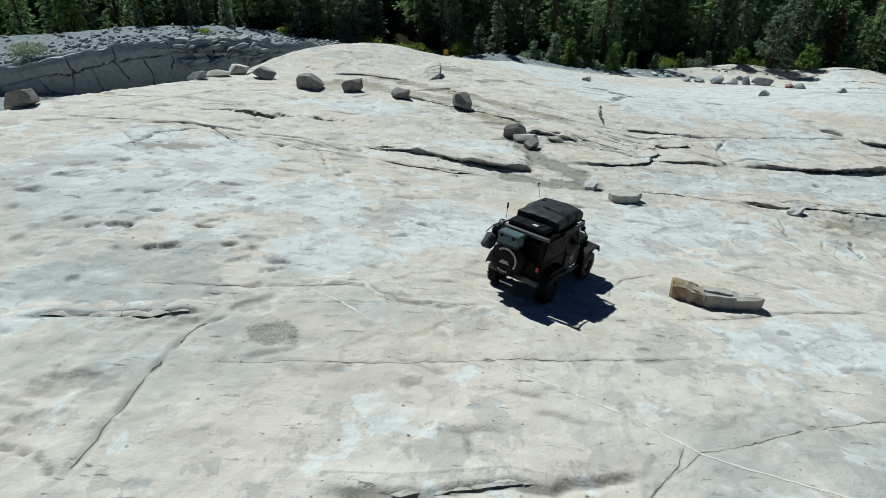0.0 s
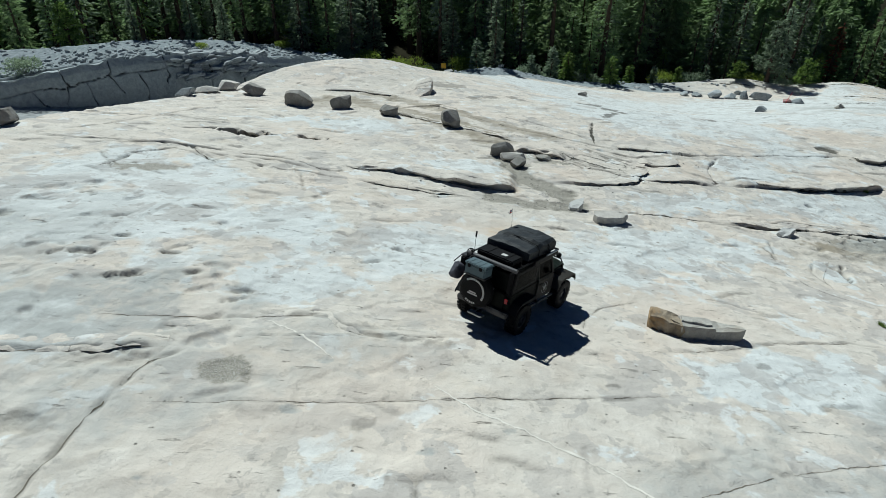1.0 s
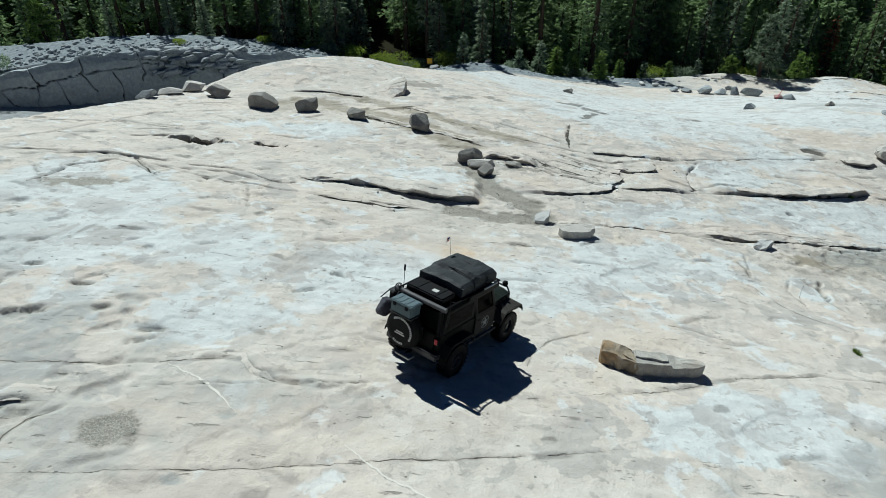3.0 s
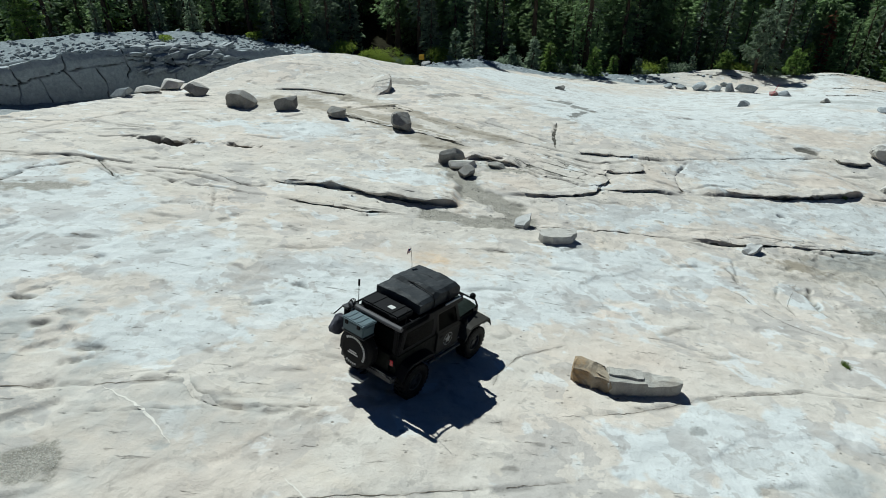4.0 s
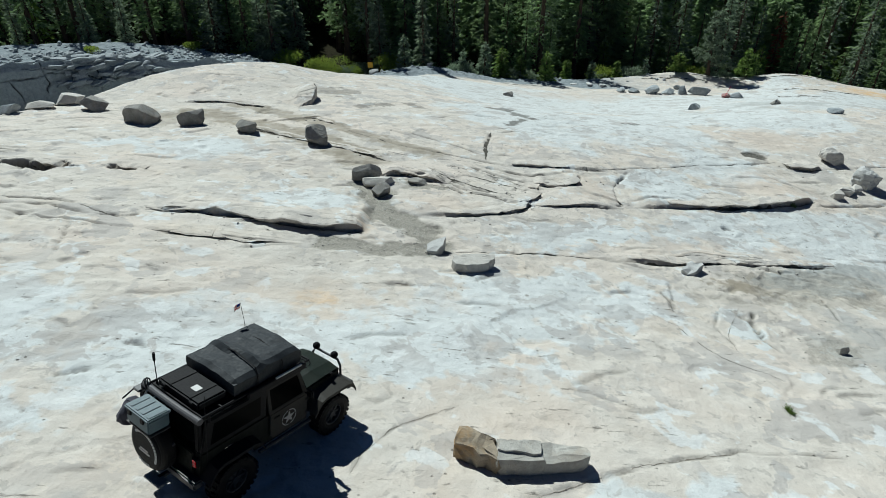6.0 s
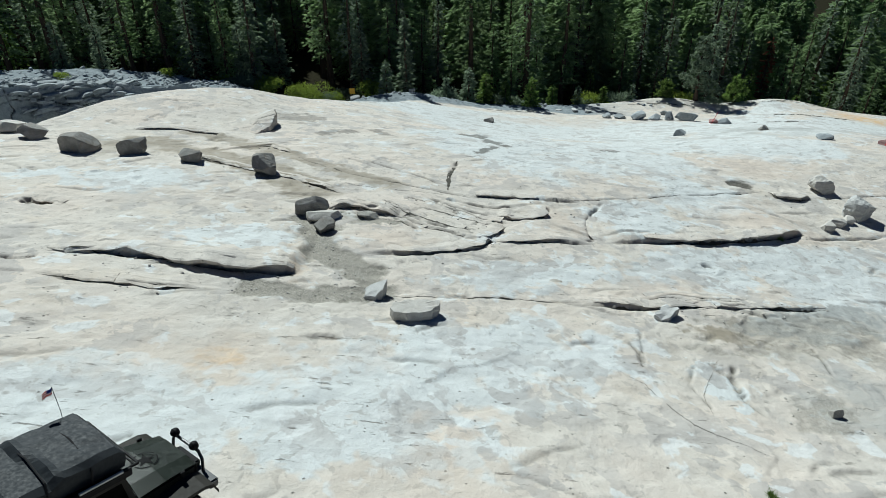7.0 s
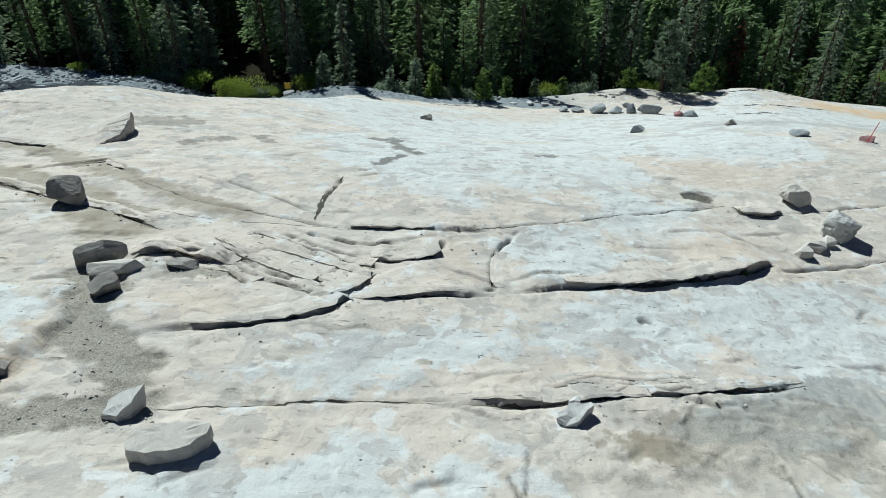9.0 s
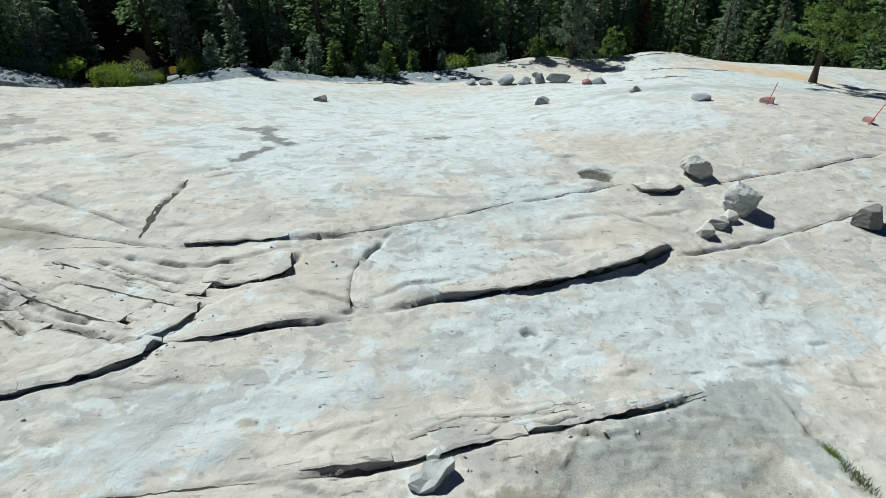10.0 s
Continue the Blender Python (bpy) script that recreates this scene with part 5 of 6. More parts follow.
    d.loops.foreach_set("vertex_index", np.arange(4 * k, dtype=np.int32))
    d.polygons.add(k)
    d.polygons.foreach_set("loop_start", np.arange(0, 4 * k, 4, dtype=np.int32))
    d.update()
    d.materials.append(mat)
    return d


def spray(out, p, along, size, rs, width=0.42):
    """Two crossed tufts of needles at p, pointing along."""
    side = along.cross(Vector((rs.gauss(0, 0.3), rs.gauss(0, 0.3), 1))).normalized()
    for turn in (rs.uniform(-0.5, 0.5), rs.uniform(1.0, 2.0)):
        s = (side * math.cos(turn) + along.cross(side) * math.sin(turn)) * size * width
        tip = p + along * size
        mid = p + along * size * rs.uniform(0.35, 0.6)
        out.append((p, mid + s, tip, mid - s))


def trunk_bm(h, r, rs, lean=0.0, bend=0.3):
    bm = bmesh.new()
    rings = []
    for i in range(8):
        k = i / 7
        c = Vector((lean * k * h + bend * 0.3 * math.sin(k * 4 + r * 9), bend * 0.3 * math.cos(k * 3), k * h))
        rr = r * (1 - k) ** 0.8 + 0.015 + (0.5 * r if i == 0 else 0)
        rings.append([bm.verts.new(c + Vector((rr * math.cos(a * math.pi / 4), rr * math.sin(a * math.pi / 4), 0))) for a in range(8)])
    for a, b in zip(rings, rings[1:]):
        for i in range(8):
            bm.faces.new((a[i], a[(i + 1) % 8], b[(i + 1) % 8], b[i]))
    return bm


def fir(name, h, radius, seed, mat, label, bare=0.1, density=1.0, droop=0.35, power=0.85):
    """A conifer: tapered trunk, whorls of drooping branches, each with many tufts of needles."""
    rs = random.Random(seed)
    root = tagged(new(name), label, "tree", "forest trees")
    part("trunk", trunk_bm(h, 0.016 * h + 0.05, rs), M_BARK, root)
    out, z = [], h * bare
    while z < h * 0.985:
        k = z / h
        reach = radius * (1 - k) ** power * (0.55 + 0.45 * min(1, (k - bare) / 0.12 + 0.3)) + 0.12
        for _ in range(int(rs.uniform(4, 7))):
            a, l = rs.uniform(0, 6.283), reach * rs.uniform(0.55, 1.15)
            way = Vector((math.cos(a), math.sin(a), 0))
            steps = max(2, int(l / 0.30 * density))
            for i in range(steps):
                u = (i + rs.random()) / steps
                u = 0.15 + 0.85 * u
                p = way * (l * u) + Vector((0, 0, z - droop * l * u * u + rs.gauss(0, 0.07)))
                p += way.cross(Vector((0, 0, 1))) * rs.gauss(0, 0.16 * l * u)
                d = (way + Vector((rs.gauss(0, 0.45), rs.gauss(0, 0.45), rs.uniform(-0.7, 0.25)))).normalized()
                spray(out, p, d, rs.uniform(0.42, 0.9), rs, 0.20)
        z += rs.uniform(0.22, 0.42) / density ** 0.5 * (0.6 + 0.03 * h)
    for i in range(5):
        spray(out, Vector((0, 0, h * 0.97)), Vector((rs.gauss(0, 0.2), rs.gauss(0, 0.2), 1)).normalized(), 0.5, rs, 0.2)
    c = new("crown", quads_mesh("crown", out, mat))
    c.parent = root
    return root


def pine(name, h, radius, seed, mat, label, base=0.25, lean=0.0):
    """An open-grown pine: crooked limbs that end in clusters of needles with gaps between."""
    rs = random.Random(seed)
    root = tagged(new(name), label, "tree", "open-grown trees")
    bm = trunk_bm(h * 0.95, 0.02 * h + 0.06, rs, lean, 0.8)
    out = []
    for i in range(int(16 + 2.2 * h)):
        k = base + (1 - base) * ((i + rs.random()) / int(16 + 2.2 * h))
        a = i * 2.4 + rs.uniform(-0.5, 0.5)
        l = radius * (1.05 - 0.75 * ((k - base) / (1 - base)) ** 1.5) * rs.uniform(0.55, 1.15)
        start = Vector((lean * k * h, 0, k * h * 0.95))
        tip = start + Vector((math.cos(a) * l, math.sin(a) * l, l * rs.uniform(-0.1, 0.35)))
        side = Vector((-math.sin(a), math.cos(a), 0)) * 0.05
        for s in (side, Vector((0, 0, 0.05))):
            q = [bm.verts.new(start + s), bm.verts.new(start - s), bm.verts.new(tip - s * 0.2), bm.verts.new(tip + s * 0.2)]
            bm.faces.new(q)
        for j in range(int(5 + l * 3)):
            c = start.lerp(tip, rs.uniform(0.35, 1.05)) + Vector((rs.gauss(0, 0.28), rs.gauss(0, 0.28), rs.gauss(0.05, 0.16)))
            for _ in range(11):
                d = Vector((rs.gauss(0, 1), rs.gauss(0, 1), rs.gauss(0.35, 0.8))).normalized()
                spray(out, c + d * rs.uniform(0, 0.2), d, rs.uniform(0.18, 0.36), rs, 0.3)
    part("trunk", bm, M_BARK, root)
    c = new("crown", quads_mesh("crown", out, mat))
    c.parent = root
    return root


def shrub(name, w, h, seed, mat, label, leaves=2600):
    rs = random.Random(seed)
    root = tagged(new(name), label, "shrub", "shrubs")
    bm = bmesh.new()
    out = []
    lobes = [(Vector((rs.uniform(-0.36, 0.36) * w, rs.uniform(-0.3, 0.3) * w, rs.uniform(0.3, 0.72) * h)), rs.uniform(0.16, 0.3)) for _ in range(13)]
    for c, r in lobes:
        s = Vector((0.025, 0, 0))
        bm.faces.new([bm.verts.new(p) for p in (Vector((0, 0, 0)) + s, Vector((0, 0, 0)) - s, c - s * 0.3, c + s * 0.3)])
    for _ in range(leaves):
        c, r = rs.choice(lobes)
        d = Vector((rs.gauss(0, 1), rs.gauss(0, 1), rs.gauss(0.2, 0.8))).normalized()
        p = c + Vector((d.x * r * w, d.y * r * w, d.z * r * h * 1.2)) * rs.uniform(0.55, 1.08)
        p.z = max(p.z, 0.03)
        d = (d + Vector((rs.gauss(0, 0.5), rs.gauss(0, 0.5), rs.gauss(0.3, 0.5)))).normalized()
        s = d.cross(Vector((rs.gauss(0, 1), rs.gauss(0, 1), rs.gauss(0, 1)))).normalized()
        k = rs.uniform(0.12, 0.26)
        out.append((p, p + d * k * 0.5 + s * k * 0.3, p + d * k, p + d * k * 0.5 - s * k * 0.3))
    part("stems", bm, M_BARK, root)
    c = new("crown", quads_mesh("crown", out, mat))
    c.parent = root
    return root


def stand(ob, x, y, s=1.0, turn=0.0, lift=0.0):
    ob.matrix_basis = pose(x, y, float(land(x, y)) - 0.15 + lift, 0, 0, turn) @ Matrix.Diagonal((s, s, s, 1))
    return ob


FIRS = [
    fir("fir_tree", 17, 3.0, 1, M_FIR, "tall dark green fir in the shaded forest", 0.08),
    fir("fir_tree", 20, 3.2, 2, M_FIR, "tall dark green fir with a bare lower trunk", 0.22, 0.9),
    fir("fir_tree", 15, 2.6, 3, M_FIR_GREY, "grey-green fir with drooping branches", 0.10, 1.0, 0.45),
    fir("fir_tree", 22, 2.9, 4, M_FIR_GREY, "tall slim grey-green fir in the forest", 0.30, 0.85, 0.5),
    fir("fir_tree", 13, 3.0, 5, M_FIR, "broad dark green fir at the forest edge", 0.05),
    fir("fir_tree", 18, 2.2, 6, M_FIR_GREY, "narrow half-bare fir with sparse branches", 0.15, 0.6, 0.6),
    fir("fir_tree", 12, 3.0, 7, M_PINE, "bright green young conifer at the forest edge", 0.06, 0.95, 0.2),
]
YOUNG = [
    fir("young_fir", 5.0, 1.15, 8, M_FIR_GREY, "small green conifer at the gravel's edge", 0.04, 1.5, 0.2),
    fir("young_fir", 4.4, 1.2, 9, M_PINE, "small yellowish green conifer at the gravel's edge", 0.04, 1.5, 0.2),
    fir("young_fir", 10.0, 1.1, 10, M_FIR_GREY, "slim blue-green conifer at the forest edge", 0.03, 1.3, 0.3),
    fir("young_fir", 10.3, 2.0, 12, M_FIR_GREY, "pale green conifer at the forest edge", 0.04, 1.2, 0.3),
]
first = {id(o): True for o in FIRS + YOUNG}


def plant(ob, x, y, s=1.0, turn=0.0):
    """The first use of a tree takes the tree itself, later ones a copy."""
    if first.pop(id(ob), False):
        return stand(ob, x, y, s, turn)
    return copy_thing(ob, pose(x, y, float(land(x, y)) - 0.15, 0, 0, turn) @ Matrix.Diagonal((s, s, s, 1)))


for kind, x, y, s in ((3, 1.5, 93.5, 1.0), (0, 5.0, 90.5, 0.92), (2, 7.6, 91.5, 1.0), (0, 16.0, 89.5, 1.0), (1, 18.4, 90.0, 0.95), (1, 24.0, 86.0, 0.9), (0, 38.5, 92.0, 0.55), (1, 21.0, 93.0, 0.8), (0, 13.0, 93.0, 0.7),
                      (3, -34.5, 86, 0.65), (3, -30.8, 88, 0.6), (2, -39.2, 79.5, 0.55), (3, -15.5, 96, 0.85), (3, -11.0, 99, 1.0), (1, 27.5, 93.0, 0.7), (0, 31.0, 95.0, 0.6), (1, 34.5, 93.5, 0.6)):
    plant(YOUNG[kind], x, min(y, 88.6) if x > 3 else y, s, x * 77)
rs = random.Random(33)
taken = []
tries = 0
while len(taken) < 296 and tries < 20000:
    tries += 1
    x = rs.uniform(-85, 122)
    y = rs.uniform(0, 1) ** 1.3 * 34
    y += 93 + 3.5 * float(smooth(-14, -6, x) * smooth(44, 34, x)) + 1.2 * math.sin(x * 0.23) + (max(0, -x - 26) * -0.30 if x < -26 else 0) + (max(0, x - 46) * -0.24)
    if (x + 6) ** 2 + (y - 94) ** 2 < 30 or (abs((x + 6) * 0.89 + (y - 92) * 0.45) < 4.5 and 0 < (y - 92) * 0.89 - (x + 6) * 0.45 < 15):
        continue
    if any((x - a) ** 2 + (y - b) ** 2 < 2.5 ** 2 for a, b in taken):
        continue
    taken.append((x, y))
    pick = rs.choices(range(7), (5, 5, 4, 4, 3, 2, 1.5 if x < 45 else 7))[0]
    plant(FIRS[pick], x, y, rs.uniform(0.72, 1.25), rs.uniform(0, 360))
stand(fir("dead_fir", 15, 1.6, 14, M_DEAD, "dead rust-brown fir among green ones", 0.2, 0.6, 0.6), 63, 99)
stand(pine("pine_tree", 8.6, 2.3, 15, M_FIR_GREY, "open-grown green pine on a granite outcrop", 0.16), 46.3, 86.0)
stand(pine("pine_tree", 3.2, 1.2, 16, M_PINE, "small bushy pine beside an outcrop", 0.10), 51.0, 84.8)
stand(pine("pine_tree", 2.2, 0.8, 17, M_PINE, "small crooked pine on a granite outcrop", 0.10), 42.4, 86.6)
stand(pine("pine_tree", 11.5, 5.2, 18, M_PINE, "large spreading pine with a leaning brown trunk", 0.30, 0.07), 66.6, 69.8)
stand(pine("pine_tree", 6.0, 2.1, 19, M_PINE, "bright green pine at the bench's back", 0.12), -47, 78)
SHRUBS = [shrub("willow_shrub", 6.4, 3.4, 20, M_SHRUB, "bright yellow-green willow shrub at the gravel's edge", 7000), shrub("willow_shrub", 4.2, 2.2, 21, M_SHRUB, "yellow-green shrub at the forest edge", 2600),
          shrub("dark_shrub", 3.4, 1.8, 22, M_FIR_GREY, "dull green shrub at the forest edge", 2000)]
stand(SHRUBS[0], -6.0, 92.0, 0.92)
stand(SHRUBS[1], -13.5, 98.0, 0.9)
stand(SHRUBS[2], 12.6, 89.0)
for k, (i, x, y, s) in enumerate(((1, -23, 89, 0.6), (1, -18.5, 95, 0.8), (2, 3.4, 93, 0.9), (2, 10.2, 92, 0.8), (2, -41.5, 60.6, 0.9), (2, 14.5, 94, 1.0), (2, 20.0, 92, 0.8), (1, 41.0, 96, 0.7), (2, 48.5, 84.6, 0.5), (1, 55, 96, 1.1),
                                 (1, 60, 95, 1.2), (2, 64, 94, 1.2), (1, 50, 97, 1.0), (2, 30, 96, 0.7), (2, -1.5, 96, 0.9), (1, -29.5, 76, 0.42), (2, 25.6, 91, 0.7))):
    copy_thing(SHRUBS[i], pose(x, y, float(land(x, y)) - 0.05, 0, 0, k * 67) @ Matrix.Diagonal((s, s, s, 1)))

# low bushes along the forest's edge
for k in range(32):
    x = rs.uniform(-20, 66)
    y = 88.5 + rs.random() * 3.5 - max(0, x - 46) * 0.24 + 3.5 * float(smooth(4, -4, x))
    s = rs.uniform(0.55, 1.15)
    copy_thing(SHRUBS[2 if rs.random() < 0.85 else 1], pose(x, y, float(land(x, y)) - 0.05, 0, 0, k * 67) @ Matrix.Diagonal((s, s, s * rs.uniform(0.9, 1.3), 1)))


def far_woods(count, seed):
    """The closed forest behind the first rows, one body of many crowns and trunks."""
    rs = random.Random(seed)
    kinds = []
    for j in range(4):
        out, h = [], rs.uniform(15, 21)
        z = h * 0.12
        while z < h:
            reach = 2.9 * (1 - z / h) ** 0.85 + 0.2
            for _ in range(5):
                a, l = rs.uniform(0, 6.283), reach * rs.uniform(0.5, 1.1)
                way = Vector((math.cos(a), math.sin(a), 0))
                for u in (0.3, 0.6, 0.9):
                    d = (way + Vector((rs.gauss(0, 0.4), rs.gauss(0, 0.4), rs.uniform(-0.8, 0.2)))).normalized()
                    spray(out, way * l * u + Vector((0, 0, z - 0.35 * l * u * u + rs.gauss(0, 0.1))), d, rs.uniform(0.7, 1.5), rs, 0.2)
            z += rs.uniform(0.35, 0.6)
        for a in (0.0, 1.57):
            s = Vector((math.cos(a), math.sin(a), 0)) * 0.22
            out.append((s, -s, Vector((0, 0, h * 0.9)) - s * 0.1, Vector((0, 0, h * 0.9)) + s * 0.1))
        kinds.append(np.array(out, dtype=np.float32))
    trees = []
    for n_ in range(count):
        x = rs.uniform(-110, 150) if n_ < 420 else rs.uniform(45, 150)
        y = (104 + rs.random() * 55 if n_ < 420 else 150 + rs.random() * 45) + (max(0, -x - 26) * -0.30 if x < -26 else 0) - max(0, x - 46) * 0.24
        a, s = rs.uniform(0, 6.283), rs.uniform(0.8, 1.35)
        turn = np.array(((math.cos(a), math.sin(a), 0), (-math.sin(a), math.cos(a), 0), (0, 0, 1)), dtype=np.float32) * s
        trees.append(kinds[rs.randrange(4)] @ turn + np.array((x, y, float(land(x, y)) - 0.2), dtype=np.float32))
    return tagged(new("far_woods", quads_mesh("far_woods", np.concatenate(trees), M_FIR)), "dense dark conifer forest behind the first trees", "forest", kind="stuff")


far_woods(480, 71)

# grass in the joints
for k, (x, y, size) in enumerate(((25.9, 23.9, 0.9), (26.0, 24.7, 0.5), (25.9, 33.25, 0.6), (15.8, 16.9, 0.3))):
    rs = random.Random(500 + k)
    blades = []
    for _ in range(260):
        a, r = rs.uniform(0, 6.283), size * 0.5 * rs.random() ** 0.6
        p = Vector((r * 0.45 * math.cos(a), r * 1.1 * math.sin(a), -0.02))
        tip = p + Vector((rs.gauss(0, 0.06), rs.gauss(0, 0.06), rs.uniform(0.08, 0.24) * (0.5 + size * 0.5)))
        side = Vector((rs.gauss(0, 1), rs.gauss(0, 1), 0)).normalized() * 0.008
        blades.append((p - side, p + side, tip + side * 0.3, tip - side * 0.3))
    tuft = new("grass_tuft", quads_mesh("grass_tuft", blades, M_PINE))
    tuft.matrix_world = pose(x, y, surface(x, y))
    tagged(tuft, "short green grass growing in a rock joint", "grass", "grass tufts")

# yellow trail sign on its post
sign = tagged(new("trail_sign"), "small yellow sign on a wooden post", "sign")
bm = bmesh.new()
bmesh.ops.create_cube(bm, size=1)
bmesh.ops.scale(bm, vec=(0.09, 0.09, 1.7), verts=bm.verts)
bmesh.ops.translate(bm, vec=(0, 0, 0.85), verts=bm.verts)
part("post", bm, M_BARK, sign)
bm = bmesh.new()
bmesh.ops.create_cube(bm, size=1)
bmesh.ops.scale(bm, vec=(0.72, 0.03, 0.75), verts=bm.verts)
bmesh.ops.bevel(bm, geom=bm.edges[:], offset=0.01, segments=1)
bmesh.ops.translate(bm, vec=(0, -0.07, 1.75), verts=bm.verts)
part("panel", bm, plain("sign_yellow", (0.75, 0.42, 0.03), 0.5, vary=0.08), sign, "yellow metal panel")
sign.matrix_world = pose(0.2, 90.5, float(land(0.2, 90.5)) - 0.1, 0, 0, 8)


# ---- off-road car ----
M_PAINT = plain("dark_olive_paint", (0.006, 0.0075, 0.006), 0.6, 0.12, vary=0.25, scale=3)
M_HOOD = plain("olive_green_paint", (0.030, 0.040, 0.029), 0.4, 0.5, vary=0.2, scale=3)
M_DOOR = plain("grey_brown_paint", (0.034, 0.032, 0.028), 0.6, 0.12, vary=0.25, scale=4)
M_BLACK = plain("black_plastic", (0.008, 0.008, 0.009), 0.6, 0.12, vary=0.3, scale=8)
M_RUBBER = plain("tyre_rubber", (0.007, 0.007, 0.007), 0.6, 0.12, vary=0.35, scale=10, relief=0.004)
M_CANVAS = plain("dark_grey_canvas", (0.015, 0.019, 0.023), 0.7, 0.35, vary=0.3, scale=5, relief=0.006)
M_COOLER = plain("grey_teal_plastic", (0.085, 0.125, 0.14), 0.55, 0.4, vary=0.15, scale=4)
M_ALU = plain("dull_aluminium", (0.42, 0.43, 0.44), 0.45, 0.5, 0.7, vary=0.2, scale=10)
M_STEEL = plain("dark_steel", (0.06, 0.06, 0.062), 0.45, 0.5, 0.6, vary=0.3, scale=10)
M_WHITE = plain("white_print", (0.55, 0.55, 0.53), 0.6, vary=0.1)
M_BAG = plain("slate_nylon", (0.055, 0.055, 0.07), 0.8, 0.3, vary=0.3, scale=6, relief=0.006)
M_TAIL = plain("red_lens", (0.40, 0.012, 0.02), 0.25, 0.5, vary=0.1)
M_STRAP = plain("black_webbing", (0.02, 0.02, 0.021), 0.85, 0.2, vary=0.2)
M_FLAG_R = plain("flag_red", (0.45, 0.03, 0.05), 0.8, vary=0.1)
M_FLAG_B = plain("flag_blue", (0.03, 0.05, 0.20), 0.8, vary=0.1)
m_, nodes_, links_, b_ = material("tinted_glass", 0.12, 0.03)
b_.inputs["Base Color"].default_value = (0.004, 0.005, 0.005, 1)
M_GLASS = m_

car = tagged(new("off_road_car"), "dark olive two-door off-road car with roof tent", "car")


def box_bm(x0, x1, y0, y1, z0, z1, bevel=0.02, taper=0.0, segs=2):
    bm = bmesh.new()
    bmesh.ops.create_cube(bm, size=1)
    for v in bm.verts:
        k = 1 - taper * (v.co.z + 0.5)
        v.co = Vector(((x0 + x1) / 2 + v.co.x * (x1 - x0) * k, (y0 + y1) / 2 + v.co.y * (y1 - y0) * k, (z0 + z1) / 2 + v.co.z * (z1 - z0)))
    if bevel:
        bmesh.ops.bevel(bm, geom=bm.edges[:], offset=bevel, segments=segs, affect="EDGES")
    return bm


def side_bm(outline, x0, x1, bevel=0.02):
    """A profile in (y, z), given as a thick slab from x0 to x1."""
    bm = bmesh.new()
    a = [bm.verts.new((x0, y, z)) for y, z in outline]
    b = [bm.verts.new((x1, y, z)) for y, z in outline]
    bm.faces.new(a)
    bm.faces.new(b[::-1])
    for i in range(len(outline)):
        j = (i + 1) % len(outline)
        bm.faces.new((a[j], a[i], b[i], b[j]))
    bmesh.ops.recalc_face_normals(bm, faces=bm.faces[:])
    if bevel:
        bmesh.ops.bevel(bm, geom=[e for e in bm.edges if abs(e.verts[0].co.x - e.verts[1].co.x) < 1e-6], offset=bevel, segments=2, affect="EDGES")
    return bm


def tube_bm(points, r, segs=8, closed=False):
    bm = bmesh.new()
    pts = [Vector(p) for p in points]
    rings = []
    for i, p in enumerate(pts):
        d = (pts[min(i + 1, len(pts) - 1)] - pts[max(i - 1, 0)]).normalized()
        u = d.cross(Vector((0.31, 0.17, 0.93))).normalized()
        w = d.cross(u)
        rings.append([bm.verts.new(p + (u * math.cos(6.2832 * k / segs) + w * math.sin(6.2832 * k / segs)) * r) for k in range(segs)])
    for a, b in zip(rings, rings[1:]):
        for k in range(segs):
            bm.faces.new((a[k], a[(k + 1) % segs], b[(k + 1) % segs], b[k]))
    bm.faces.new(rings[0][::-1])
    bm.faces.new(rings[-1])
    bmesh.ops.recalc_face_normals(bm, faces=bm.faces[:])
    return bm


def join_bm(bms):
    out = bmesh.new()
    for b in bms:
        d = bpy.data.meshes.new("tmp")
        b.to_mesh(d)
        b.free()
        out.from_mesh(d)
        bpy.data.meshes.remove(d)
    return out


def lathe_bm(profile, axis_x=True, segs=32):
    """Turns (radius, offset) pairs about the x axis."""
    bm = bmesh.new()
    rings = [[bm.verts.new((o, r * math.cos(6.2832 * k / segs), r * math.sin(6.2832 * k / segs))) for k in range(segs)] for r, o in profile]
    for a, b in zip(rings, rings[1:]):
        for k in range(segs):
            bm.faces.new((a[k], b[k], b[(k + 1) % segs], a[(k + 1) % segs]))
    bmesh.ops.recalc_face_normals(bm, faces=bm.faces[:])
    return bm


R, HW = 0.46, 0.155


def wheel(x, y, z, parent, face):
    hub = part("wheel", lathe_bm([(0.001, face * 0.10), (0.07, face * 0.10), (0.08, face * 0.05), (0.09, -face * 0.05), (0.001, -face * 0.05)], segs=16), M_STEEL, parent)
    tyre = lathe_bm([(0.235, -HW + 0.02), (0.30, -HW), (0.40, -HW + 0.005), (R - 0.02, -HW + 0.03), (R - 0.012, -0.06), (R - 0.012, 0.06), (R - 0.02, HW - 0.03), (0.40, HW - 0.005), (0.30, HW), (0.235, HW - 0.02)], segs=40)
    lugs = []
    for k in range(26):
        for s in (-1, 1):
            a = 6.2832 * (k + (0.5 if s > 0 else 0)) / 26
            b = box_bm(s * 0.085 - 0.06, s * 0.085 + 0.06, -0.03, 0.03, R - 0.03, R + 0.008, 0.0)
            b.transform(Matrix.Rotation(a, 4, "X"))
            lugs.append(b)
    t = part("tyre", join_bm([tyre] + lugs), M_RUBBER, hub, "knobbly black off-road tyre")
    rim = [lathe_bm([(0.235, face * 0.12), (0.215, face * 0.11), (0.20, face * 0.03), (0.07, face * 0.05)], segs=24)]
    for k in range(8):
        b = box_bm(face * 0.06 - 0.015, face * 0.06 + 0.015, -0.028, 0.028, 0.06, 0.21, 0.006)
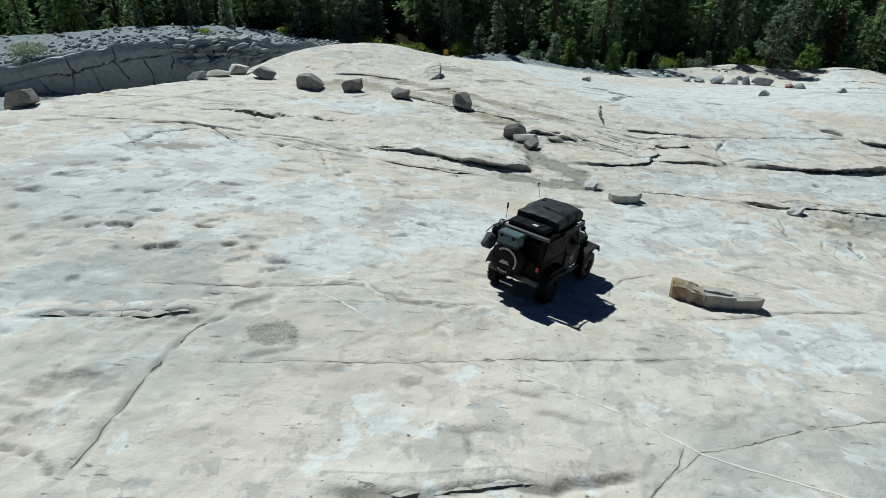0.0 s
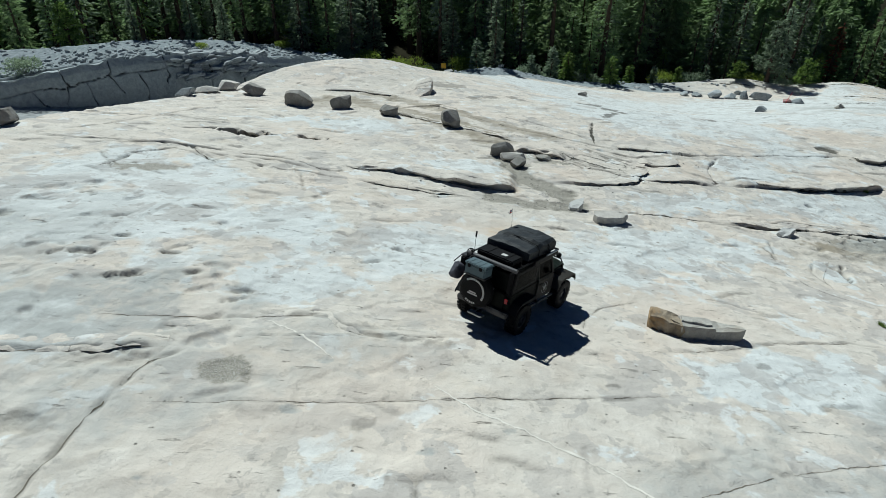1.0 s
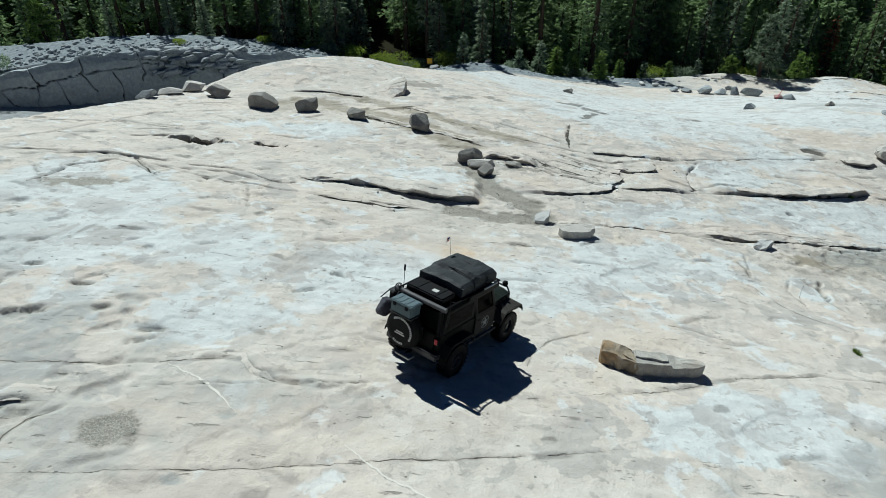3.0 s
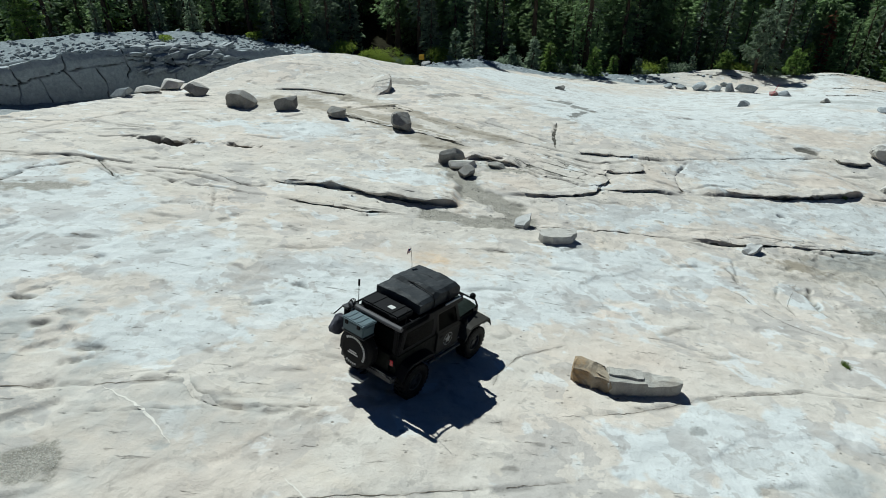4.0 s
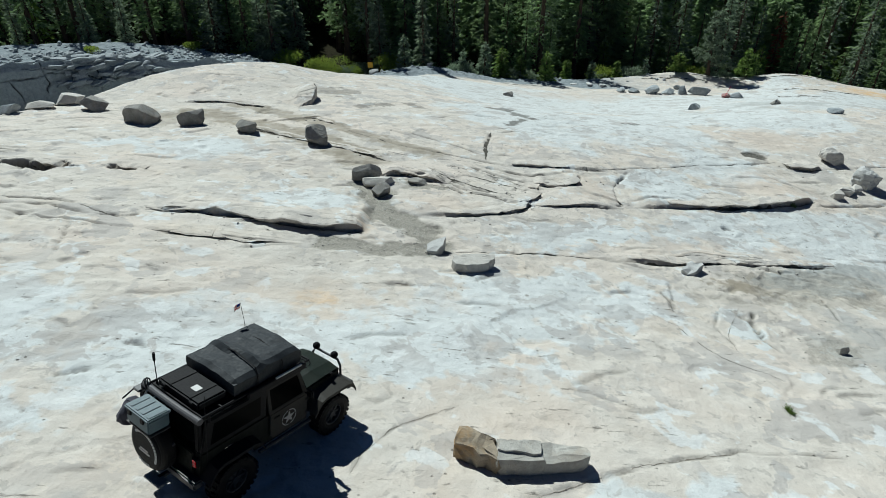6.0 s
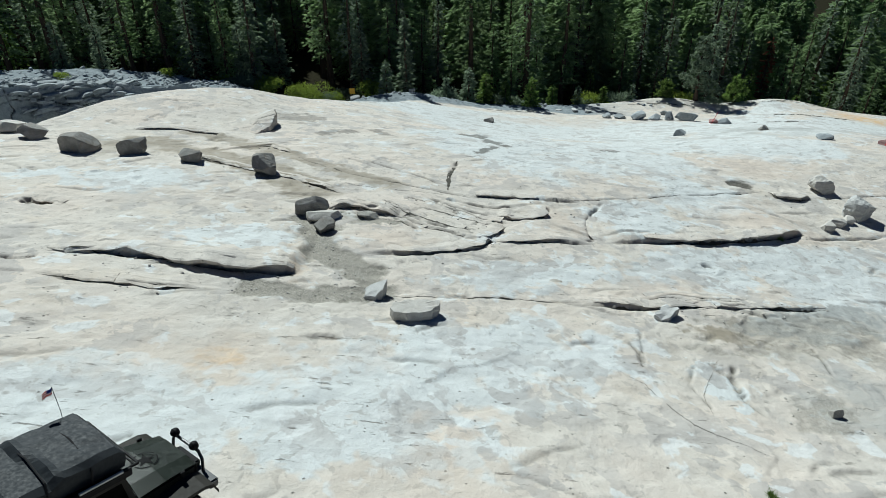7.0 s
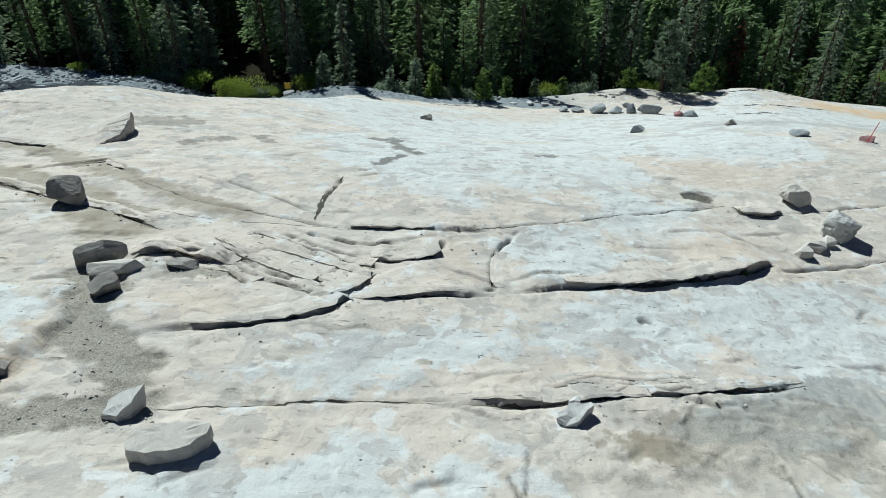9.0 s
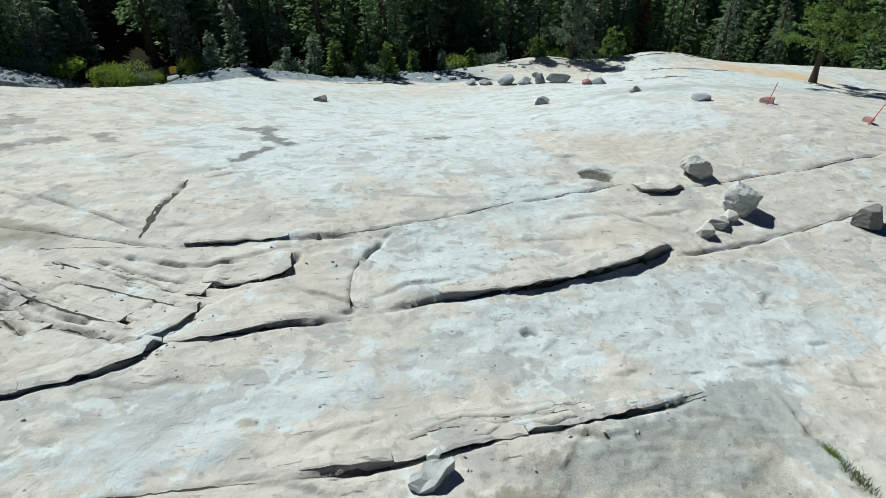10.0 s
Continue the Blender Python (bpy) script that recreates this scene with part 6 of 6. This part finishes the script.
        b.transform(Matrix.Rotation(6.2832 * k / 8, 4, "X"))
        rim.append(b)
    part("rim", join_bm(rim), M_STEEL, hub, "dark steel rim")
    hub.location = (x, y, z)
    return hub


WB = 1.22
for x in (-0.80, 0.80):
    for y in (-WB, WB):
        wheel(x, y, R - 0.01, car, 1 if x > 0 else -1)


def arch(cy, cz, r, a0, a1, k=8):
    return [(cy + r * math.cos(radians(a0 + (a1 - a0) * i / k)), cz + r * math.sin(radians(a0 + (a1 - a0) * i / k))) for i in range(k + 1)]


# tub, engine bay, grille
tub = [(0.62, 0.62), (0.62, 1.24), (-1.78, 1.24), (-1.80, 0.70), (-1.74, 0.66)] + arch(-WB, 0.55, 0.52, 170, 10) + [(-0.66, 0.56), (0.62, 0.56)]
part("body", side_bm(tub, -0.74, 0.74, 0.02), M_PAINT, car)
bay = bmesh.new()
for y, w, z0, z1 in ((0.60, 0.66, 0.75, 1.22), (1.68, 0.56, 0.75, 1.16)):
    for x in (-w, w):
        for z in (z0, z1):
            bay.verts.new((x, y, z))
bay.verts.ensure_lookup_table()
bmesh.ops.convex_hull(bay, input=bay.verts[:])
bmesh.ops.bevel(bay, geom=bay.edges[:], offset=0.03, segments=2, affect="EDGES")
part("engine_bay", bay, M_PAINT, car)
hood = bmesh.new()
for y, w, z in ((0.60, 0.66, 1.24), (1.10, 0.62, 1.24), (1.68, 0.54, 1.17)):
    for x, dz in ((-w, 0), (-w * 0.55, 0.055), (w * 0.55, 0.055), (w, 0)):
        hood.verts.new((x, y, z + dz))
hood.verts.ensure_lookup_table()
for r in (0, 4):
    for c in range(3):
        hood.faces.new([hood.verts[r + c], hood.verts[r + c + 1], hood.verts[r + c + 5], hood.verts[r + c + 4]])
bmesh.ops.solidify(hood, geom=hood.faces[:], thickness=0.03)
bonnet = part("bonnet", hood, M_HOOD, car, "olive green bonnet")
for x in (-0.63, 0.63):
    part("latch", box_bm(x - 0.02, x + 0.02, 1.35, 1.43, 1.13, 1.24, 0.008), M_BLACK, bonnet)
grille = part("grille", box_bm(-0.55, 0.55, 1.67, 1.72, 0.72, 1.16, 0.015), M_PAINT, car)
for k in range(7):
    part("slot", box_bm(-0.25 + k * 0.075, -0.215 + k * 0.075, 1.715, 1.726, 0.82, 1.08, 0.004), M_BLACK, grille)
for x in (-0.42, 0.42):
    part("headlight", lathe_bm([(0.001, 0.03), (0.06, 0.025), (0.09, 0.0), (0.09, -0.04)], segs=20), M_WHITE, car).matrix_local = pose(x, 1.73, 0.98, 0, 0, 90)

# star on the bonnet and on both doors
def star_bm(r):
    bm = bmesh.new()
    pts = [(r * (1 if i % 2 == 0 else 0.4) * math.sin(i * math.pi / 5), r * (1 if i % 2 == 0 else 0.4) * math.cos(i * math.pi / 5)) for i in range(10)]
    c = bm.verts.new((0, 0, 0))
    vs = [bm.verts.new((x, y, 0)) for x, y in pts]
    for i in range(10):
        bm.faces.new((c, vs[(i + 1) % 10], vs[i]))
    ring = [[bm.verts.new((q * math.sin(i * 0.19635), q * math.cos(i * 0.19635), 0)) for i in range(32)] for q in (r * 1.08, r * 1.2)]
    for i in range(32):
        if i % 8 < 7:
            bm.faces.new((ring[0][i], ring[0][(i + 1) % 32], ring[1][(i + 1) % 32], ring[1][i]))
    bmesh.ops.solidify(bm, geom=bm.faces[:], thickness=0.003)
    return bm


part("star_emblem", star_bm(0.17), M_BLACK, bonnet, "dark star print").matrix_local = pose(0.0, 1.12, 1.302, 0, 0, 0)

# flat mud guards over the four wheels
def guard(cy, side, front):
    z = 1.02
    pts = [(cy - 0.60, z - 0.26), (cy - 0.42, z - 0.02), (cy - 0.30, z + 0.03), (cy + 0.34, z + 0.03), (cy + 0.50, z - 0.03), (cy + 0.60, z - 0.22)]
    bm = bmesh.new()
    x0, x1 = (0.56 if front else 0.72) * side, 0.99 * side
    top = [[bm.verts.new((x, y, zz + (0 if x == x0 else -0.03))) for x in (x0, x1)] for y, zz in pts]
    for a, b in zip(top, top[1:]):
        bm.faces.new((a[0], a[1], b[1], b[0]))
    lip = [bm.verts.new((x1, y, zz - 0.10)) for y, zz in pts]
    for i in range(len(pts) - 1):
        bm.faces.new((top[i][1], lip[i], lip[i + 1], top[i + 1][1]))
    bmesh.ops.recalc_face_normals(bm, faces=bm.faces[:])
    bmesh.ops.solidify(bm, geom=bm.faces[:], thickness=0.025)
    return bm


for side in (-1, 1):
    part("mud_guard", guard(WB, side, True), M_DOOR, car, "flat grey front mud guard")
    part("mud_guard", guard(-WB, side, False), M_BLACK, car)
    door = part("door", side_bm([(0.58, 0.62), (0.58, 1.24), (-0.36, 1.24), (-0.36, 0.76), (-0.26, 0.64)], side * 0.735, side * 0.785, 0.012), M_DOOR, car, "grey-brown front door with a star print")
    part("handle", box_bm(min(side * 0.785, side * 0.81), max(side * 0.785, side * 0.81), -0.28, -0.14, 1.10, 1.14, 0.008), M_BLACK, door)
    for z in (0.80, 1.12):
        part("hinge", box_bm(min(side * 0.78, side * 0.80), max(side * 0.78, side * 0.80), 0.52, 0.64, z - 0.02, z + 0.02, 0.006), M_BLACK, door)
    st = part("star_emblem", star_bm(0.15), M_WHITE, door, "worn white star print")
    st.matrix_local = pose(side * 0.789, 0.10, 0.93, 90, 0, 90 * side)
    win = [(0.58, 1.24), (0.44, 1.80), (-0.36, 1.80), (-0.36, 1.24)]
    hole = [(0.48, 1.29), (0.38, 1.74), (-0.30, 1.74), (-0.30, 1.29)]
    bm = bmesh.new()
    for x in (side * 0.735, side * 0.775):
        o_ = [bm.verts.new((x - side * 0.10 * (z - 1.24) / 0.56, y, z)) for y, z in win]
        i_ = [bm.verts.new((x - side * 0.10 * (z - 1.24) / 0.56, y, z)) for y, z in hole]
        for k in range(4):
            bm.faces.new((o_[k], o_[(k + 1) % 4], i_[(k + 1) % 4], i_[k]))
    part("window_frame", bm, M_DOOR, door)
    bm = bmesh.new()
    bm.faces.new([bm.verts.new((side * (0.752 - 0.10 * (z - 1.24) / 0.56), y, z)) for y, z in hole])
    bmesh.ops.solidify(bm, geom=bm.faces[:], thickness=0.006)
    part("pane", bm, M_GLASS, door)
    mirror = part("mirror", box_bm(min(side * 0.86, side * 1.02), max(side * 0.86, side * 1.02), 0.46, 0.54, 1.26, 1.44, 0.025), M_BLACK, car)
    part("arm", tube_bm([(side * 0.78, 0.52, 1.28), (side * 0.88, 0.50, 1.32)], 0.018), M_BLACK, mirror)
    part("rock_rail", tube_bm([(side * 0.80, -0.62, 0.55), (side * 0.82, 0.62, 0.55)], 0.04), M_STEEL, car)
    tail = part("tail_light", box_bm(side * 0.66 - 0.06, side * 0.66 + 0.06, -1.86, -1.79, 0.98, 1.16, 0.012), M_BLACK, car)
    part("lens", box_bm(side * 0.66 - 0.045, side * 0.66 + 0.045, -1.875, -1.855, 1.00, 1.14, 0.006), M_TAIL, tail, "red lens")
    # quarter panel of the hardtop with its dark window
    q = part("quarter_panel", side_bm([(-0.40, 1.24), (-0.40, 1.86), (-1.66, 1.86), (-1.77, 1.24)], side * 0.66, side * 0.735, 0.02), M_BLACK, car)
    bm = bmesh.new()
    bm.faces.new([bm.verts.new((side * 0.739, y, z)) for y, z in ((-0.55, 1.34), (-0.55, 1.76), (-1.52, 1.76), (-1.60, 1.34))])
    bmesh.ops.solidify(bm, geom=bm.faces[:], thickness=0.006)
    part("pane", bm, M_GLASS, q)
    # spotlight posts at the front corner
    lamp = part("spotlight", lathe_bm([(0.001, 0.06), (0.07, 0.055), (0.085, 0.02), (0.08, -0.03), (0.04, -0.07), (0.001, -0.075)], segs=20), M_BLACK, car)
    lamp.matrix_local = pose(side * 0.27, 1.84, 1.30, 0, 0, 90)
part("lamp_hoop", tube_bm([(-0.45, 1.90, 0.72), (-0.42, 1.90, 1.05), (-0.34, 1.88, 1.20), (0.34, 1.88, 1.20), (0.42, 1.90, 1.05), (0.45, 1.90, 0.72)], 0.028), M_STEEL, car)

# windscreen, roof
bm = bmesh.new()
o_ = [bm.verts.new(p) for p in ((-0.74, 0.62, 1.24), (0.74, 0.62, 1.24), (0.66, 0.42, 1.86), (-0.66, 0.42, 1.86))]
i_ = [bm.verts.new(p) for p in ((-0.66, 0.60, 1.31), (0.66, 0.60, 1.31), (0.60, 0.44, 1.79), (-0.60, 0.44, 1.79))]
for k in range(4):
    bm.faces.new((o_[k], o_[(k + 1) % 4], i_[(k + 1) % 4], i_[k]))
bmesh.ops.solidify(bm, geom=bm.faces[:], thickness=0.05)
screen = part("windscreen_frame", bm, M_PAINT, car)
bm = bmesh.new()
bm.faces.new([bm.verts.new(p) for p in ((-0.66, 0.59, 1.31), (0.66, 0.59, 1.31), (0.60, 0.43, 1.79), (-0.60, 0.43, 1.79))])
bmesh.ops.solidify(bm, geom=bm.faces[:], thickness=0.006)
part("pane", bm, M_GLASS, screen)
part("roof", box_bm(-0.70, 0.70, -1.70, 0.46, 1.85, 1.92, 0.03), M_BLACK, car)
part("tailgate", box_bm(-0.58, 0.58, -1.84, -1.79, 0.72, 1.24, 0.015), M_PAINT, car)
part("rear_window", box_bm(-0.56, 0.56, -1.75, -1.71, 1.28, 1.80, 0.015), M_GLASS, car)
for x in (-0.62, 0.62):
    part("corner_post", box_bm(x - 0.06, x + 0.06, -1.78, -1.70, 1.24, 1.86, 0.02), M_BLACK, car)
for x in (-0.30, 0.30):
    part("seat", join_bm([box_bm(x - 0.24, x + 0.24, -0.30, 0.22, 0.95, 1.10, 0.04), box_bm(x - 0.23, x + 0.23, -0.42, -0.28, 1.05, 1.62, 0.05)]), M_CANVAS, car)
part("dashboard", box_bm(-0.68, 0.68, 0.36, 0.58, 1.05, 1.27, 0.04), M_BLACK, car)
part("chassis", join_bm([box_bm(-0.42, -0.34, -1.75, 1.8, 0.50, 0.62, 0.01), box_bm(0.34, 0.42, -1.75, 1.8, 0.50, 0.62, 0.01), tube_bm([(-0.7, -WB, R), (0.7, -WB, R)], 0.06), tube_bm([(-0.7, WB, R), (0.7, WB, R)], 0.06)]), M_STEEL, car)
bmp = part("front_bumper", box_bm(-0.78, 0.78, 1.80, 1.98, 0.62, 0.80, 0.03), M_STEEL, car)
part("winch", box_bm(-0.3, 0.3, 1.78, 1.96, 0.80, 0.94, 0.03), M_BLACK, bmp)
part("rear_bumper", box_bm(-0.80, 0.80, -1.98, -1.80, 0.60, 0.76, 0.03), M_STEEL, car)
part("hitch_step", box_bm(-0.22, 0.22, -2.26, -2.06, 0.50, 0.55, 0.012), M_ALU, car, "bare metal step on the hitch")
part("hitch_bar", box_bm(-0.035, 0.035, -2.12, -1.9, 0.49, 0.56, 0.006), M_STEEL, car)

# roof rack and load
rack = part("roof_rack", join_bm([tube_bm([(-0.72, -1.74, 1.99), (-0.72, 0.62, 1.99)], 0.022), tube_bm([(0.72, -1.74, 1.99), (0.72, 0.62, 1.99)], 0.022), tube_bm([(-0.72, 0.62, 1.99), (0.72, 0.62, 1.99)], 0.022)]
                                 + [tube_bm([(-0.72, -1.7 + k * 0.38, 1.97), (0.72, -1.7 + k * 0.38, 1.97)], 0.016) for k in range(7)]), M_BLACK, car)
for x in (-0.74, 0.74):
    for y in (-1.6, -0.5, 0.40):
        part("rack_foot", tube_bm([(x, y, 1.84), (x * 0.975, y, 1.99)], 0.02), M_BLACK, rack)
part("recovery_board", box_bm(0.73, 0.79, -0.85, 0.50, 1.88, 2.02, 0.015), M_BLACK, rack)
part("rolled_pole", tube_bm([(0.80, -0.25, 2.05), (0.80, 0.35, 2.05)], 0.025), M_ALU, rack, "bare metal pole")
part("awning", tube_bm([(-0.78, -1.80, 1.98), (-0.3, -1.82, 1.985), (0.3, -1.82, 1.985), (0.78, -1.80, 1.98)], 0.062, 12), plain("grey_awning_cover", (0.07, 0.068, 0.072), 0.6, 0.4, vary=0.25), car, "dark grey rolled awning across the rear edge")
case = part("flat_case", box_bm(-0.60, 0.52, -1.66, -1.10, 2.00, 2.16, 0.03), M_BLACK, car, "flat black hard case on the rack")
part("label", box_bm(0.04, 0.20, -1.47, -1.34, 2.158, 2.165, 0.0), M_WHITE, case, "white paper label")
for x in (-0.42, 0.34):
    part("clasp", box_bm(x - 0.05, x + 0.05, -1.685, -1.655, 2.06, 2.13, 0.008), M_BLACK, case)
for x in (-0.30, 0.26):
    part("rib", box_bm(x - 0.04, x + 0.04, -1.64, -1.12, 2.155, 2.175, 0.006), M_BLACK, case)

# folded roof tent under its sagging cover
tent = bmesh.new()
NX, NY = 14, 17
grid = {}
for i in range(NX + 1):
    for j in range(NY + 1):
        u, v = i / NX * 2 - 1, j / NY * 2 - 1
        x, y = u * 0.67, -0.30 + v * 0.76
        edge_ = min(1 - abs(u), 1 - abs(v))
        z = 2.42 + 0.045 * (1 - u * u) + 0.07 * float(smooth(-0.10, 0.0, v + 0.25 - 0.12 * u)) * float(smooth(1.0, 0.9, v)) - 0.05 * float(smooth(0.05, 0.0, edge_))
        z += 0.03 * math.exp(-((v + 0.22 - 0.1 * u) / 0.07) ** 2) + 0.028 * noise.noise(Vector((x * 3.2, y * 3.2, 4))) + 0.012 * noise.noise(Vector((x * 9, y * 7, 9)))
        z -= 0.03 * math.exp(-((v - 0.35) / 0.05) ** 2) * abs(u)
        grid[i, j] = tent.verts.new((x + 0.012 * noise.noise(Vector((x * 6, y * 6, 2))), y, z))
for i in range(NX):
    for j in range(NY):
        tent.faces.new((grid[i, j], grid[i + 1, j], grid[i + 1, j + 1], grid[i, j + 1]))
ring = [grid[i, 0] for i in range(NX + 1)] + [grid[NX, j] for j in range(1, NY + 1)] + [grid[i, NY] for i in range(NX - 1, -1, -1)] + [grid[0, j] for j in range(NY - 1, 0, -1)]
last = ring
for d, bulge in ((0.03, 1.008), (0.14, 1.012), (0.27, 0.99)):
    nxt = [tent.verts.new((v.co.x * bulge + 0.012 * noise.noise(v.co * 5 + Vector((d * 9, 0, 0))), -0.30 + (v.co.y + 0.30) * bulge, 2.40 - d + 0.02 * noise.noise(v.co * 4))) for v in ring]
    for k in range(len(ring)):
        tent.faces.new((last[k], nxt[k], nxt[(k + 1) % len(ring)], last[(k + 1) % len(ring)]))
    last = nxt
tent.faces.new(last[::-1])
bmesh.ops.recalc_face_normals(tent, faces=tent.faces[:])
for f in tent.faces:
    f.smooth = False
roof_tent = part("roof_tent", tent, M_CANVAS, car, "folded dark grey canvas roof tent")
for y in (-0.58, -0.02):
    part("strap", tube_bm([(-0.705, y, 2.15), (-0.70, y, 2.36), (-0.60, y + 0.02, 2.475), (0, y + 0.05, 2.535), (0.60, y + 0.02, 2.475), (0.70, y, 2.36), (0.705, y, 2.15)], 0.014, 5), M_STRAP, roof_tent)

# spare wheel with its printed cover
spare = part("spare_wheel", lathe_bm([(0.001, -0.02), (0.25, -0.02), (0.34, 0.0), (0.40, 0.0), (R - 0.02, 0.03), (R, 0.07), (R, 0.20), (R - 0.03, 0.25), (0.20, 0.27), (0.001, 0.27)], segs=40), M_RUBBER, car)
spare.matrix_local = pose(-0.18, -2.18, 1.10, 0, 0, 90) @ Matrix.Diagonal((1.0, 1.1, 1.1, 1.0))
cover = part("cover", lathe_bm([(0.001, -0.045), (0.30, -0.045), (0.36, -0.03), (0.385, 0.0)], segs=40), M_BLACK, spare, "black cover with worn white lettering bars")
prints = []
for k in range(22):
    a = radians(205 - k * 9.5) if k < 17 else radians(-62 - (k - 17) * 11)
    b = box_bm(-0.05, -0.043, -0.018, 0.018, 0.285, 0.335, 0.0)
    b.transform(Matrix.Rotation(a - math.pi / 2, 4, "X"))
    prints.append(b)
for z, w in ((-0.03, 0.10), (-0.08, 0.14)):
    prints.append(box_bm(-0.05, -0.044, -w, w, z - 0.016, z + 0.016, 0.0))
for k, b in enumerate(prints):
    part("printed_bar", b, M_WHITE, cover)
part("carrier", join_bm([tube_bm([(-0.18, -1.86, 1.10), (-0.18, -2.10, 1.10)], 0.05), tube_bm([(-0.70, -1.95, 0.78), (-0.70, -1.98, 1.35), (0.30, -1.98, 1.35)], 0.03)]), M_STEEL, car)

# storage box over the spare
cooler = part("storage_box", box_bm(-0.50, 0.14, -2.30, -1.92, 1.60, 1.88, 0.03), M_COOLER, car, "grey-teal plastic storage box")
lid = part("lid", box_bm(-0.52, 0.16, -2.32, -1.90, 1.87, 1.93, 0.02), M_COOLER, cooler)
for k in range(4):
    part("rib", box_bm(-0.44 + k * 0.16, -0.36 + k * 0.16, -2.27, -1.95, 1.925, 1.942, 0.006), M_COOLER, lid)
for x in (-0.36, 0.0):
    part("clasp", box_bm(x - 0.04, x + 0.04, -2.335, -2.30, 1.80, 1.90, 0.006), M_BLACK, cooler)
part("box_tray", box_bm(-0.52, 0.16, -2.30, -1.92, 1.56, 1.60, 0.01), M_STEEL, car)

# gear on the driver's side rear corner
part("jerry_can", box_bm(-1.00, -0.82, -1.80, -1.46, 1.30, 1.80, 0.04), M_BLACK, car)
bm = rock_bm(0.42, 0.50, 0.46, 5, box=2.4, cuts=3, rough=0.12)
bag = part("duffel_bag", bm, M_BAG, car, "slate grey stuffed nylon bag")
bag.matrix_local = pose(-0.92, -2.02, 1.28, 0, 8, 10)
part("strap", tube_bm([(-0.15, -0.05, 0.40), (-0.05, 0.1, 0.60), (0.1, 0.2, 0.66)], 0.015), M_STRAP, bag)
part("ladder", join_bm([tube_bm([(-0.66, -1.90, 0.85), (-0.66, -1.90, 1.80), (-0.66, -1.78, 2.0)], 0.018), tube_bm([(-0.42, -1.90, 1.3), (-0.42, -1.90, 1.80), (-0.42, -1.78, 2.0)], 0.018)]
                       + [tube_bm([(-0.66, -1.90, 1.35 + k * 0.22), (-0.42, -1.90, 1.35 + k * 0.22)], 0.014) for k in range(3)]), M_ALU, car, "bare metal rear ladder")
part("shovel", join_bm([tube_bm([(-0.80, -1.7, 1.92), (-0.80, -0.3, 1.98)], 0.018), box_bm(-0.90, -0.72, -1.95, -1.70, 1.88, 1.93, 0.01)]), M_STEEL, car)
part("cable_coil", join_bm([tube_bm([(-0.70 + 0.10 * math.cos(k * 0.7 + j), -1.82 + 0.06 * math.sin(k * 0.7), 2.02 + 0.09 * math.sin(k * 0.7 + j)) for k in range(10)], 0.012, 5) for j in range(3)]), M_BLACK, car)
part("antenna", join_bm([tube_bm([(-0.70, -1.62, 2.0), (-0.71, -1.64, 2.42)], 0.008, 6), tube_bm([(-0.71, -1.64, 2.42), (-0.712, -1.645, 2.58)], 0.024, 8)]), M_BLACK, car)
part("whip_antenna", tube_bm([(0.80, -1.70, 1.10), (0.805, -1.72, 1.7), (0.82, -1.74, 2.5)], 0.006, 6), M_BLACK, car)
pole = part("flag_pole", tube_bm([(-0.72, 0.30, 1.95), (-0.74, 0.27, 2.4), (-0.78, 0.20, 2.86)], 0.005, 5), M_BLACK, car)
bm = bmesh.new()
rows_ = [[bm.verts.new((-0.78 + 0.012 * math.sin(i * 1.3), 0.20 - i * 0.024, 2.85 - j * 0.02 - i * 0.008)) for i in range(7)] for j in range(7)]
for j in range(6):
    for i in range(6):
        bm.faces.new((rows_[j][i], rows_[j][i + 1], rows_[j + 1][i + 1], rows_[j + 1][i]))
flag_faces = list(bm.faces)
for k, f in enumerate(flag_faces):
    f.material_index = 2 if (k // 6 < 3 and k % 6 < 3) else (k // 6) % 2
bmesh.ops.solidify(bm, geom=bm.faces[:], thickness=0.003)
fl = part("flag", bm, M_FLAG_R, pole, "small red, white and blue striped flag")
fl.data.materials.append(M_WHITE)
fl.data.materials.append(M_FLAG_B)

# the car stands where the track crosses the slab, leaning with the rock
CX, CY, HEAD = 2.88, 14.60, radians(37.0)
fwd2, rgt2 = Vector((math.sin(HEAD), math.cos(HEAD))), Vector((math.cos(HEAD), -math.sin(HEAD)))
hts = {(a, b): surface(CX + fwd2.x * a * WB + rgt2.x * b * 0.8, CY + fwd2.y * a * WB + rgt2.y * b * 0.8) for a in (-1, 1) for b in (-1, 1)}
fz = (hts[1, 1] + hts[1, -1] - hts[-1, 1] - hts[-1, -1]) / (4 * WB)
rz_ = (hts[1, 1] + hts[-1, 1] - hts[1, -1] - hts[-1, -1]) / 3.2
fw = Vector((fwd2.x, fwd2.y, fz)).normalized()
up = Vector((rgt2.x, rgt2.y, rz_)).cross(fw).normalized()
rt = fw.cross(up)
for child in car.children:
    if not child.name.startswith("wheel"):
        child.location.z += {"roof_tent": -0.04, "flat_case": 0.04, "spare_wheel": 0.14, "storage_box": 0.12, "box_tray": 0.12}.get(child.name.split(".")[0], 0.08)
car.matrix_world = Matrix(((rt.x, fw.x, up.x, CX), (rt.y, fw.y, up.y, CY), (rt.z, fw.z, up.z, sum(hts.values()) / 4), (0, 0, 0, 1))) @ Matrix.Diagonal((0.96, 0.985, 0.945, 1))
